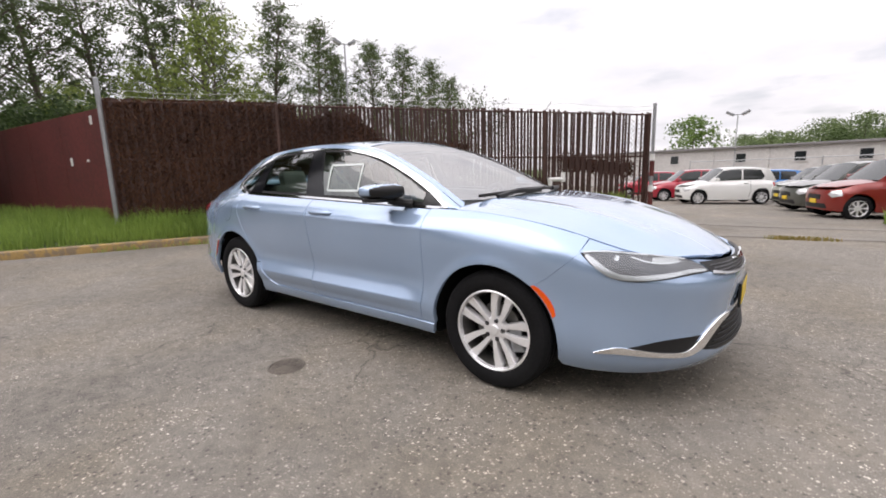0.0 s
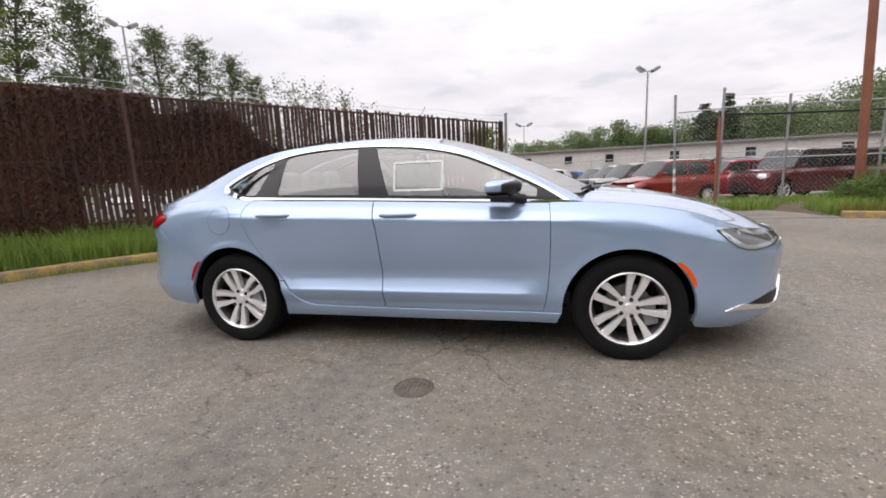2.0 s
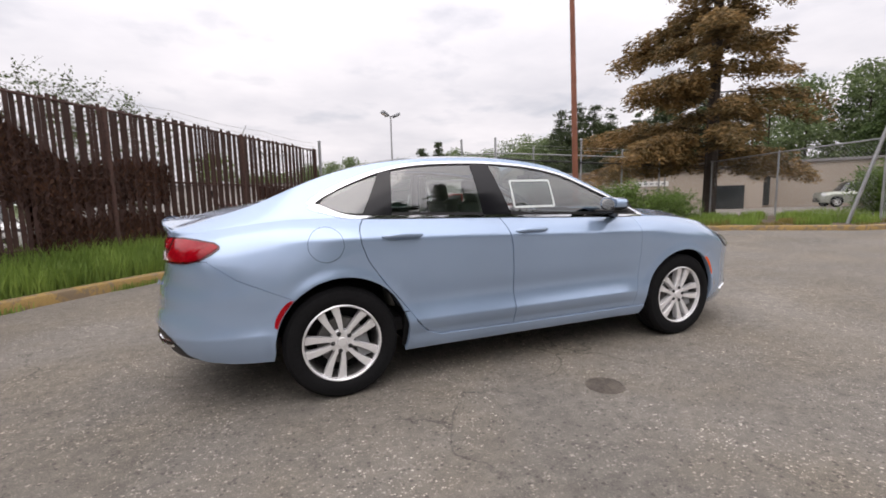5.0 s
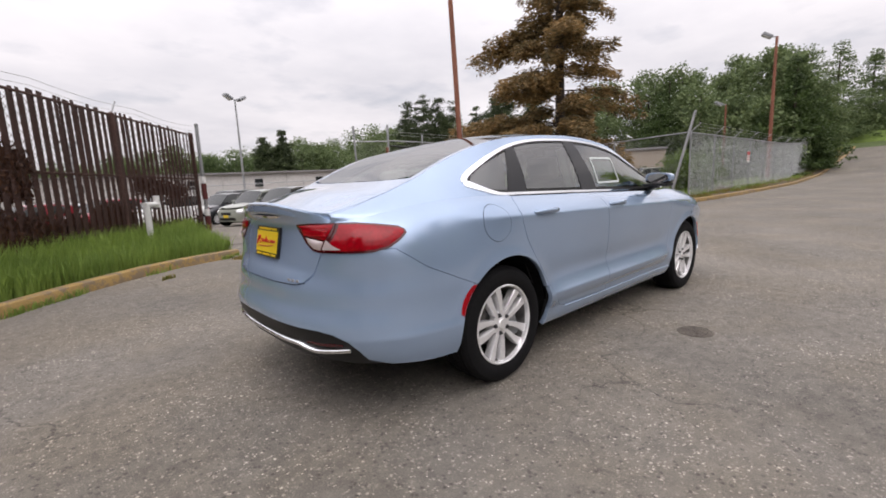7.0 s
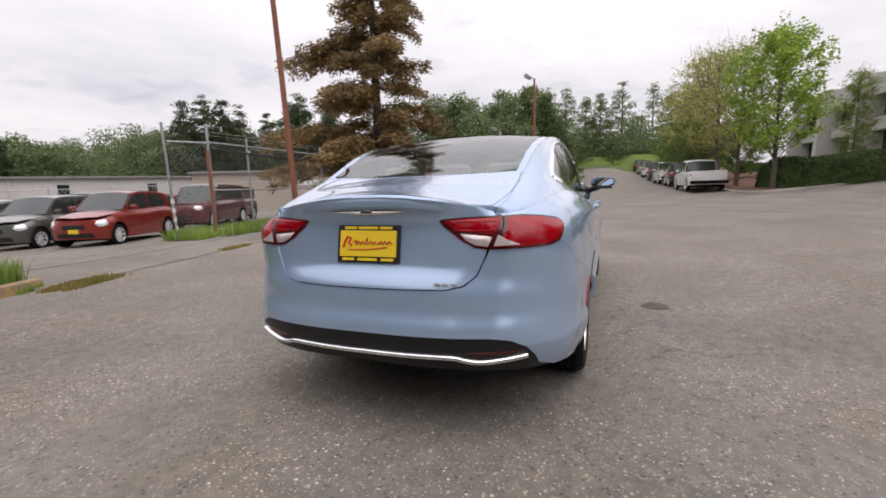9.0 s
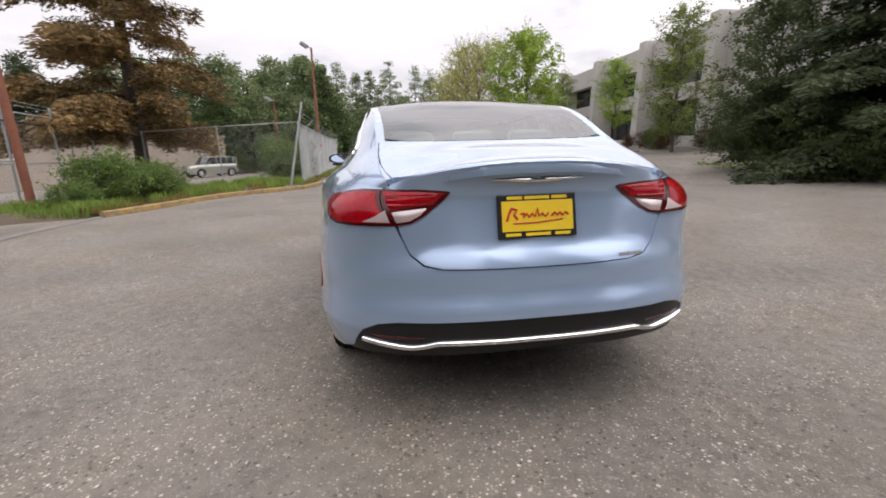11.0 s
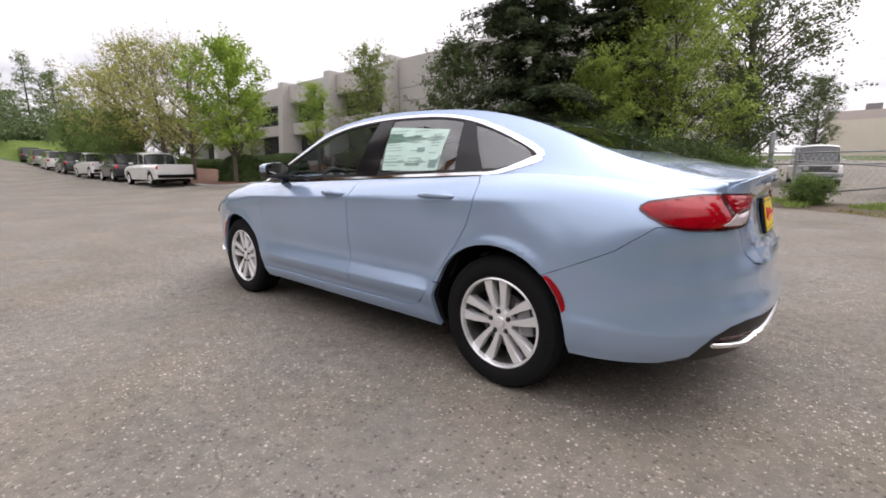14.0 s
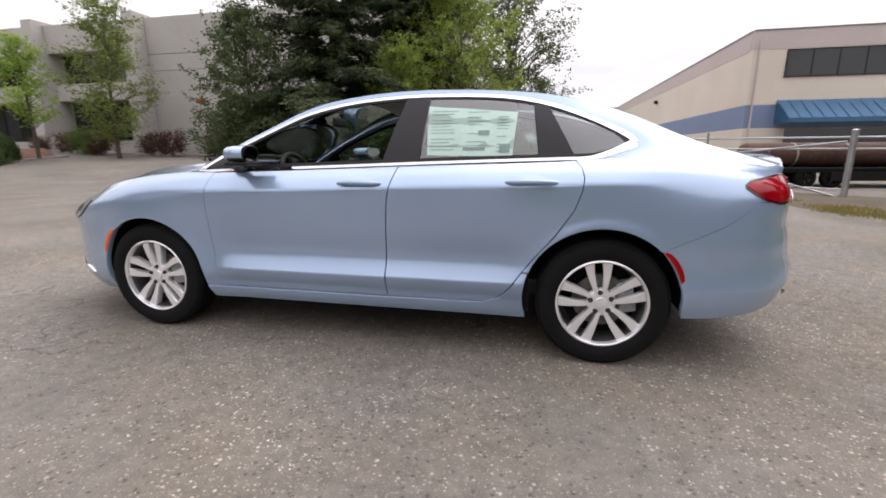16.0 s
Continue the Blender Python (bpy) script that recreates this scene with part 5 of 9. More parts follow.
again(bush, -2.2, -12.6, 0.5, 70)
again(poplar, -1.0, -60, 0.75, 140)

# tall conifers beyond the red fence: the side windows mirror them
for x, y, k, rz in ((-13.5, -6.4, 0.95, 20), (-16.8, -3.6, 1.0, 140), (-17.5, -9.0, 0.9, 250)):
    again(pine, x, y, k, rz)

# far woods: one mass of crowns each
def woods(name, label, spots, leaf, seed, per_tree=900, cone=False, size=0.36):
    rng = np.random.default_rng(seed)
    allV, allF, bm = [], [], bmesh.new()
    base = 0
    for x, y, top, r in spots:
        z0 = rise(x, y)
        h = top - z0
        n = 34 if not cone else 44
        n = int(n * (7 if cone else 2.6))
        t = 1 - np.sqrt(rng.uniform(0.0, 0.9, n)) if cone else rng.uniform(0.06, 1, n)
        a = rng.uniform(0, 6.283, n)
        prof = (1 - t) ** 1.05 * 2.3 if cone else np.sin(np.pi * np.clip(0.14 + 0.84 * t, 0, 1)) ** 0.6
        lobe = np.array([0.85 + (0.4 if cone else 0.8) * noise.noise((1.3 * math.cos(q) + x, 1.3 * math.sin(q) + y, w * h * 0.45)) for q, w in zip(a, t)])
        rad = r * prof * rng.uniform(0.2, 1.0, n) ** 0.6 * np.clip(lobe, 0.2, 1.5) * rng.choice([0.8, 1.0, 1.25], n)
        C = np.stack([x + rad * np.cos(a), y + rad * np.sin(a), z0 + h * t], 1)
        sp = (0.10 if cone else 0.15) * r + 0.1
        V, F = leaves(C, (sp, sp, sp * (0.4 if cone else 0.7)), (4 if cone else 2) * per_tree // n + 1, size * (0.4 if cone else 0.52), rng)
        allV.append(V)
        allF.append(F + base)
        base += len(V)
        tube(bm, [(x, y, z0 - 0.2), (x, y, z0 + h * 0.9)], [0.2, 0.05], 5)
    o = thing(name, label, "woods", kind="stuff")
    tagged(part_me("crowns", quads("crowns", np.concatenate(allV), np.concatenate(allF)), leaf, o), kind="stuff")
    tagged(part("trunks", bm, BARK_DARK, o), kind="stuff")
    return o


rw = random.Random(5)
spots = []
for k in range(60):                                    # beyond the lot, low on the hill
    b = radians(rw.uniform(50, 92))
    d = rw.uniform(82, 115)
    spots.append((-1 + d * math.cos(b), d * math.sin(b), 4.7 + 8.0 * (radians(90) - b) + rw.uniform(0.0, 2.2), rw.uniform(3.5, 5.5)))
# the haze on these woods comes from the colour of LEAF_FAR
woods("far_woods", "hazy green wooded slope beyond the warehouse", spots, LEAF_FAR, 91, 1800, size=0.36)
spots = []
for k in range(30):
    b = radians(rw.uniform(30, 57))
    d = rw.uniform(66, 90)
    spots.append((-1 + d * math.cos(b), d * math.sin(b), rw.uniform(7, 11), rw.uniform(3, 4.5)))
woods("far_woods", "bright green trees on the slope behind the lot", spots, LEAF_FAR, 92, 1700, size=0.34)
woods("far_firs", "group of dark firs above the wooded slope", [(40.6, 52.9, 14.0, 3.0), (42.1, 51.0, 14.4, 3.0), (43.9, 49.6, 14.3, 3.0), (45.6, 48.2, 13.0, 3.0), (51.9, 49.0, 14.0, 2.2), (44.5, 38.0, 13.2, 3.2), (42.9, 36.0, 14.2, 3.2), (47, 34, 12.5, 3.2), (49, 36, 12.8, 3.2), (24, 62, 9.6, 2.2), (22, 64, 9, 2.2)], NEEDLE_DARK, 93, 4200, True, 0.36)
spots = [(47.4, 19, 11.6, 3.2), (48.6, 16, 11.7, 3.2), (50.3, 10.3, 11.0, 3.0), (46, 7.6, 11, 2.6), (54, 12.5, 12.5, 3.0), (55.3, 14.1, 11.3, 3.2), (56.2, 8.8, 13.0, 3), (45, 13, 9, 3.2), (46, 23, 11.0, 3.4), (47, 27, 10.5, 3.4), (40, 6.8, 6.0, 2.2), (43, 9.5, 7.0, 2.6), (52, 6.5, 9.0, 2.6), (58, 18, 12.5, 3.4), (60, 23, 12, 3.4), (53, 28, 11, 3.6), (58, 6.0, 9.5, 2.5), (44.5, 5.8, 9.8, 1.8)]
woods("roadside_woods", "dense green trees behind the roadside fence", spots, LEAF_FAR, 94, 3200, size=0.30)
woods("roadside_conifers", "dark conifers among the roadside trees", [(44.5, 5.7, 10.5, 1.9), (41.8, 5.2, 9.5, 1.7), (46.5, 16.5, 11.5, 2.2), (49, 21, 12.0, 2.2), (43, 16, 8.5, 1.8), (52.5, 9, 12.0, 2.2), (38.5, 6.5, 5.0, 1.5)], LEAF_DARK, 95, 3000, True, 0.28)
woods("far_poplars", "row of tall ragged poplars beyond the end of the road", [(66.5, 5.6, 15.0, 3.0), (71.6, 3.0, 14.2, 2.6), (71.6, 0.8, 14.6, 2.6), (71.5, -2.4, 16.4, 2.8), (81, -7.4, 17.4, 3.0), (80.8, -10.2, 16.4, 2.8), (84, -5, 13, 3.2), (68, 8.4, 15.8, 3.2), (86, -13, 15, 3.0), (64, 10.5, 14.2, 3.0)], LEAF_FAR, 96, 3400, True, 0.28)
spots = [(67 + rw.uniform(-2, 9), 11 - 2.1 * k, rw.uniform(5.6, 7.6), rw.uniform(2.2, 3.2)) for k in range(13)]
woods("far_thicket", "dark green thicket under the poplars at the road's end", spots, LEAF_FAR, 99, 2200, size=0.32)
woods("far_tree", "round broad tree beyond the warehouse roof", [(-8.7, 71.3, 7.6, 4.0)], LEAF_MID, 97, 1800, size=0.4)
woods("far_trees", "low trees beyond the warehouse roof", [(14, 80, 6.2, 3.5), (18, 78, 6.6, 3.5), (22, 77, 6.4, 4), (27, 75, 7.4, 4), (8, 82, 5.2, 3)], LEAF_DARK, 98, 1300, size=0.36)
slope = mesh_from("grass_slope", [(61, -15, 0.9), (61, 12, 0.4), (66, 12, 4.3), (66, -15, 4.6), (90, 16, 5.0), (90, -20, 5.6)], [(0, 1, 2, 3), (3, 2, 4, 5)])
slope.flip_normals()
tagged(part_me("grass_slope", slope, mat("mown_grass", (0.15, 0.22, 0.045), 0.95, var=0.2, grain=3, stain=0.2, bump=0.2)), "bright mown grass bank across the end of the road", "ground", kind="structure")


# ---- signs and stones at the yard's edge ----
fence_sign = thing("fence_sign", "small red and white plate wired to the road fence", "sign", 22.9, 3.68, 1.63, 0)
part("plate", box(bmesh.new(), 0.5, 0.006, 0.53, None, 0.002), WHITE_PAINT, fence_sign)
part("band", box(bmesh.new(), 0.5, 0.004, 0.16, at(0, -0.006, 0.16)), RED_SIGN, fence_sign, "red band across the plate")
for dz, w in ((0.02, 0.36), (-0.06, 0.3), (-0.14, 0.38)):
    part("text_bar", box(bmesh.new(), w, 0.003, 0.03, at(0, -0.006, dz)), RED_SIGN, fence_sign, "unreadable line of writing")
yard_sign = thing("yard_sign", "small white sign on a thin steel post in the grass", "sign", 1.95, -12.8, rise(1.95, -12.8), 195)
part("post", tube(bmesh.new(), [(0, 0, -0.15), (0, 0, 0.95)], 0.016, 8), GALV, yard_sign)
part("plate", box(bmesh.new(), 0.2, 0.005, 0.28, at(0, -0.021, 0.80), 0.002), WHITE_PAINT, yard_sign)
for dz, w in ((0.87, 0.14), (0.81, 0.11), (0.75, 0.13)):
    part("text_bar", box(bmesh.new(), w, 0.003, 0.025, at(0, -0.026, dz)), LAMP_GREY, yard_sign, "unreadable line of writing")
BOULDER = mat("dark_field_stone", (0.13, 0.125, 0.12), 0.85, var=0.35, grain=18, stain=3, bump=0.5)
for x, y, r, seed in ((-8.8, -1.2, 0.19, 3), (-9.1, -0.55, 0.13, 4)):
    rng = random.Random(seed)
    bm = bmesh.new()
    bmesh.ops.create_icosphere(bm, subdivisions=3, radius=r)
    cuts = [(Vector((rng.gauss(0, 1), rng.gauss(0, 1), rng.gauss(0, 1))).normalized(), r * rng.uniform(0.72, 0.92)) for _ in range(11)]
    for v in bm.verts:
        for n, d in cuts:
            over = v.co.dot(n) - d
            if over > 0:
                v.co -= n * over * 0.9
        v.co.z *= 0.75
    stone = part("boulder", bm, BOULDER)
    stone.matrix_basis = pose(x, y, rise(x, y) + r * 0.42, 0, 0, seed * 40)
    tagged(stone, "dark grey angular boulder lying in the grass", "boulder", "boulders in the grass")


# ---- curved sheet metal ----
class Curve:
    """A smooth natural spline through (x, y) points, straight beyond its ends."""

    def __init__(self, *pts):
        pts = sorted(pts)
        self.x = [float(p[0]) for p in pts]
        self.y = [float(p[1]) for p in pts]
        n = len(pts)
        A, b = np.zeros((n, n)), np.zeros(n)
        A[0, 0] = A[-1, -1] = 1
        h = np.diff(self.x)
        for i in range(1, n - 1):
            A[i, i - 1], A[i, i], A[i, i + 1] = h[i - 1], 2 * (h[i - 1] + h[i]), h[i]
            b[i] = 6 * ((self.y[i + 1] - self.y[i]) / h[i] - (self.y[i] - self.y[i - 1]) / h[i - 1])
        self.m = np.linalg.solve(A, b).tolist()

    def __call__(self, v):
        x, y, m = self.x, self.y, self.m
        lo, hi = 0, len(x) - 1
        if v <= x[0] or v >= x[-1]:
            i = 0 if v <= x[0] else len(x) - 2
            h = x[i + 1] - x[i]
            if v <= x[0]:
                return y[0] + (v - x[0]) * ((y[1] - y[0]) / h - h * (2 * m[0] + m[1]) / 6)
            return y[-1] + (v - x[-1]) * ((y[-1] - y[-2]) / h + h * (m[-2] + 2 * m[-1]) / 6)
        while hi - lo > 1:
            mid = (lo + hi) // 2
            if x[mid] > v:
                hi = mid
            else:
                lo = mid
        h = x[hi] - x[lo]
        a, b = (x[hi] - v) / h, (v - x[lo]) / h
        return a * y[lo] + b * y[hi] + ((a ** 3 - a) * m[lo] + (b ** 3 - b) * m[hi]) * h * h / 6


def ease(t):
    t = min(1.0, max(0.0, t))
    return t * t * (3 - 2 * t)


def inside(p, poly):
    x, y = p
    c = False
    n = len(poly)
    for i in range(n):
        (x0, y0), (x1, y1) = poly[i], poly[i - 1]
        if (y0 > y) != (y1 > y) and x < (x1 - x0) * (y - y0) / (y1 - y0) + x0:
            c = not c
    return c


def inset(poly, d):
    """Draws a closed outline in by d."""
    n = len(poly)
    area = sum(poly[i - 1][0] * poly[i][1] - poly[i][0] * poly[i - 1][1] for i in range(n))
    sg = 1 if area > 0 else -1
    out = []
    for i in range(n):
        a, b, c = Vector(poly[i - 1]), Vector(poly[i]), Vector(poly[(i + 1) % n])
        u, v = (b - a), (c - b)
        if u.length < 1e-6 or v.length < 1e-6:
            continue
        u.normalize(), v.normalize()
        n1, n2 = Vector((-u.y, u.x)) * sg, Vector((-v.y, v.x)) * sg
        m = n1 + n2
        if m.length < 1e-3:
            m = n1
        m.normalize()
        out.append(tuple(b + m * (d / max(0.45, m.dot(n1)))))
    return out


def rounded(pts, n=6):
    """A closed outline: smooth through plain points; a point with a third value 1 is a corner."""
    N = len(pts)
    out = []
    for i in range(N):
        p1, p2 = pts[i], pts[(i + 1) % N]
        p0, p3 = pts[i - 1], pts[(i + 2) % N]
        c1, c2 = len(p1) > 2, len(p2) > 2
        a, b = Vector(p1[:2]), Vector(p2[:2])
        m1 = (b - a) if c1 else (b - Vector(p0[:2])) / 2
        m2 = (b - a) if c2 else (Vector(p3[:2]) - a) / 2
        for k in range(n):
            t = k / n
            out.append(tuple((2 * t ** 3 - 3 * t * t + 1) * a + (t ** 3 - 2 * t * t + t) * m1 + (-2 * t ** 3 + 3 * t * t) * b + (t ** 3 - t * t) * m2))
    return out


def band(path, w, n=6):
    """The closed outline of a strip of width w (or a list) along an open path."""
    P = [Vector((p[0], p[1])) for p in path]
    L = spline([tuple(p) for p in P], n)
    L = [Vector((p.x, p.y)) for p in L]
    left, right = [], []
    for i, p in enumerate(L):
        d = (L[min(i + 1, len(L) - 1)] - L[max(i - 1, 0)]).normalized()
        nn = Vector((-d.y, d.x))
        f = i / (len(L) - 1)
        ww = w if not isinstance(w, (list, tuple)) else w[min(int(f * (len(w) - 1)), len(w) - 2)] * (1 - (f * (len(w) - 1)) % 1) + w[min(int(f * (len(w) - 1)) + 1, len(w) - 1)] * ((f * (len(w) - 1)) % 1) if f < 1 else w[-1]
        left.append(tuple(p + nn * ww / 2))
        right.append(tuple(p - nn * ww / 2))
    return left + right[::-1]


def clip_cell(poly, x0, x1, y0, y1):
    for axis, lim, keep in ((0, x0, 1), (0, x1, -1), (1, y0, 1), (1, y1, -1)):
        out = []
        n = len(poly)
        for i in range(n):
            a, b = poly[i - 1], poly[i]
            fa, fb = keep * (a[axis] - lim), keep * (b[axis] - lim)
            if fa >= 0:
                out.append(a)
            if (fa > 0 > fb) or (fa < 0 < fb):
                t = fa / (fa - fb)
                out.append((a[0] + (b[0] - a[0]) * t, a[1] + (b[1] - a[1]) * t))
        poly = out
        if not poly:
            return poly
    # take out the spikes and doublings that concave outlines leave
    changed = True
    while changed and len(poly) > 2:
        changed, keep = False, []
        m = len(poly)
        for i in range(m):
            a, b, c = (keep[-1] if keep else poly[i - 1]), poly[i], poly[(i + 1) % m]
            ux, uy, vx, vy = b[0] - a[0], b[1] - a[1], c[0] - b[0], c[1] - b[1]
            if ux * ux + uy * uy < 1e-12 or (abs(ux * vy - uy * vx) < 1e-10 and ux * vx + uy * vy < 0):
                changed = True
                continue
            keep.append(b)
        poly = keep
    return poly


def sheet(name, poly, surf, step=0.045, off=0.0, rim=0.014, hole=None, bulge=0.0):
    """A panel: the outline poly laid on a surface surf(u, v) -> point, raised by off, with edges turned in by rim."""
    if sum(poly[i - 1][0] * poly[i][1] - poly[i][0] * poly[i - 1][1] for i in range(len(poly))) < 0:
        poly = poly[::-1]
    xs, ys = [p[0] for p in poly], [p[1] for p in poly]
    sx, sy = (step, step) if not isinstance(step, tuple) else step
    nx, ny = max(1, math.ceil((max(xs) - min(xs)) / sx)), max(1, math.ceil((max(ys) - min(ys)) / sy))
    dx, dy = (max(xs) - min(xs)) / nx, (max(ys) - min(ys)) / ny
    X0, Y0 = min(xs), min(ys)
    cut = set()
    n = len(poly)
    for i in range(n):
        a, b = poly[i - 1], poly[i]
        m = max(2, int(3 * max(abs(b[0] - a[0]) / dx, abs(b[1] - a[1]) / dy)) + 1)
        for k in range(m + 1):
            t = k / m
            cx, cy = (a[0] + (b[0] - a[0]) * t - X0) / dx, (a[1] + (b[1] - a[1]) * t - Y0) / dy
            for ex in (-1e-4, 1e-4):
                for ey in (-1e-4, 1e-4):
                    cut.add((min(nx - 1, max(0, int(cx + ex))), min(ny - 1, max(0, int(cy + ey)))))
    key, uv, faces = {}, [], []

    def vid(p):
        k = (round(p[0], 5), round(p[1], 5))
        if k not in key:
            key[k] = len(uv)
            uv.append(p)
        return key[k]
    for i in range(nx):
        for j in range(ny):
            x0, x1, y0, y1 = X0 + i * dx, X0 + (i + 1) * dx, Y0 + j * dy, Y0 + (j + 1) * dy
            if (i, j) in cut:
                f = clip_cell(poly, x0, x1, y0, y1)
            elif inside(((x0 + x1) / 2, (y0 + y1) / 2), poly):
                f = [(x0, y0), (x1, y0), (x1, y1), (x0, y1)]
            else:
                continue
            ids = []
            for p in f:
                v = vid(p)
                if not ids or (ids[-1] != v):
                    ids.append(v)
            if len(ids) > 1 and ids[0] == ids[-1]:
                ids.pop()
            if len(set(ids)) != len(ids):
                ids = list(dict.fromkeys(ids))
            if len(ids) >= 3:
                faces.append(ids)
    P, Nn = [], []
    e = 2e-3
    for u, v in uv:
        p = Vector(surf(u, v))
        du, dv = Vector(surf(u + e, v)) - Vector(surf(u - e, v)), Vector(surf(u, v + e)) - Vector(surf(u, v - e))
        nn = du.cross(dv)
        nn = nn.normalized() if nn.length > 1e-12 else Vector((0, 0, 1))
        P.append(p)
        Nn.append(nn)
    # the outward side: away from the car's middle
    c = sum((Nn[i].dot(P[i] - Vector((P[i].x * 0.75, 0, 0.45))) for i in range(len(P))))
    sg = 1 if c > 0 else -1
    Nn = [q * sg for q in Nn]
    if bulge:
        hw = min(max(xs) - min(xs), max(ys) - min(ys)) / 2

        def lift(q):
            d = min(((q[0] - (a[0] + (b[0] - a[0]) * t)) ** 2 + (q[1] - (a[1] + (b[1] - a[1]) * t)) ** 2) for a, b, t in
                    ((poly[k - 1], poly[k], min(1, max(0, ((q[0] - poly[k - 1][0]) * (poly[k][0] - poly[k - 1][0]) + (q[1] - poly[k - 1][1]) * (poly[k][1] - poly[k - 1][1])) / max(1e-9, (poly[k][0] - poly[k - 1][0]) ** 2 + (poly[k][1] - poly[k - 1][1]) ** 2)))) for k in range(n)))
            return bulge * math.sin(min(1, math.sqrt(d) / hw) * math.pi / 2)
        V = [P[i] + Nn[i] * (off + lift(uv[i])) for i in range(len(P))]
    else:
        V = [P[i] + Nn[i] * off for i in range(len(P))]
    norms = list(Nn)
    if sg < 0:
        faces = [f[::-1] for f in faces]
    if bulge:
        acc = [Vector() for _ in V]
        for f in faces:
            q = (V[f[1]] - V[f[0]]).cross(V[f[2]] - V[f[0]])
            for i in f:
                acc[i] += q
        norms = [(a.normalized() if a.length > 0 else b) for a, b in zip(acc, Nn)]
    if rim:
        cnt = {}
        for f in faces:
            for a, b in zip(f, f[1:] + f[:1]):
                cnt[(a, b)] = cnt.get((a, b), 0) + 1
        for (a, b), k in list(cnt.items()):
            if (b, a) not in cnt:
                side = (V[b] - V[a]).cross(Nn[a])
                side = side.normalized() if side.length > 1e-9 else Nn[a]
                i = len(V)
                V += [V[a], V[b], V[b] - Nn[b] * rim, V[a] - Nn[a] * rim]
                r1, r2 = (Nn[a] * 0.5 + side).normalized(), (Nn[b] * 0.5 + side).normalized()
                norms += [r1, r2, side, side]
                faces.append([i, i + 3, i + 2, i + 1])
    me = mesh_from(name, V, faces)
    for p in me.polygons:
        p.use_smooth = True
    me.normals_split_custom_set_from_vertices([tuple(q) for q in norms])
    return me


def mirrored(surf):
    return lambda u, v: (lambda p: (p[0], -p[1], p[2]))(surf(u, v))


DISC = mat("brake_disc_steel", (0.16, 0.155, 0.15), 0.45, 0.7, var=0.2, grain=30, stain=9, bump=0)
LUG = mat("dark_lug_steel", (0.07, 0.07, 0.075), 0.35, 0.8, var=0.1, grain=40, stain=5, bump=0)


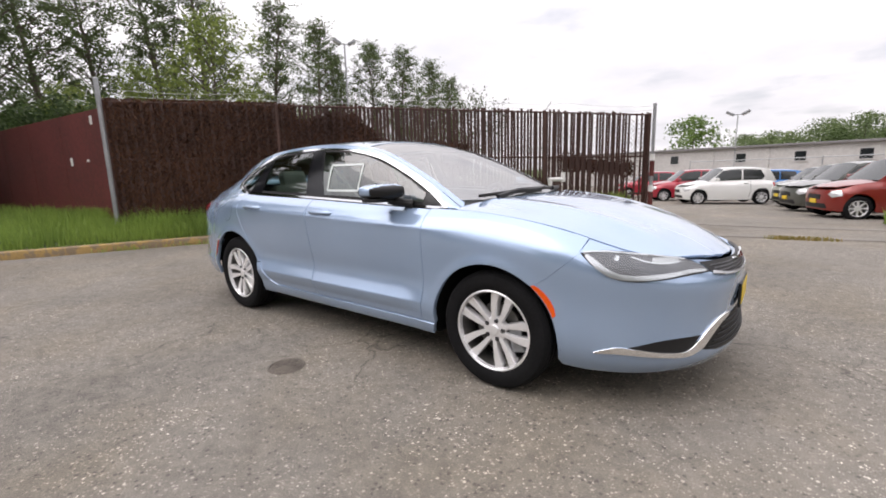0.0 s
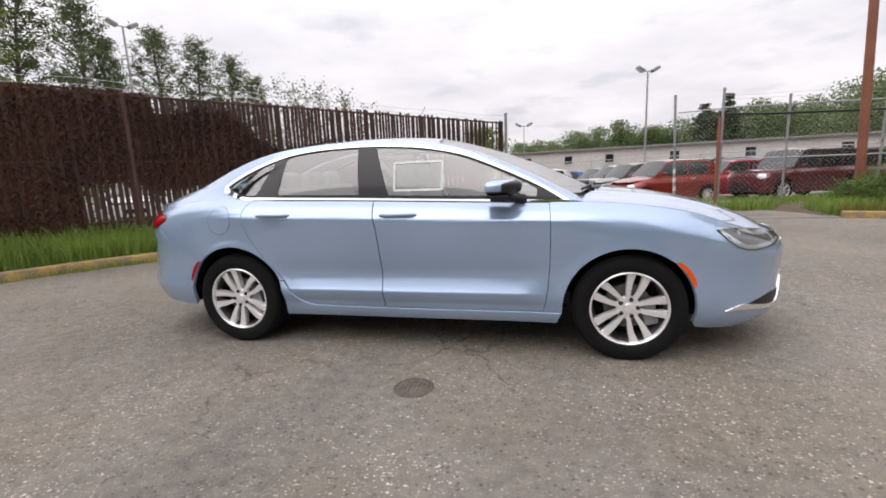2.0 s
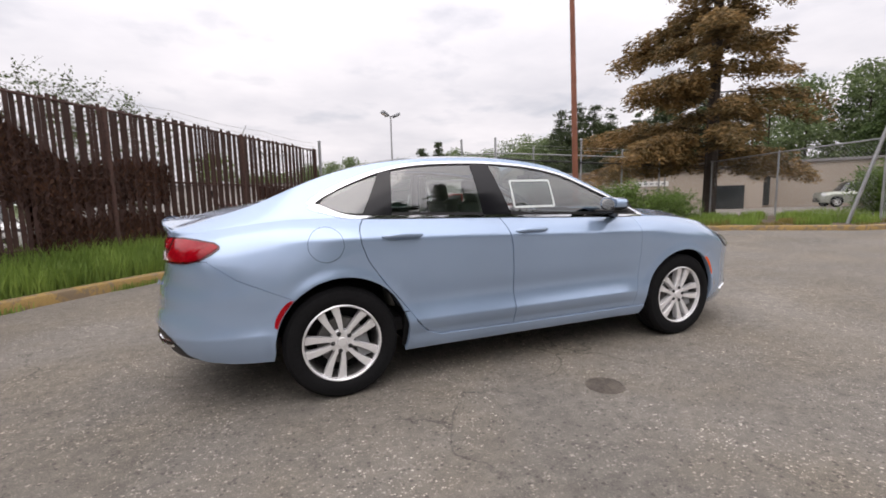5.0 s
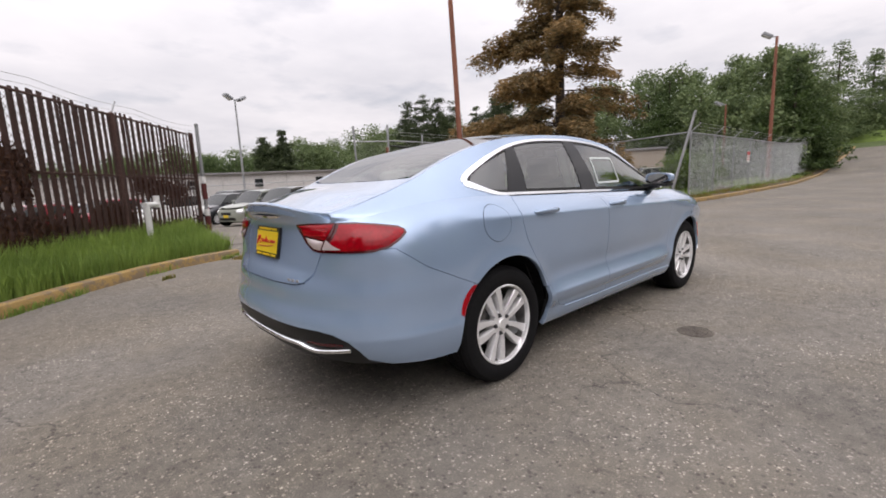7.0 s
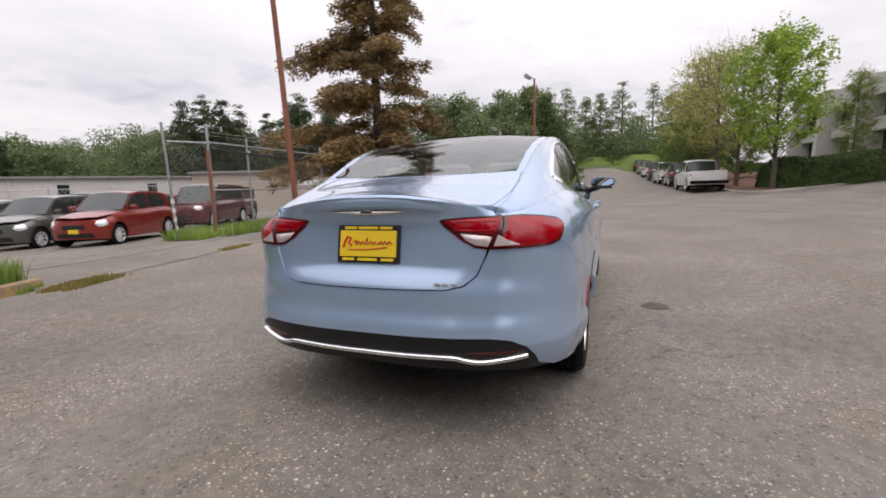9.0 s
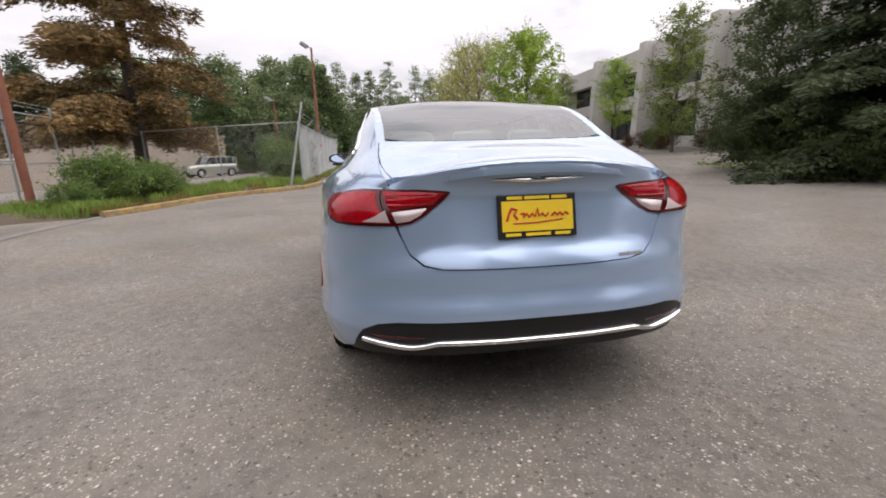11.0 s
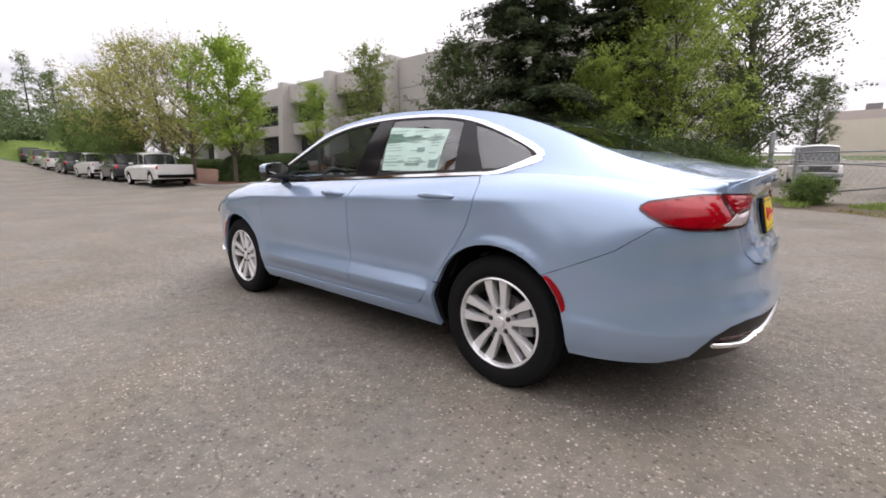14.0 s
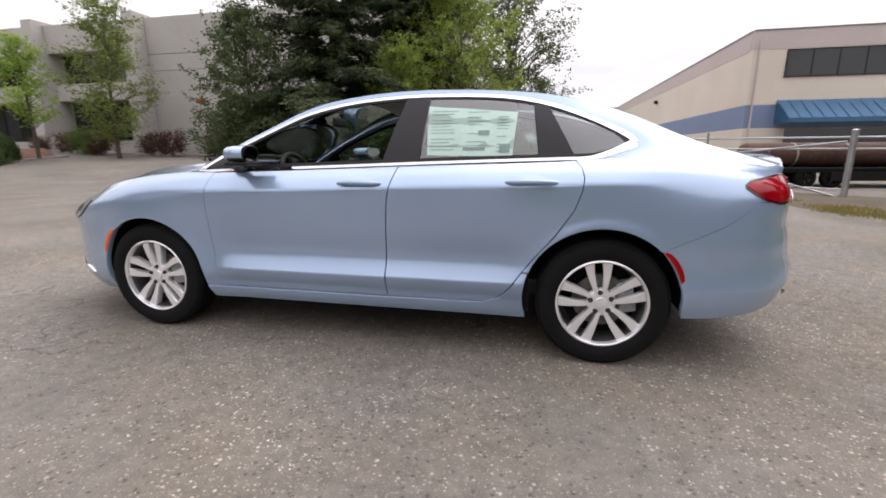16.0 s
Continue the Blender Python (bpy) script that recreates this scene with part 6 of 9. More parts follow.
def wheel(parent, x, y, z, face, r=0.338, rim_r=0.230, width=0.225, spokes=10, alloy=None, sides=64, pairs=True, turn=90):
    """A tyre and an alloy rim; face: +1 looks to +y, -1 to -y."""
    w = part("wheel", bmesh.new(), None, parent)
    w.matrix_basis = pose(x, y, z, -90 * face, 0, 0)          # local z points outwards
    h = width / 2
    bm = bmesh.new()
    prof = [(rim_r - 0.012, -h * 0.8), (rim_r + 0.01, -h * 0.92), (r - 0.05, -h * 1.03), (r - 0.022, -h * 0.97), (r - 0.005, -h * 0.78)]
    for k in range(4):
        a = -h * 0.78 + (k + 0.5) * h * 0.39
        prof += [(r, a - 0.014 + 0.006), (r, a + 0.002 + 0.008), (r - 0.007, a + 0.012 + 0.004), (r - 0.007, a + 0.018 + 0.004)]
    prof += [(r - 0.005, h * 0.80), (r - 0.022, h * 0.97), (r - 0.05, h * 1.03), (r - 0.075, h * 1.03), (rim_r + 0.012, h * 0.95), (rim_r + 0.004, h * 0.90), (rim_r - 0.012, h * 0.86)]
    lathe(bm, prof, None, sides)
    smooth(part("tyre", bm, RUBBER, w), 30)
    bm = bmesh.new()
    lathe(bm, [(rim_r - 0.004, h * 0.80), (rim_r + 0.003, h * 0.93), (rim_r - 0.004, h * 0.96), (rim_r - 0.010, h * 0.92), (rim_r - 0.014, h * 0.72)], None, sides)
    smooth(part("rim", bm, alloy or ALLOY, w), 40)
    bm = bmesh.new()
    lathe(bm, [(rim_r - 0.014, h * 0.72), (rim_r - 0.022, h * 0.4), (rim_r - 0.035, -h * 0.85)], None, sides)
    smooth(part("barrel", bm, DISC, w, "dark inner barrel of the rim"), 40)
    bm = bmesh.new()
    lathe(bm, [(0.001, h * 0.25), (0.14, h * 0.25), (0.142, h * 0.15), (0.142, 0.0)], None, 40)
    part("brake_disc", bm, DISC, w)
    bm = bmesh.new()
    lathe(bm, [(rim_r - 0.03, -h * 0.2), (0.001, -h * 0.2)], None, 32)
    part("hub_back", bm, DARK, w)
    if sides > 40:
        bm = bmesh.new()
        box(bm, 0.085, 0.17, 0.07, at(-0.125 * face, -0.03, h * 0.22, 0, 0, 12), 0.018)
        part("brake_caliper", bm, LAMP_GREY, w, "grey brake caliper")
    # spokes, in pairs
    for k in range(spokes):
        if pairs:
            base = 2 * math.pi * (k // 2) / (spokes / 2) + radians(turn)
            sg = 1 if k % 2 else -1
            a_in, a_out = base + sg * 0.34, base + sg * 0.205
        else:
            a_in = a_out = 2 * math.pi * k / spokes
        bm = bmesh.new()
        rows = []
        for f in (0.0, 0.3, 0.65, 1.0):
            rad = 0.045 + (rim_r - 0.056) * f
            a = a_in + (a_out - a_in) * f
            hw = 0.0115 + 0.015 * f ** 1.5 if pairs else 0.0135 + 0.0075 * f
            zt = h * (0.70 + 0.20 * f - 0.12 * f * f)
            c, t = Vector((math.cos(a), math.sin(a), 0)), Vector((-math.sin(a), math.cos(a), 0))
            rows.append([bm.verts.new(c * rad + t * o + Vector((0, 0, zz))) for o, zz in ((-hw * 0.9, zt - 0.048), (-hw, zt - 0.004), (-hw * 0.86, zt), (hw * 0.86, zt), (hw, zt - 0.004), (hw * 0.9, zt - 0.048))])
        for p, q in zip(rows, rows[1:]):
            for j in range(5):
                bm.faces.new((p[j], p[j + 1], q[j + 1], q[j]))
        bmesh.ops.recalc_face_normals(bm, faces=bm.faces)
        smooth(part("spoke", bm, alloy or ALLOY, w), 35)
    bm = bmesh.new()
    lathe(bm, [(0.075, h * 0.4), (0.072, h * 0.66), (0.064, h * 0.70), (0.03, h * 0.71), (0.03, h * 0.76), (0.027, h * 0.79), (0.001, h * 0.80)], None, 32)
    smooth(part("hub", bm, alloy or ALLOY, w), 30)
    for k in range(5 if sides > 40 else 0):
        a = 2 * math.pi * k / 5 + radians(turn)
        bm = bmesh.new()
        lathe(bm, [(0.0145, h * 0.6), (0.0145, h * 0.715), (0.0095, h * 0.715), (0.0095, h * 0.78), (0.007, h * 0.82), (0.001, h * 0.82)], at(0.055 * math.cos(a), 0.055 * math.sin(a), 0), 8)
        part("lug_nut", bm, LUG, w, "dark lug nut")
    return w


def arc(cx, cz, r, a0, a1, n=28, squash=1.0):
    return [(cx + r * math.cos(radians(a0 + (a1 - a0) * k / n)), cz + r * squash * math.sin(radians(a0 + (a1 - a0) * k / n))) for k in range(n + 1)]


# ---- parked vehicles ----
CAR_GLASS = mat("dark_car_glass", (0.03, 0.035, 0.035), 0.06, var=0.05, grain=5, stain=1, bump=0, spec=0.7)
HEAD_LENS = mat("headlamp_lens", (0.72, 0.73, 0.74), 0.12, 0.4, var=0.05, grain=40, stain=6, bump=0, coat=1.0)
TAIL_LENS = mat("tail_lamp_lens", (0.42, 0.01, 0.012), 0.15, 0, var=0.05, grain=40, stain=6, bump=0, coat=1.0)
CARD_YELLOW = mat("yellow_card", (0.75, 0.52, 0.03), 0.5, var=0.05, grain=40, stain=6, bump=0)


def vehicle(name, label, category, paint, x, y, rz, xf, xr, W, belt_pts, edge_pts, mid_pts, glass, axles, r, screen, back, wheel_w=0.19, house_w=0.74, clear=0.2, group="", card=False, dz=0.0, two_tone=None, spokes=8):
    """A parked vehicle: body sides, bonnet, cabin, glass, lamps and wheels from a few curves."""
    o = thing(name, label, category, x, y, rise(x, y) + dz, rz, group)
    bz, ez, mz = Curve(*belt_pts), Curve(*edge_pts), Curve(*mid_pts)
    c_f, c_r, run = xf - 0.55, xr + 0.5, 1.1

    def width(z, xx):
        t = (z - clear) / (bz(xx) - clear)
        return W * (0.93 + 0.07 * math.sin(math.pi * min(1, 0.15 + 0.75 * t))) - 0.10 * W * ease((t - 0.8) / 0.25)

    def low(s, z):
        if s > c_f or s < c_r:
            a = ((s - c_f) if s > c_f else (c_r - s)) / run * math.pi / 2
            si, co = math.sin(a), math.cos(a)
            q = (abs(si) ** 2.8 + abs(co) ** 2.8) ** (-1 / 2.8)
            bump = 1 - 0.10 * ((z - 0.55) / 0.45) ** 2
            xx = c_f + (xf - c_f) * si * q * bump if s > c_f else c_r + (xr - c_r) * si * q * bump
            return (xx, width(z, xx) * co * q, z)
        return (s, width(z, s), z)

    def side(xx, z):
        b, e = bz(xx), ez(xx)
        v = (z - b) / max(0.02, e - b)
        w0 = low(xx if c_r <= xx <= c_f else (c_r - 0.5 if xx < c_r else c_f + 0.3), b)[1]
        return (xx, w0 + (W * house_w - w0) * v + 0.015 * math.sin(math.pi * min(1, max(0, v))), z)

    def top(xx, yy):
        t = min(1.1, abs(yy) / (W * house_w))
        return (xx, yy, mz(xx) - (mz(xx) - ez(xx)) * t ** 2.2)

    def hood(xx, yy):
        t = min(1.05, abs(yy) / (W * 0.9))
        return (xx, yy, bz(xx) + 0.06 * (1 - t ** 2))
    both = ((low, side), (mirrored(low), mirrored(side)))
    arches = []
    for ax in axles[::-1]:
        arches += arc(ax, r + 0.01, r + 0.055, -12, 192, 14)
    outline = [(c_r - run, clear + 0.05), (c_r - run, bz(xr + 0.1))] + [(s, bz(min(max(s, xr + 0.1), xf - 0.1))) for s in np.linspace(c_r - run, c_f + run, 26)] + [(c_f + run, clear + 0.05)]
    fa = [p for p in arc(axles[1], r + 0.01, r + 0.055, -12, 192, 14)]
    ra = [p for p in arc(axles[0], r + 0.01, r + 0.055, -12, 192, 14)]
    outline += [(axles[1] + r + 0.1, clear + 0.02)] + fa + [(axles[1] - r - 0.09, clear), (axles[0] + r + 0.09, clear)] + ra + [(axles[0] - r - 0.1, clear + 0.02)]
    for lo, si in both:
        part_me("body_side", sheet("body_side", outline, lo, step=0.11, rim=0.03), paint, o)
        x0, x1 = glass[0][0], glass[-1][0]
        cab = [(xx, ez(xx)) for xx in np.linspace(back[0], screen[0], 18)] + [(screen[1], bz(screen[1]) + 0.01)] + [(xx, bz(xx) - 0.01) for xx in np.linspace(screen[1] - 0.05, back[1] + 0.05, 14)] + [(back[1], bz(back[1]) + 0.01)]
        part_me("cabin_side", sheet("cabin_side", cab, si, step=0.12, rim=0.01), paint, o)
        for k, (ga, gb) in enumerate(zip(glass, glass[1:])):
            a0, a1, b0, b1 = ga[0] + 0.03, ga[1] + 0.03, gb[0] - 0.03, gb[1] - 0.03
            g = [(a0, bz(a0) + 0.03), (b0, bz(b0) + 0.03), (b1, max(bz(b1) + 0.05, ez(b1) - 0.055)), ((a1 + b1) / 2, ez((a1 + b1) / 2) - 0.055), (a1, max(bz(a1) + 0.05, ez(a1) - 0.055))]
            part_me("side_window", sheet("side_window", g, si, step=0.2, off=0.004, rim=0.003), CAR_GLASS, o)
        hl = [(c_f + run * 0.34, bz(xf - 0.3) - 0.20), (c_f + run * 0.36, bz(xf - 0.3) - 0.07), (c_f + run * 0.52, bz(xf - 0.2) - 0.06), (c_f + run * 0.60, bz(xf - 0.2) - 0.14), (c_f + run * 0.52, bz(xf - 0.2) - 0.22)]
        part_me("headlamp", sheet("headlamp", hl, lo, step=0.08, off=0.006, rim=0.01), HEAD_LENS, o)
        tl = [(c_r - run * 0.30, bz(xr + 0.2) - 0.26), (c_r - run * 0.30, bz(xr + 0.2) - 0.06), (c_r - run * 0.52, bz(xr + 0.2) - 0.06), (c_r - run * 0.52, bz(xr + 0.2) - 0.26)]
        part_me("tail_lamp", sheet("tail_lamp", tl, lo, step=0.08, off=0.006, rim=0.01), TAIL_LENS, o)
        sg = 1 if lo is low else -1
        part("wing_mirror", box(bmesh.new(), 0.13, 0.17, 0.12, at(screen[1] - 0.28, sg * (W + 0.05), bz(screen[1] - 0.3) + 0.10), 0.035), paint, o)
        hx = (glass[0][0] + glass[-1][0]) / 2 - 0.25
        part("door_handle", box(bmesh.new(), 0.18, 0.03, 0.03, at(hx, sg * (width(bz(hx) - 0.1, hx) + 0.012), bz(hx) - 0.10), 0.01), CHROME, o)
        dl = band([(hx - 0.15, bz(hx) - 0.02), (hx - 0.17, 0.6), (hx - 0.12, clear + 0.1)], 0.012, 3)
        part_me("door_gap", sheet("door_gap", dl, lo, step=0.2, off=0.002, rim=0), DARK, o)
    rp = [(xx, W * house_w) for xx in np.linspace(back[0], screen[0], 8)] + [(xx, -W * house_w) for xx in np.linspace(screen[0], back[0], 8)]
    part_me("roof", sheet("roof", rp, top, step=0.14, rim=0.01), two_tone or paint, o)
    wsx = [(screen[0] - 0.0, W * house_w), (screen[1], W * 0.86), (screen[1] + 0.06, 0), (screen[1], -W * 0.86), (screen[0], -W * house_w)]

    def quad_surf(p_top, p_bot, z_bot):
        def f(u, v):
            t = (u - p_top) / (p_bot - p_top)
            zt = mz(p_top) - (mz(p_top) - ez(p_top)) * (abs(v) / (W * house_w)) ** 2
            return (u - 0.10 * math.copysign(1, p_bot - p_top) * (v / W) ** 2 * t, v, zt + (z_bot - zt) * t)
        return f
    part_me("windscreen", sheet("windscreen", [(screen[0], W * house_w - 0.03), (screen[1], W * 0.80), (screen[1], -W * 0.80), (screen[0], -W * house_w + 0.03)], quad_surf(screen[0], screen[1], bz(screen[1]) + 0.05), step=0.15, off=0.0, rim=0.01), CAR_GLASS, o)
    part_me("rear_window", sheet("rear_window", [(back[0], W * house_w - 0.03), (back[1], W * 0.76), (back[1], -W * 0.76), (back[0], -W * house_w + 0.03)], quad_surf(back[0], back[1], bz(back[1]) + 0.04), step=0.15, off=0.0, rim=0.01), CAR_GLASS if back[1] - back[0] > -0.9 else paint, o)
    if screen[1] < xf - 0.25:
        hp = [(screen[1] - 0.02, W * 0.86), (c_f, W * 0.86), (xf - 0.22, W * 0.62), (xf - 0.08, 0), (xf - 0.22, -W * 0.62), (c_f, -W * 0.86), (screen[1] - 0.02, -W * 0.86)]
        part_me("bonnet", sheet("bonnet", hp, hood, step=0.12, rim=0.02), paint, o)
    gm = [(c_f + run * 0.78, 0.50), (c_f + run * 0.78, 0.62), (c_f + run * 1.22, 0.62), (c_f + run * 1.22, 0.50)]
    part_me("grille", sheet("grille", gm, low, step=0.08, off=0.006, rim=0.01), BLACK, o)
    gm = [(c_f + run * 0.62, clear + 0.08), (c_f + run * 0.66, clear + 0.2), (c_f + run * 1.34, clear + 0.2), (c_f + run * 1.38, clear + 0.08)]
    part_me("lower_intake", sheet("lower_intake", gm, low, step=0.08, off=0.006, rim=0.01), BLACK, o)
    if card:
        part("dealer_card", box(bmesh.new(), 0.02, 0.27, 0.11, at(xf + 0.005, 0, 0.45), 0.004), CARD_YELLOW, o, "yellow dealer card")
    part("underbody", box(bmesh.new(), xf - xr - 0.5, W * 1.6, 0.25, at((xf + xr) / 2, 0, clear + 0.16), 0.05), DARK, o)
    for ax in axles:
        part("wheel_housing", box(bmesh.new(), 2 * r + 0.10, W * 1.7, r + 0.1, at(ax, 0, r + 0.08), 0.05), DARK, o)
        for sg in (1, -1):
            wheel(o, ax, sg * (W - wheel_w / 2 - 0.005), r, sg, r, r * 0.66, wheel_w, spokes, ALLOY, 24, False)
    return o


def city_car(paint, words, x, y, rz, card=True):
    return vehicle("city_car", words, "car", paint, x, y, rz, 1.72, -1.80, 0.81, ((-1.8, 0.90), (-1.2, 0.96), (0, 0.93), (0.75, 0.92), (1.2, 0.86), (1.75, 0.70)),
                   ((-1.7, 1.30), (-1.2, 1.41), (-0.5, 1.45), (0.2, 1.41), (0.75, 1.20)), ((-1.7, 1.36), (-1.2, 1.46), (-0.4, 1.50), (0.2, 1.46), (0.75, 1.25)),
                   ((-1.35, -1.15), (-0.45, -0.45), (0.72, 0.30)), (-1.15, 1.15), 0.295, (0.22, 0.80), (-1.45, -1.72), card=card, group="row of small hatchbacks")


C_RED = mat_paint("dark_orange_red_paint", (0.24, 0.018, 0.011), 0.3)
C_CRIMSON = mat_paint("crimson_paint", (0.36, 0.012, 0.03), 0.2)
C_GREY = mat_paint("grey_green_paint", (0.10, 0.105, 0.09), 0.5)
C_SILVER = mat_paint("pale_silver_green_paint", (0.34, 0.36, 0.31), 0.4)
C_BLACK = mat_paint("black_blue_paint", (0.012, 0.014, 0.02), 0.2)
C_BLUE = mat_paint("bright_blue_paint", (0.03, 0.20, 0.55), 0.1)
C_WHITE = mat_paint("white_car_paint", (0.74, 0.74, 0.72), 0.0)
C_BURG = mat_paint("burgundy_paint", (0.11, 0.012, 0.018), 0.3)
C_DKGREY = mat_paint("dark_grey_paint", (0.05, 0.055, 0.06), 0.4)

city_car(C_WHITE, "small white three-door hatchback parked in the lot", 0.46, 18.84, 207, False)
city_car(C_RED, "small dark red hatchback with a yellow dealer card", 4.75, 12.75, 203)
city_car(C_GREY, "small dark grey-green hatchback with a yellow dealer card", 4.15, 15.15, 203)
city_car(C_SILVER, "small pale silver-green hatchback with a yellow dealer card", 3.9, 17.7, 203)
city_car(C_BLACK, "small black hatchback in the lot row", 3.6, 21.6, 205, False)
city_car(C_BLUE, "small bright blue hatchback behind the row", 1.6, 25.2, 205, False)
city_car(C_CRIMSON, "small crimson hatchback behind the white one", -1.3, 21.4, 205, False)
city_car(C_CRIMSON, "small red hatchback far back in the lot", -3.8, 24.6, 205, False)
city_car(C_CRIMSON, "small crimson hatchback behind the gate", 7.9, 16.2, 200)
for x, y in ((-11.3, 7.6), (-9.7, 9.0), (-8.3, 10.3)):
    city_car(C_WHITE, "small white hatchback parked behind the slatted fence", x, y, 311, False)
city_car(C_WHITE, "small white hatchback in the back row of the lot", -2.0, 27.5, 205, False)


def offroad(paint, words, x, y, rz, name="off_roader"):
    return vehicle(name, words, "car", paint, x, y, rz, 2.2, -2.2, 0.90, ((-2.2, 1.06), (0.0, 1.08), (0.9, 1.06), (2.2, 0.98)), ((-2.1, 1.62), (-1.5, 1.68), (0, 1.70), (0.45, 1.66), (0.95, 1.3)),
                   ((-2.1, 1.66), (-1.5, 1.73), (0, 1.75), (0.45, 1.71), (0.95, 1.35)), ((-2.0, -1.95), (-1.05, -1.05), (-0.15, -0.15), (0.90, 0.50)), (-1.35, 1.32), 0.36, (0.45, 0.95), (-2.02, -2.16), house_w=0.80, clear=0.28)


offroad(C_BURG, "burgundy boxy off-roader behind the chain-link fence", 9.6, 14.7, 202)
offroad(C_DKGREY, "dark grey estate car in the back row of the lot", 8.6, 20.4, 202, "estate_car")
offroad(C_BURG, "dark red off-roader in the back row of the lot", 12.6, 17.0, 202)
offroad(C_DKGREY, "black estate car in the far row of the lot", 5.2, 25.6, 202, "estate_car")
offroad(C_BLACK, "black off-roader parked along the kerb", 33.0, -5.75, 0)


def pickup(x, y, rz, words):
    o = vehicle("pickup_truck", words, "pickup", C_WHITE, x, y, rz, 2.75, -2.75, 0.96, ((-2.75, 1.12), (0.0, 1.12), (1.1, 1.10), (2.75, 1.02)), ((-0.72, 1.62), (0, 1.76), (0.55, 1.74), (1.15, 1.3)),
                ((-0.72, 1.68), (0, 1.82), (0.55, 1.80), (1.15, 1.36)), ((-0.62, -0.5), (0.25, 0.25), (1.1, 0.62)), (-1.65, 1.75), 0.38, (0.58, 1.15), (-0.50, -0.70), house_w=0.80, clear=0.32)
    part("bed_floor", box(bmesh.new(), 1.85, 1.6, 0.06, at(-1.72, 0, 0.80)), DARK, o)
    part("tailgate", box(bmesh.new(), 0.08, 1.72, 0.52, at(-2.70, 0, 0.86), 0.02), C_WHITE, o)
    part("rear_bumper", box(bmesh.new(), 0.16, 1.86, 0.18, at(-2.80, 0, 0.50), 0.04), DARK, o)
    return o


pickup(26.7, -5.95, 2, "white pickup truck parked by the mulch bed")
pickup(38.6, -5.6, 2, "second white pickup truck further along the kerb")
for k, (c, w) in enumerate(((C_DKGREY, "dark grey"), (C_WHITE, "white"), (C_SILVER, "silver"), (C_DKGREY, "dark grey"))):
    offroad(c, w + " car parked far along the road", 45.5 + 6.2 * k, -5.3 + 0.2 * k, 0, "estate_car")
offroad(C_SILVER, "silver car in the yard behind the roadside fence", 36.5, 14.5, 140, "estate_car")


def van(x, y, rz, words):
    return vehicle("cargo_van", words, "van", C_WHITE, x, y, rz, 2.85, -2.75, 0.98, ((-2.75, 1.12), (0, 1.12), (1.7, 1.12), (2.85, 1.02)), ((-2.7, 1.85), (-2, 1.93), (1.0, 1.93), (1.35, 1.88), (1.95, 1.35)),
                   ((-2.7, 1.92), (-2, 2.02), (1.0, 2.02), (1.35, 1.96), (1.95, 1.42)), ((-2.4, -2.35), (-1.3, -1.3), (-0.1, -0.1), (0.75, 0.75), (1.85, 1.35)), (-1.75, 1.75), 0.36, (1.38, 1.95), (-2.62, -2.74), house_w=0.86, clear=0.3)


GRILLE_GREY = mat("grille_plastic", (0.05, 0.05, 0.052), 0.5, var=0.1, grain=30, stain=4, bump=0)
for x, y, rz, words in ((-5.45, -18.8, 95, "white cargo van with dark side windows behind the pipe fence"), (-1.95, -23.9, 97, "second white cargo van behind the pipe fence")):
    o = van(x, y, rz, words)
    o.scale = (0.82, 0.82, 0.88)
    part("front_grille", box(bmesh.new(), 0.10, 1.42, 0.30, at(2.80, 0, 0.83), 0.02), GRILLE_GREY, o, "wide dark front grille")
    for z in (0.76, 0.84, 0.92):
        part("grille_bar", box(bmesh.new(), 0.02, 1.40, 0.018, at(2.858, 0, z), 0.004), LAMP_GREY, o)
    for sg in (1, -1):
        part("front_lamp", box(bmesh.new(), 0.04, 0.24, 0.17, at(2.85, sg * 0.56, 0.86), 0.02), HEAD_LENS, o, "square headlamp")
    part("front_bumper", box(bmesh.new(), 0.16, 1.88, 0.17, at(2.84, 0, 0.53), 0.04), LAMP_GREY, o, "dull chrome bumper")

# rusty tank on a low trailer
tr = thing("tank_trailer", "rust-brown tank strapped on a black low trailer", "trailer", -9.7, -12.9, rise(-9.7, -12.9), 8)
bm = bmesh.new()
lathe(bm, [(0.001, -2.6), (0.22, -2.58), (0.33, -2.52), (0.37, -2.42), (0.37, 2.42), (0.33, 2.52), (0.22, 2.58), (0.001, 2.6)], at(0, 0, 0.95, 0, 90, 0), 24)
smooth(part("tank", bm, mat("rusty_tank_steel", (0.115, 0.055, 0.034), 0.8, var=0.25, grain=12, stain=1.5, bump=0.1), tr), 40)
for k in range(3):
    bm = bmesh.new()
    lathe(bm, [(0.371, -0.022), (0.376, -0.022), (0.376, 0.022), (0.371, 0.022)], at(-1.9 + 1.5 * k, 0, 0.95, 0, 90, 0), 24)
    part("strap", bm, mat("webbing_strap", (0.42, 0.36, 0.27), 0.8, var=0.1, grain=60, stain=5, bump=0), tr, "faded webbing strap")
part("deck", box(bmesh.new(), 5.6, 1.9, 0.14, at(0, 0, 0.51), 0.03), DARK, tr)
part("skirt", box(bmesh.new(), 3.4, 0.06, 0.26, at(-1.2, 0.95, 0.34), 0.01), BLACK, tr)
part("drawbar", tube(bmesh.new(), [(2.7, 0.5, 0.50), (3.5, 0.0, 0.46), (2.7, -0.5, 0.50)], 0.035, 8), DARK, tr)
for x in (1.15, 0.4):
    for sg in (1, -1):
        wheel(tr, x, sg * 0.85, 0.30, sg, 0.30, 0.18, 0.2, 6, DARK, 24, False)
tarp = thing("tarpaulin", "crumpled blue and white tarpaulin beside the van", "tarpaulin", -7.7, -16.7, rise(-7.7, -16.7))
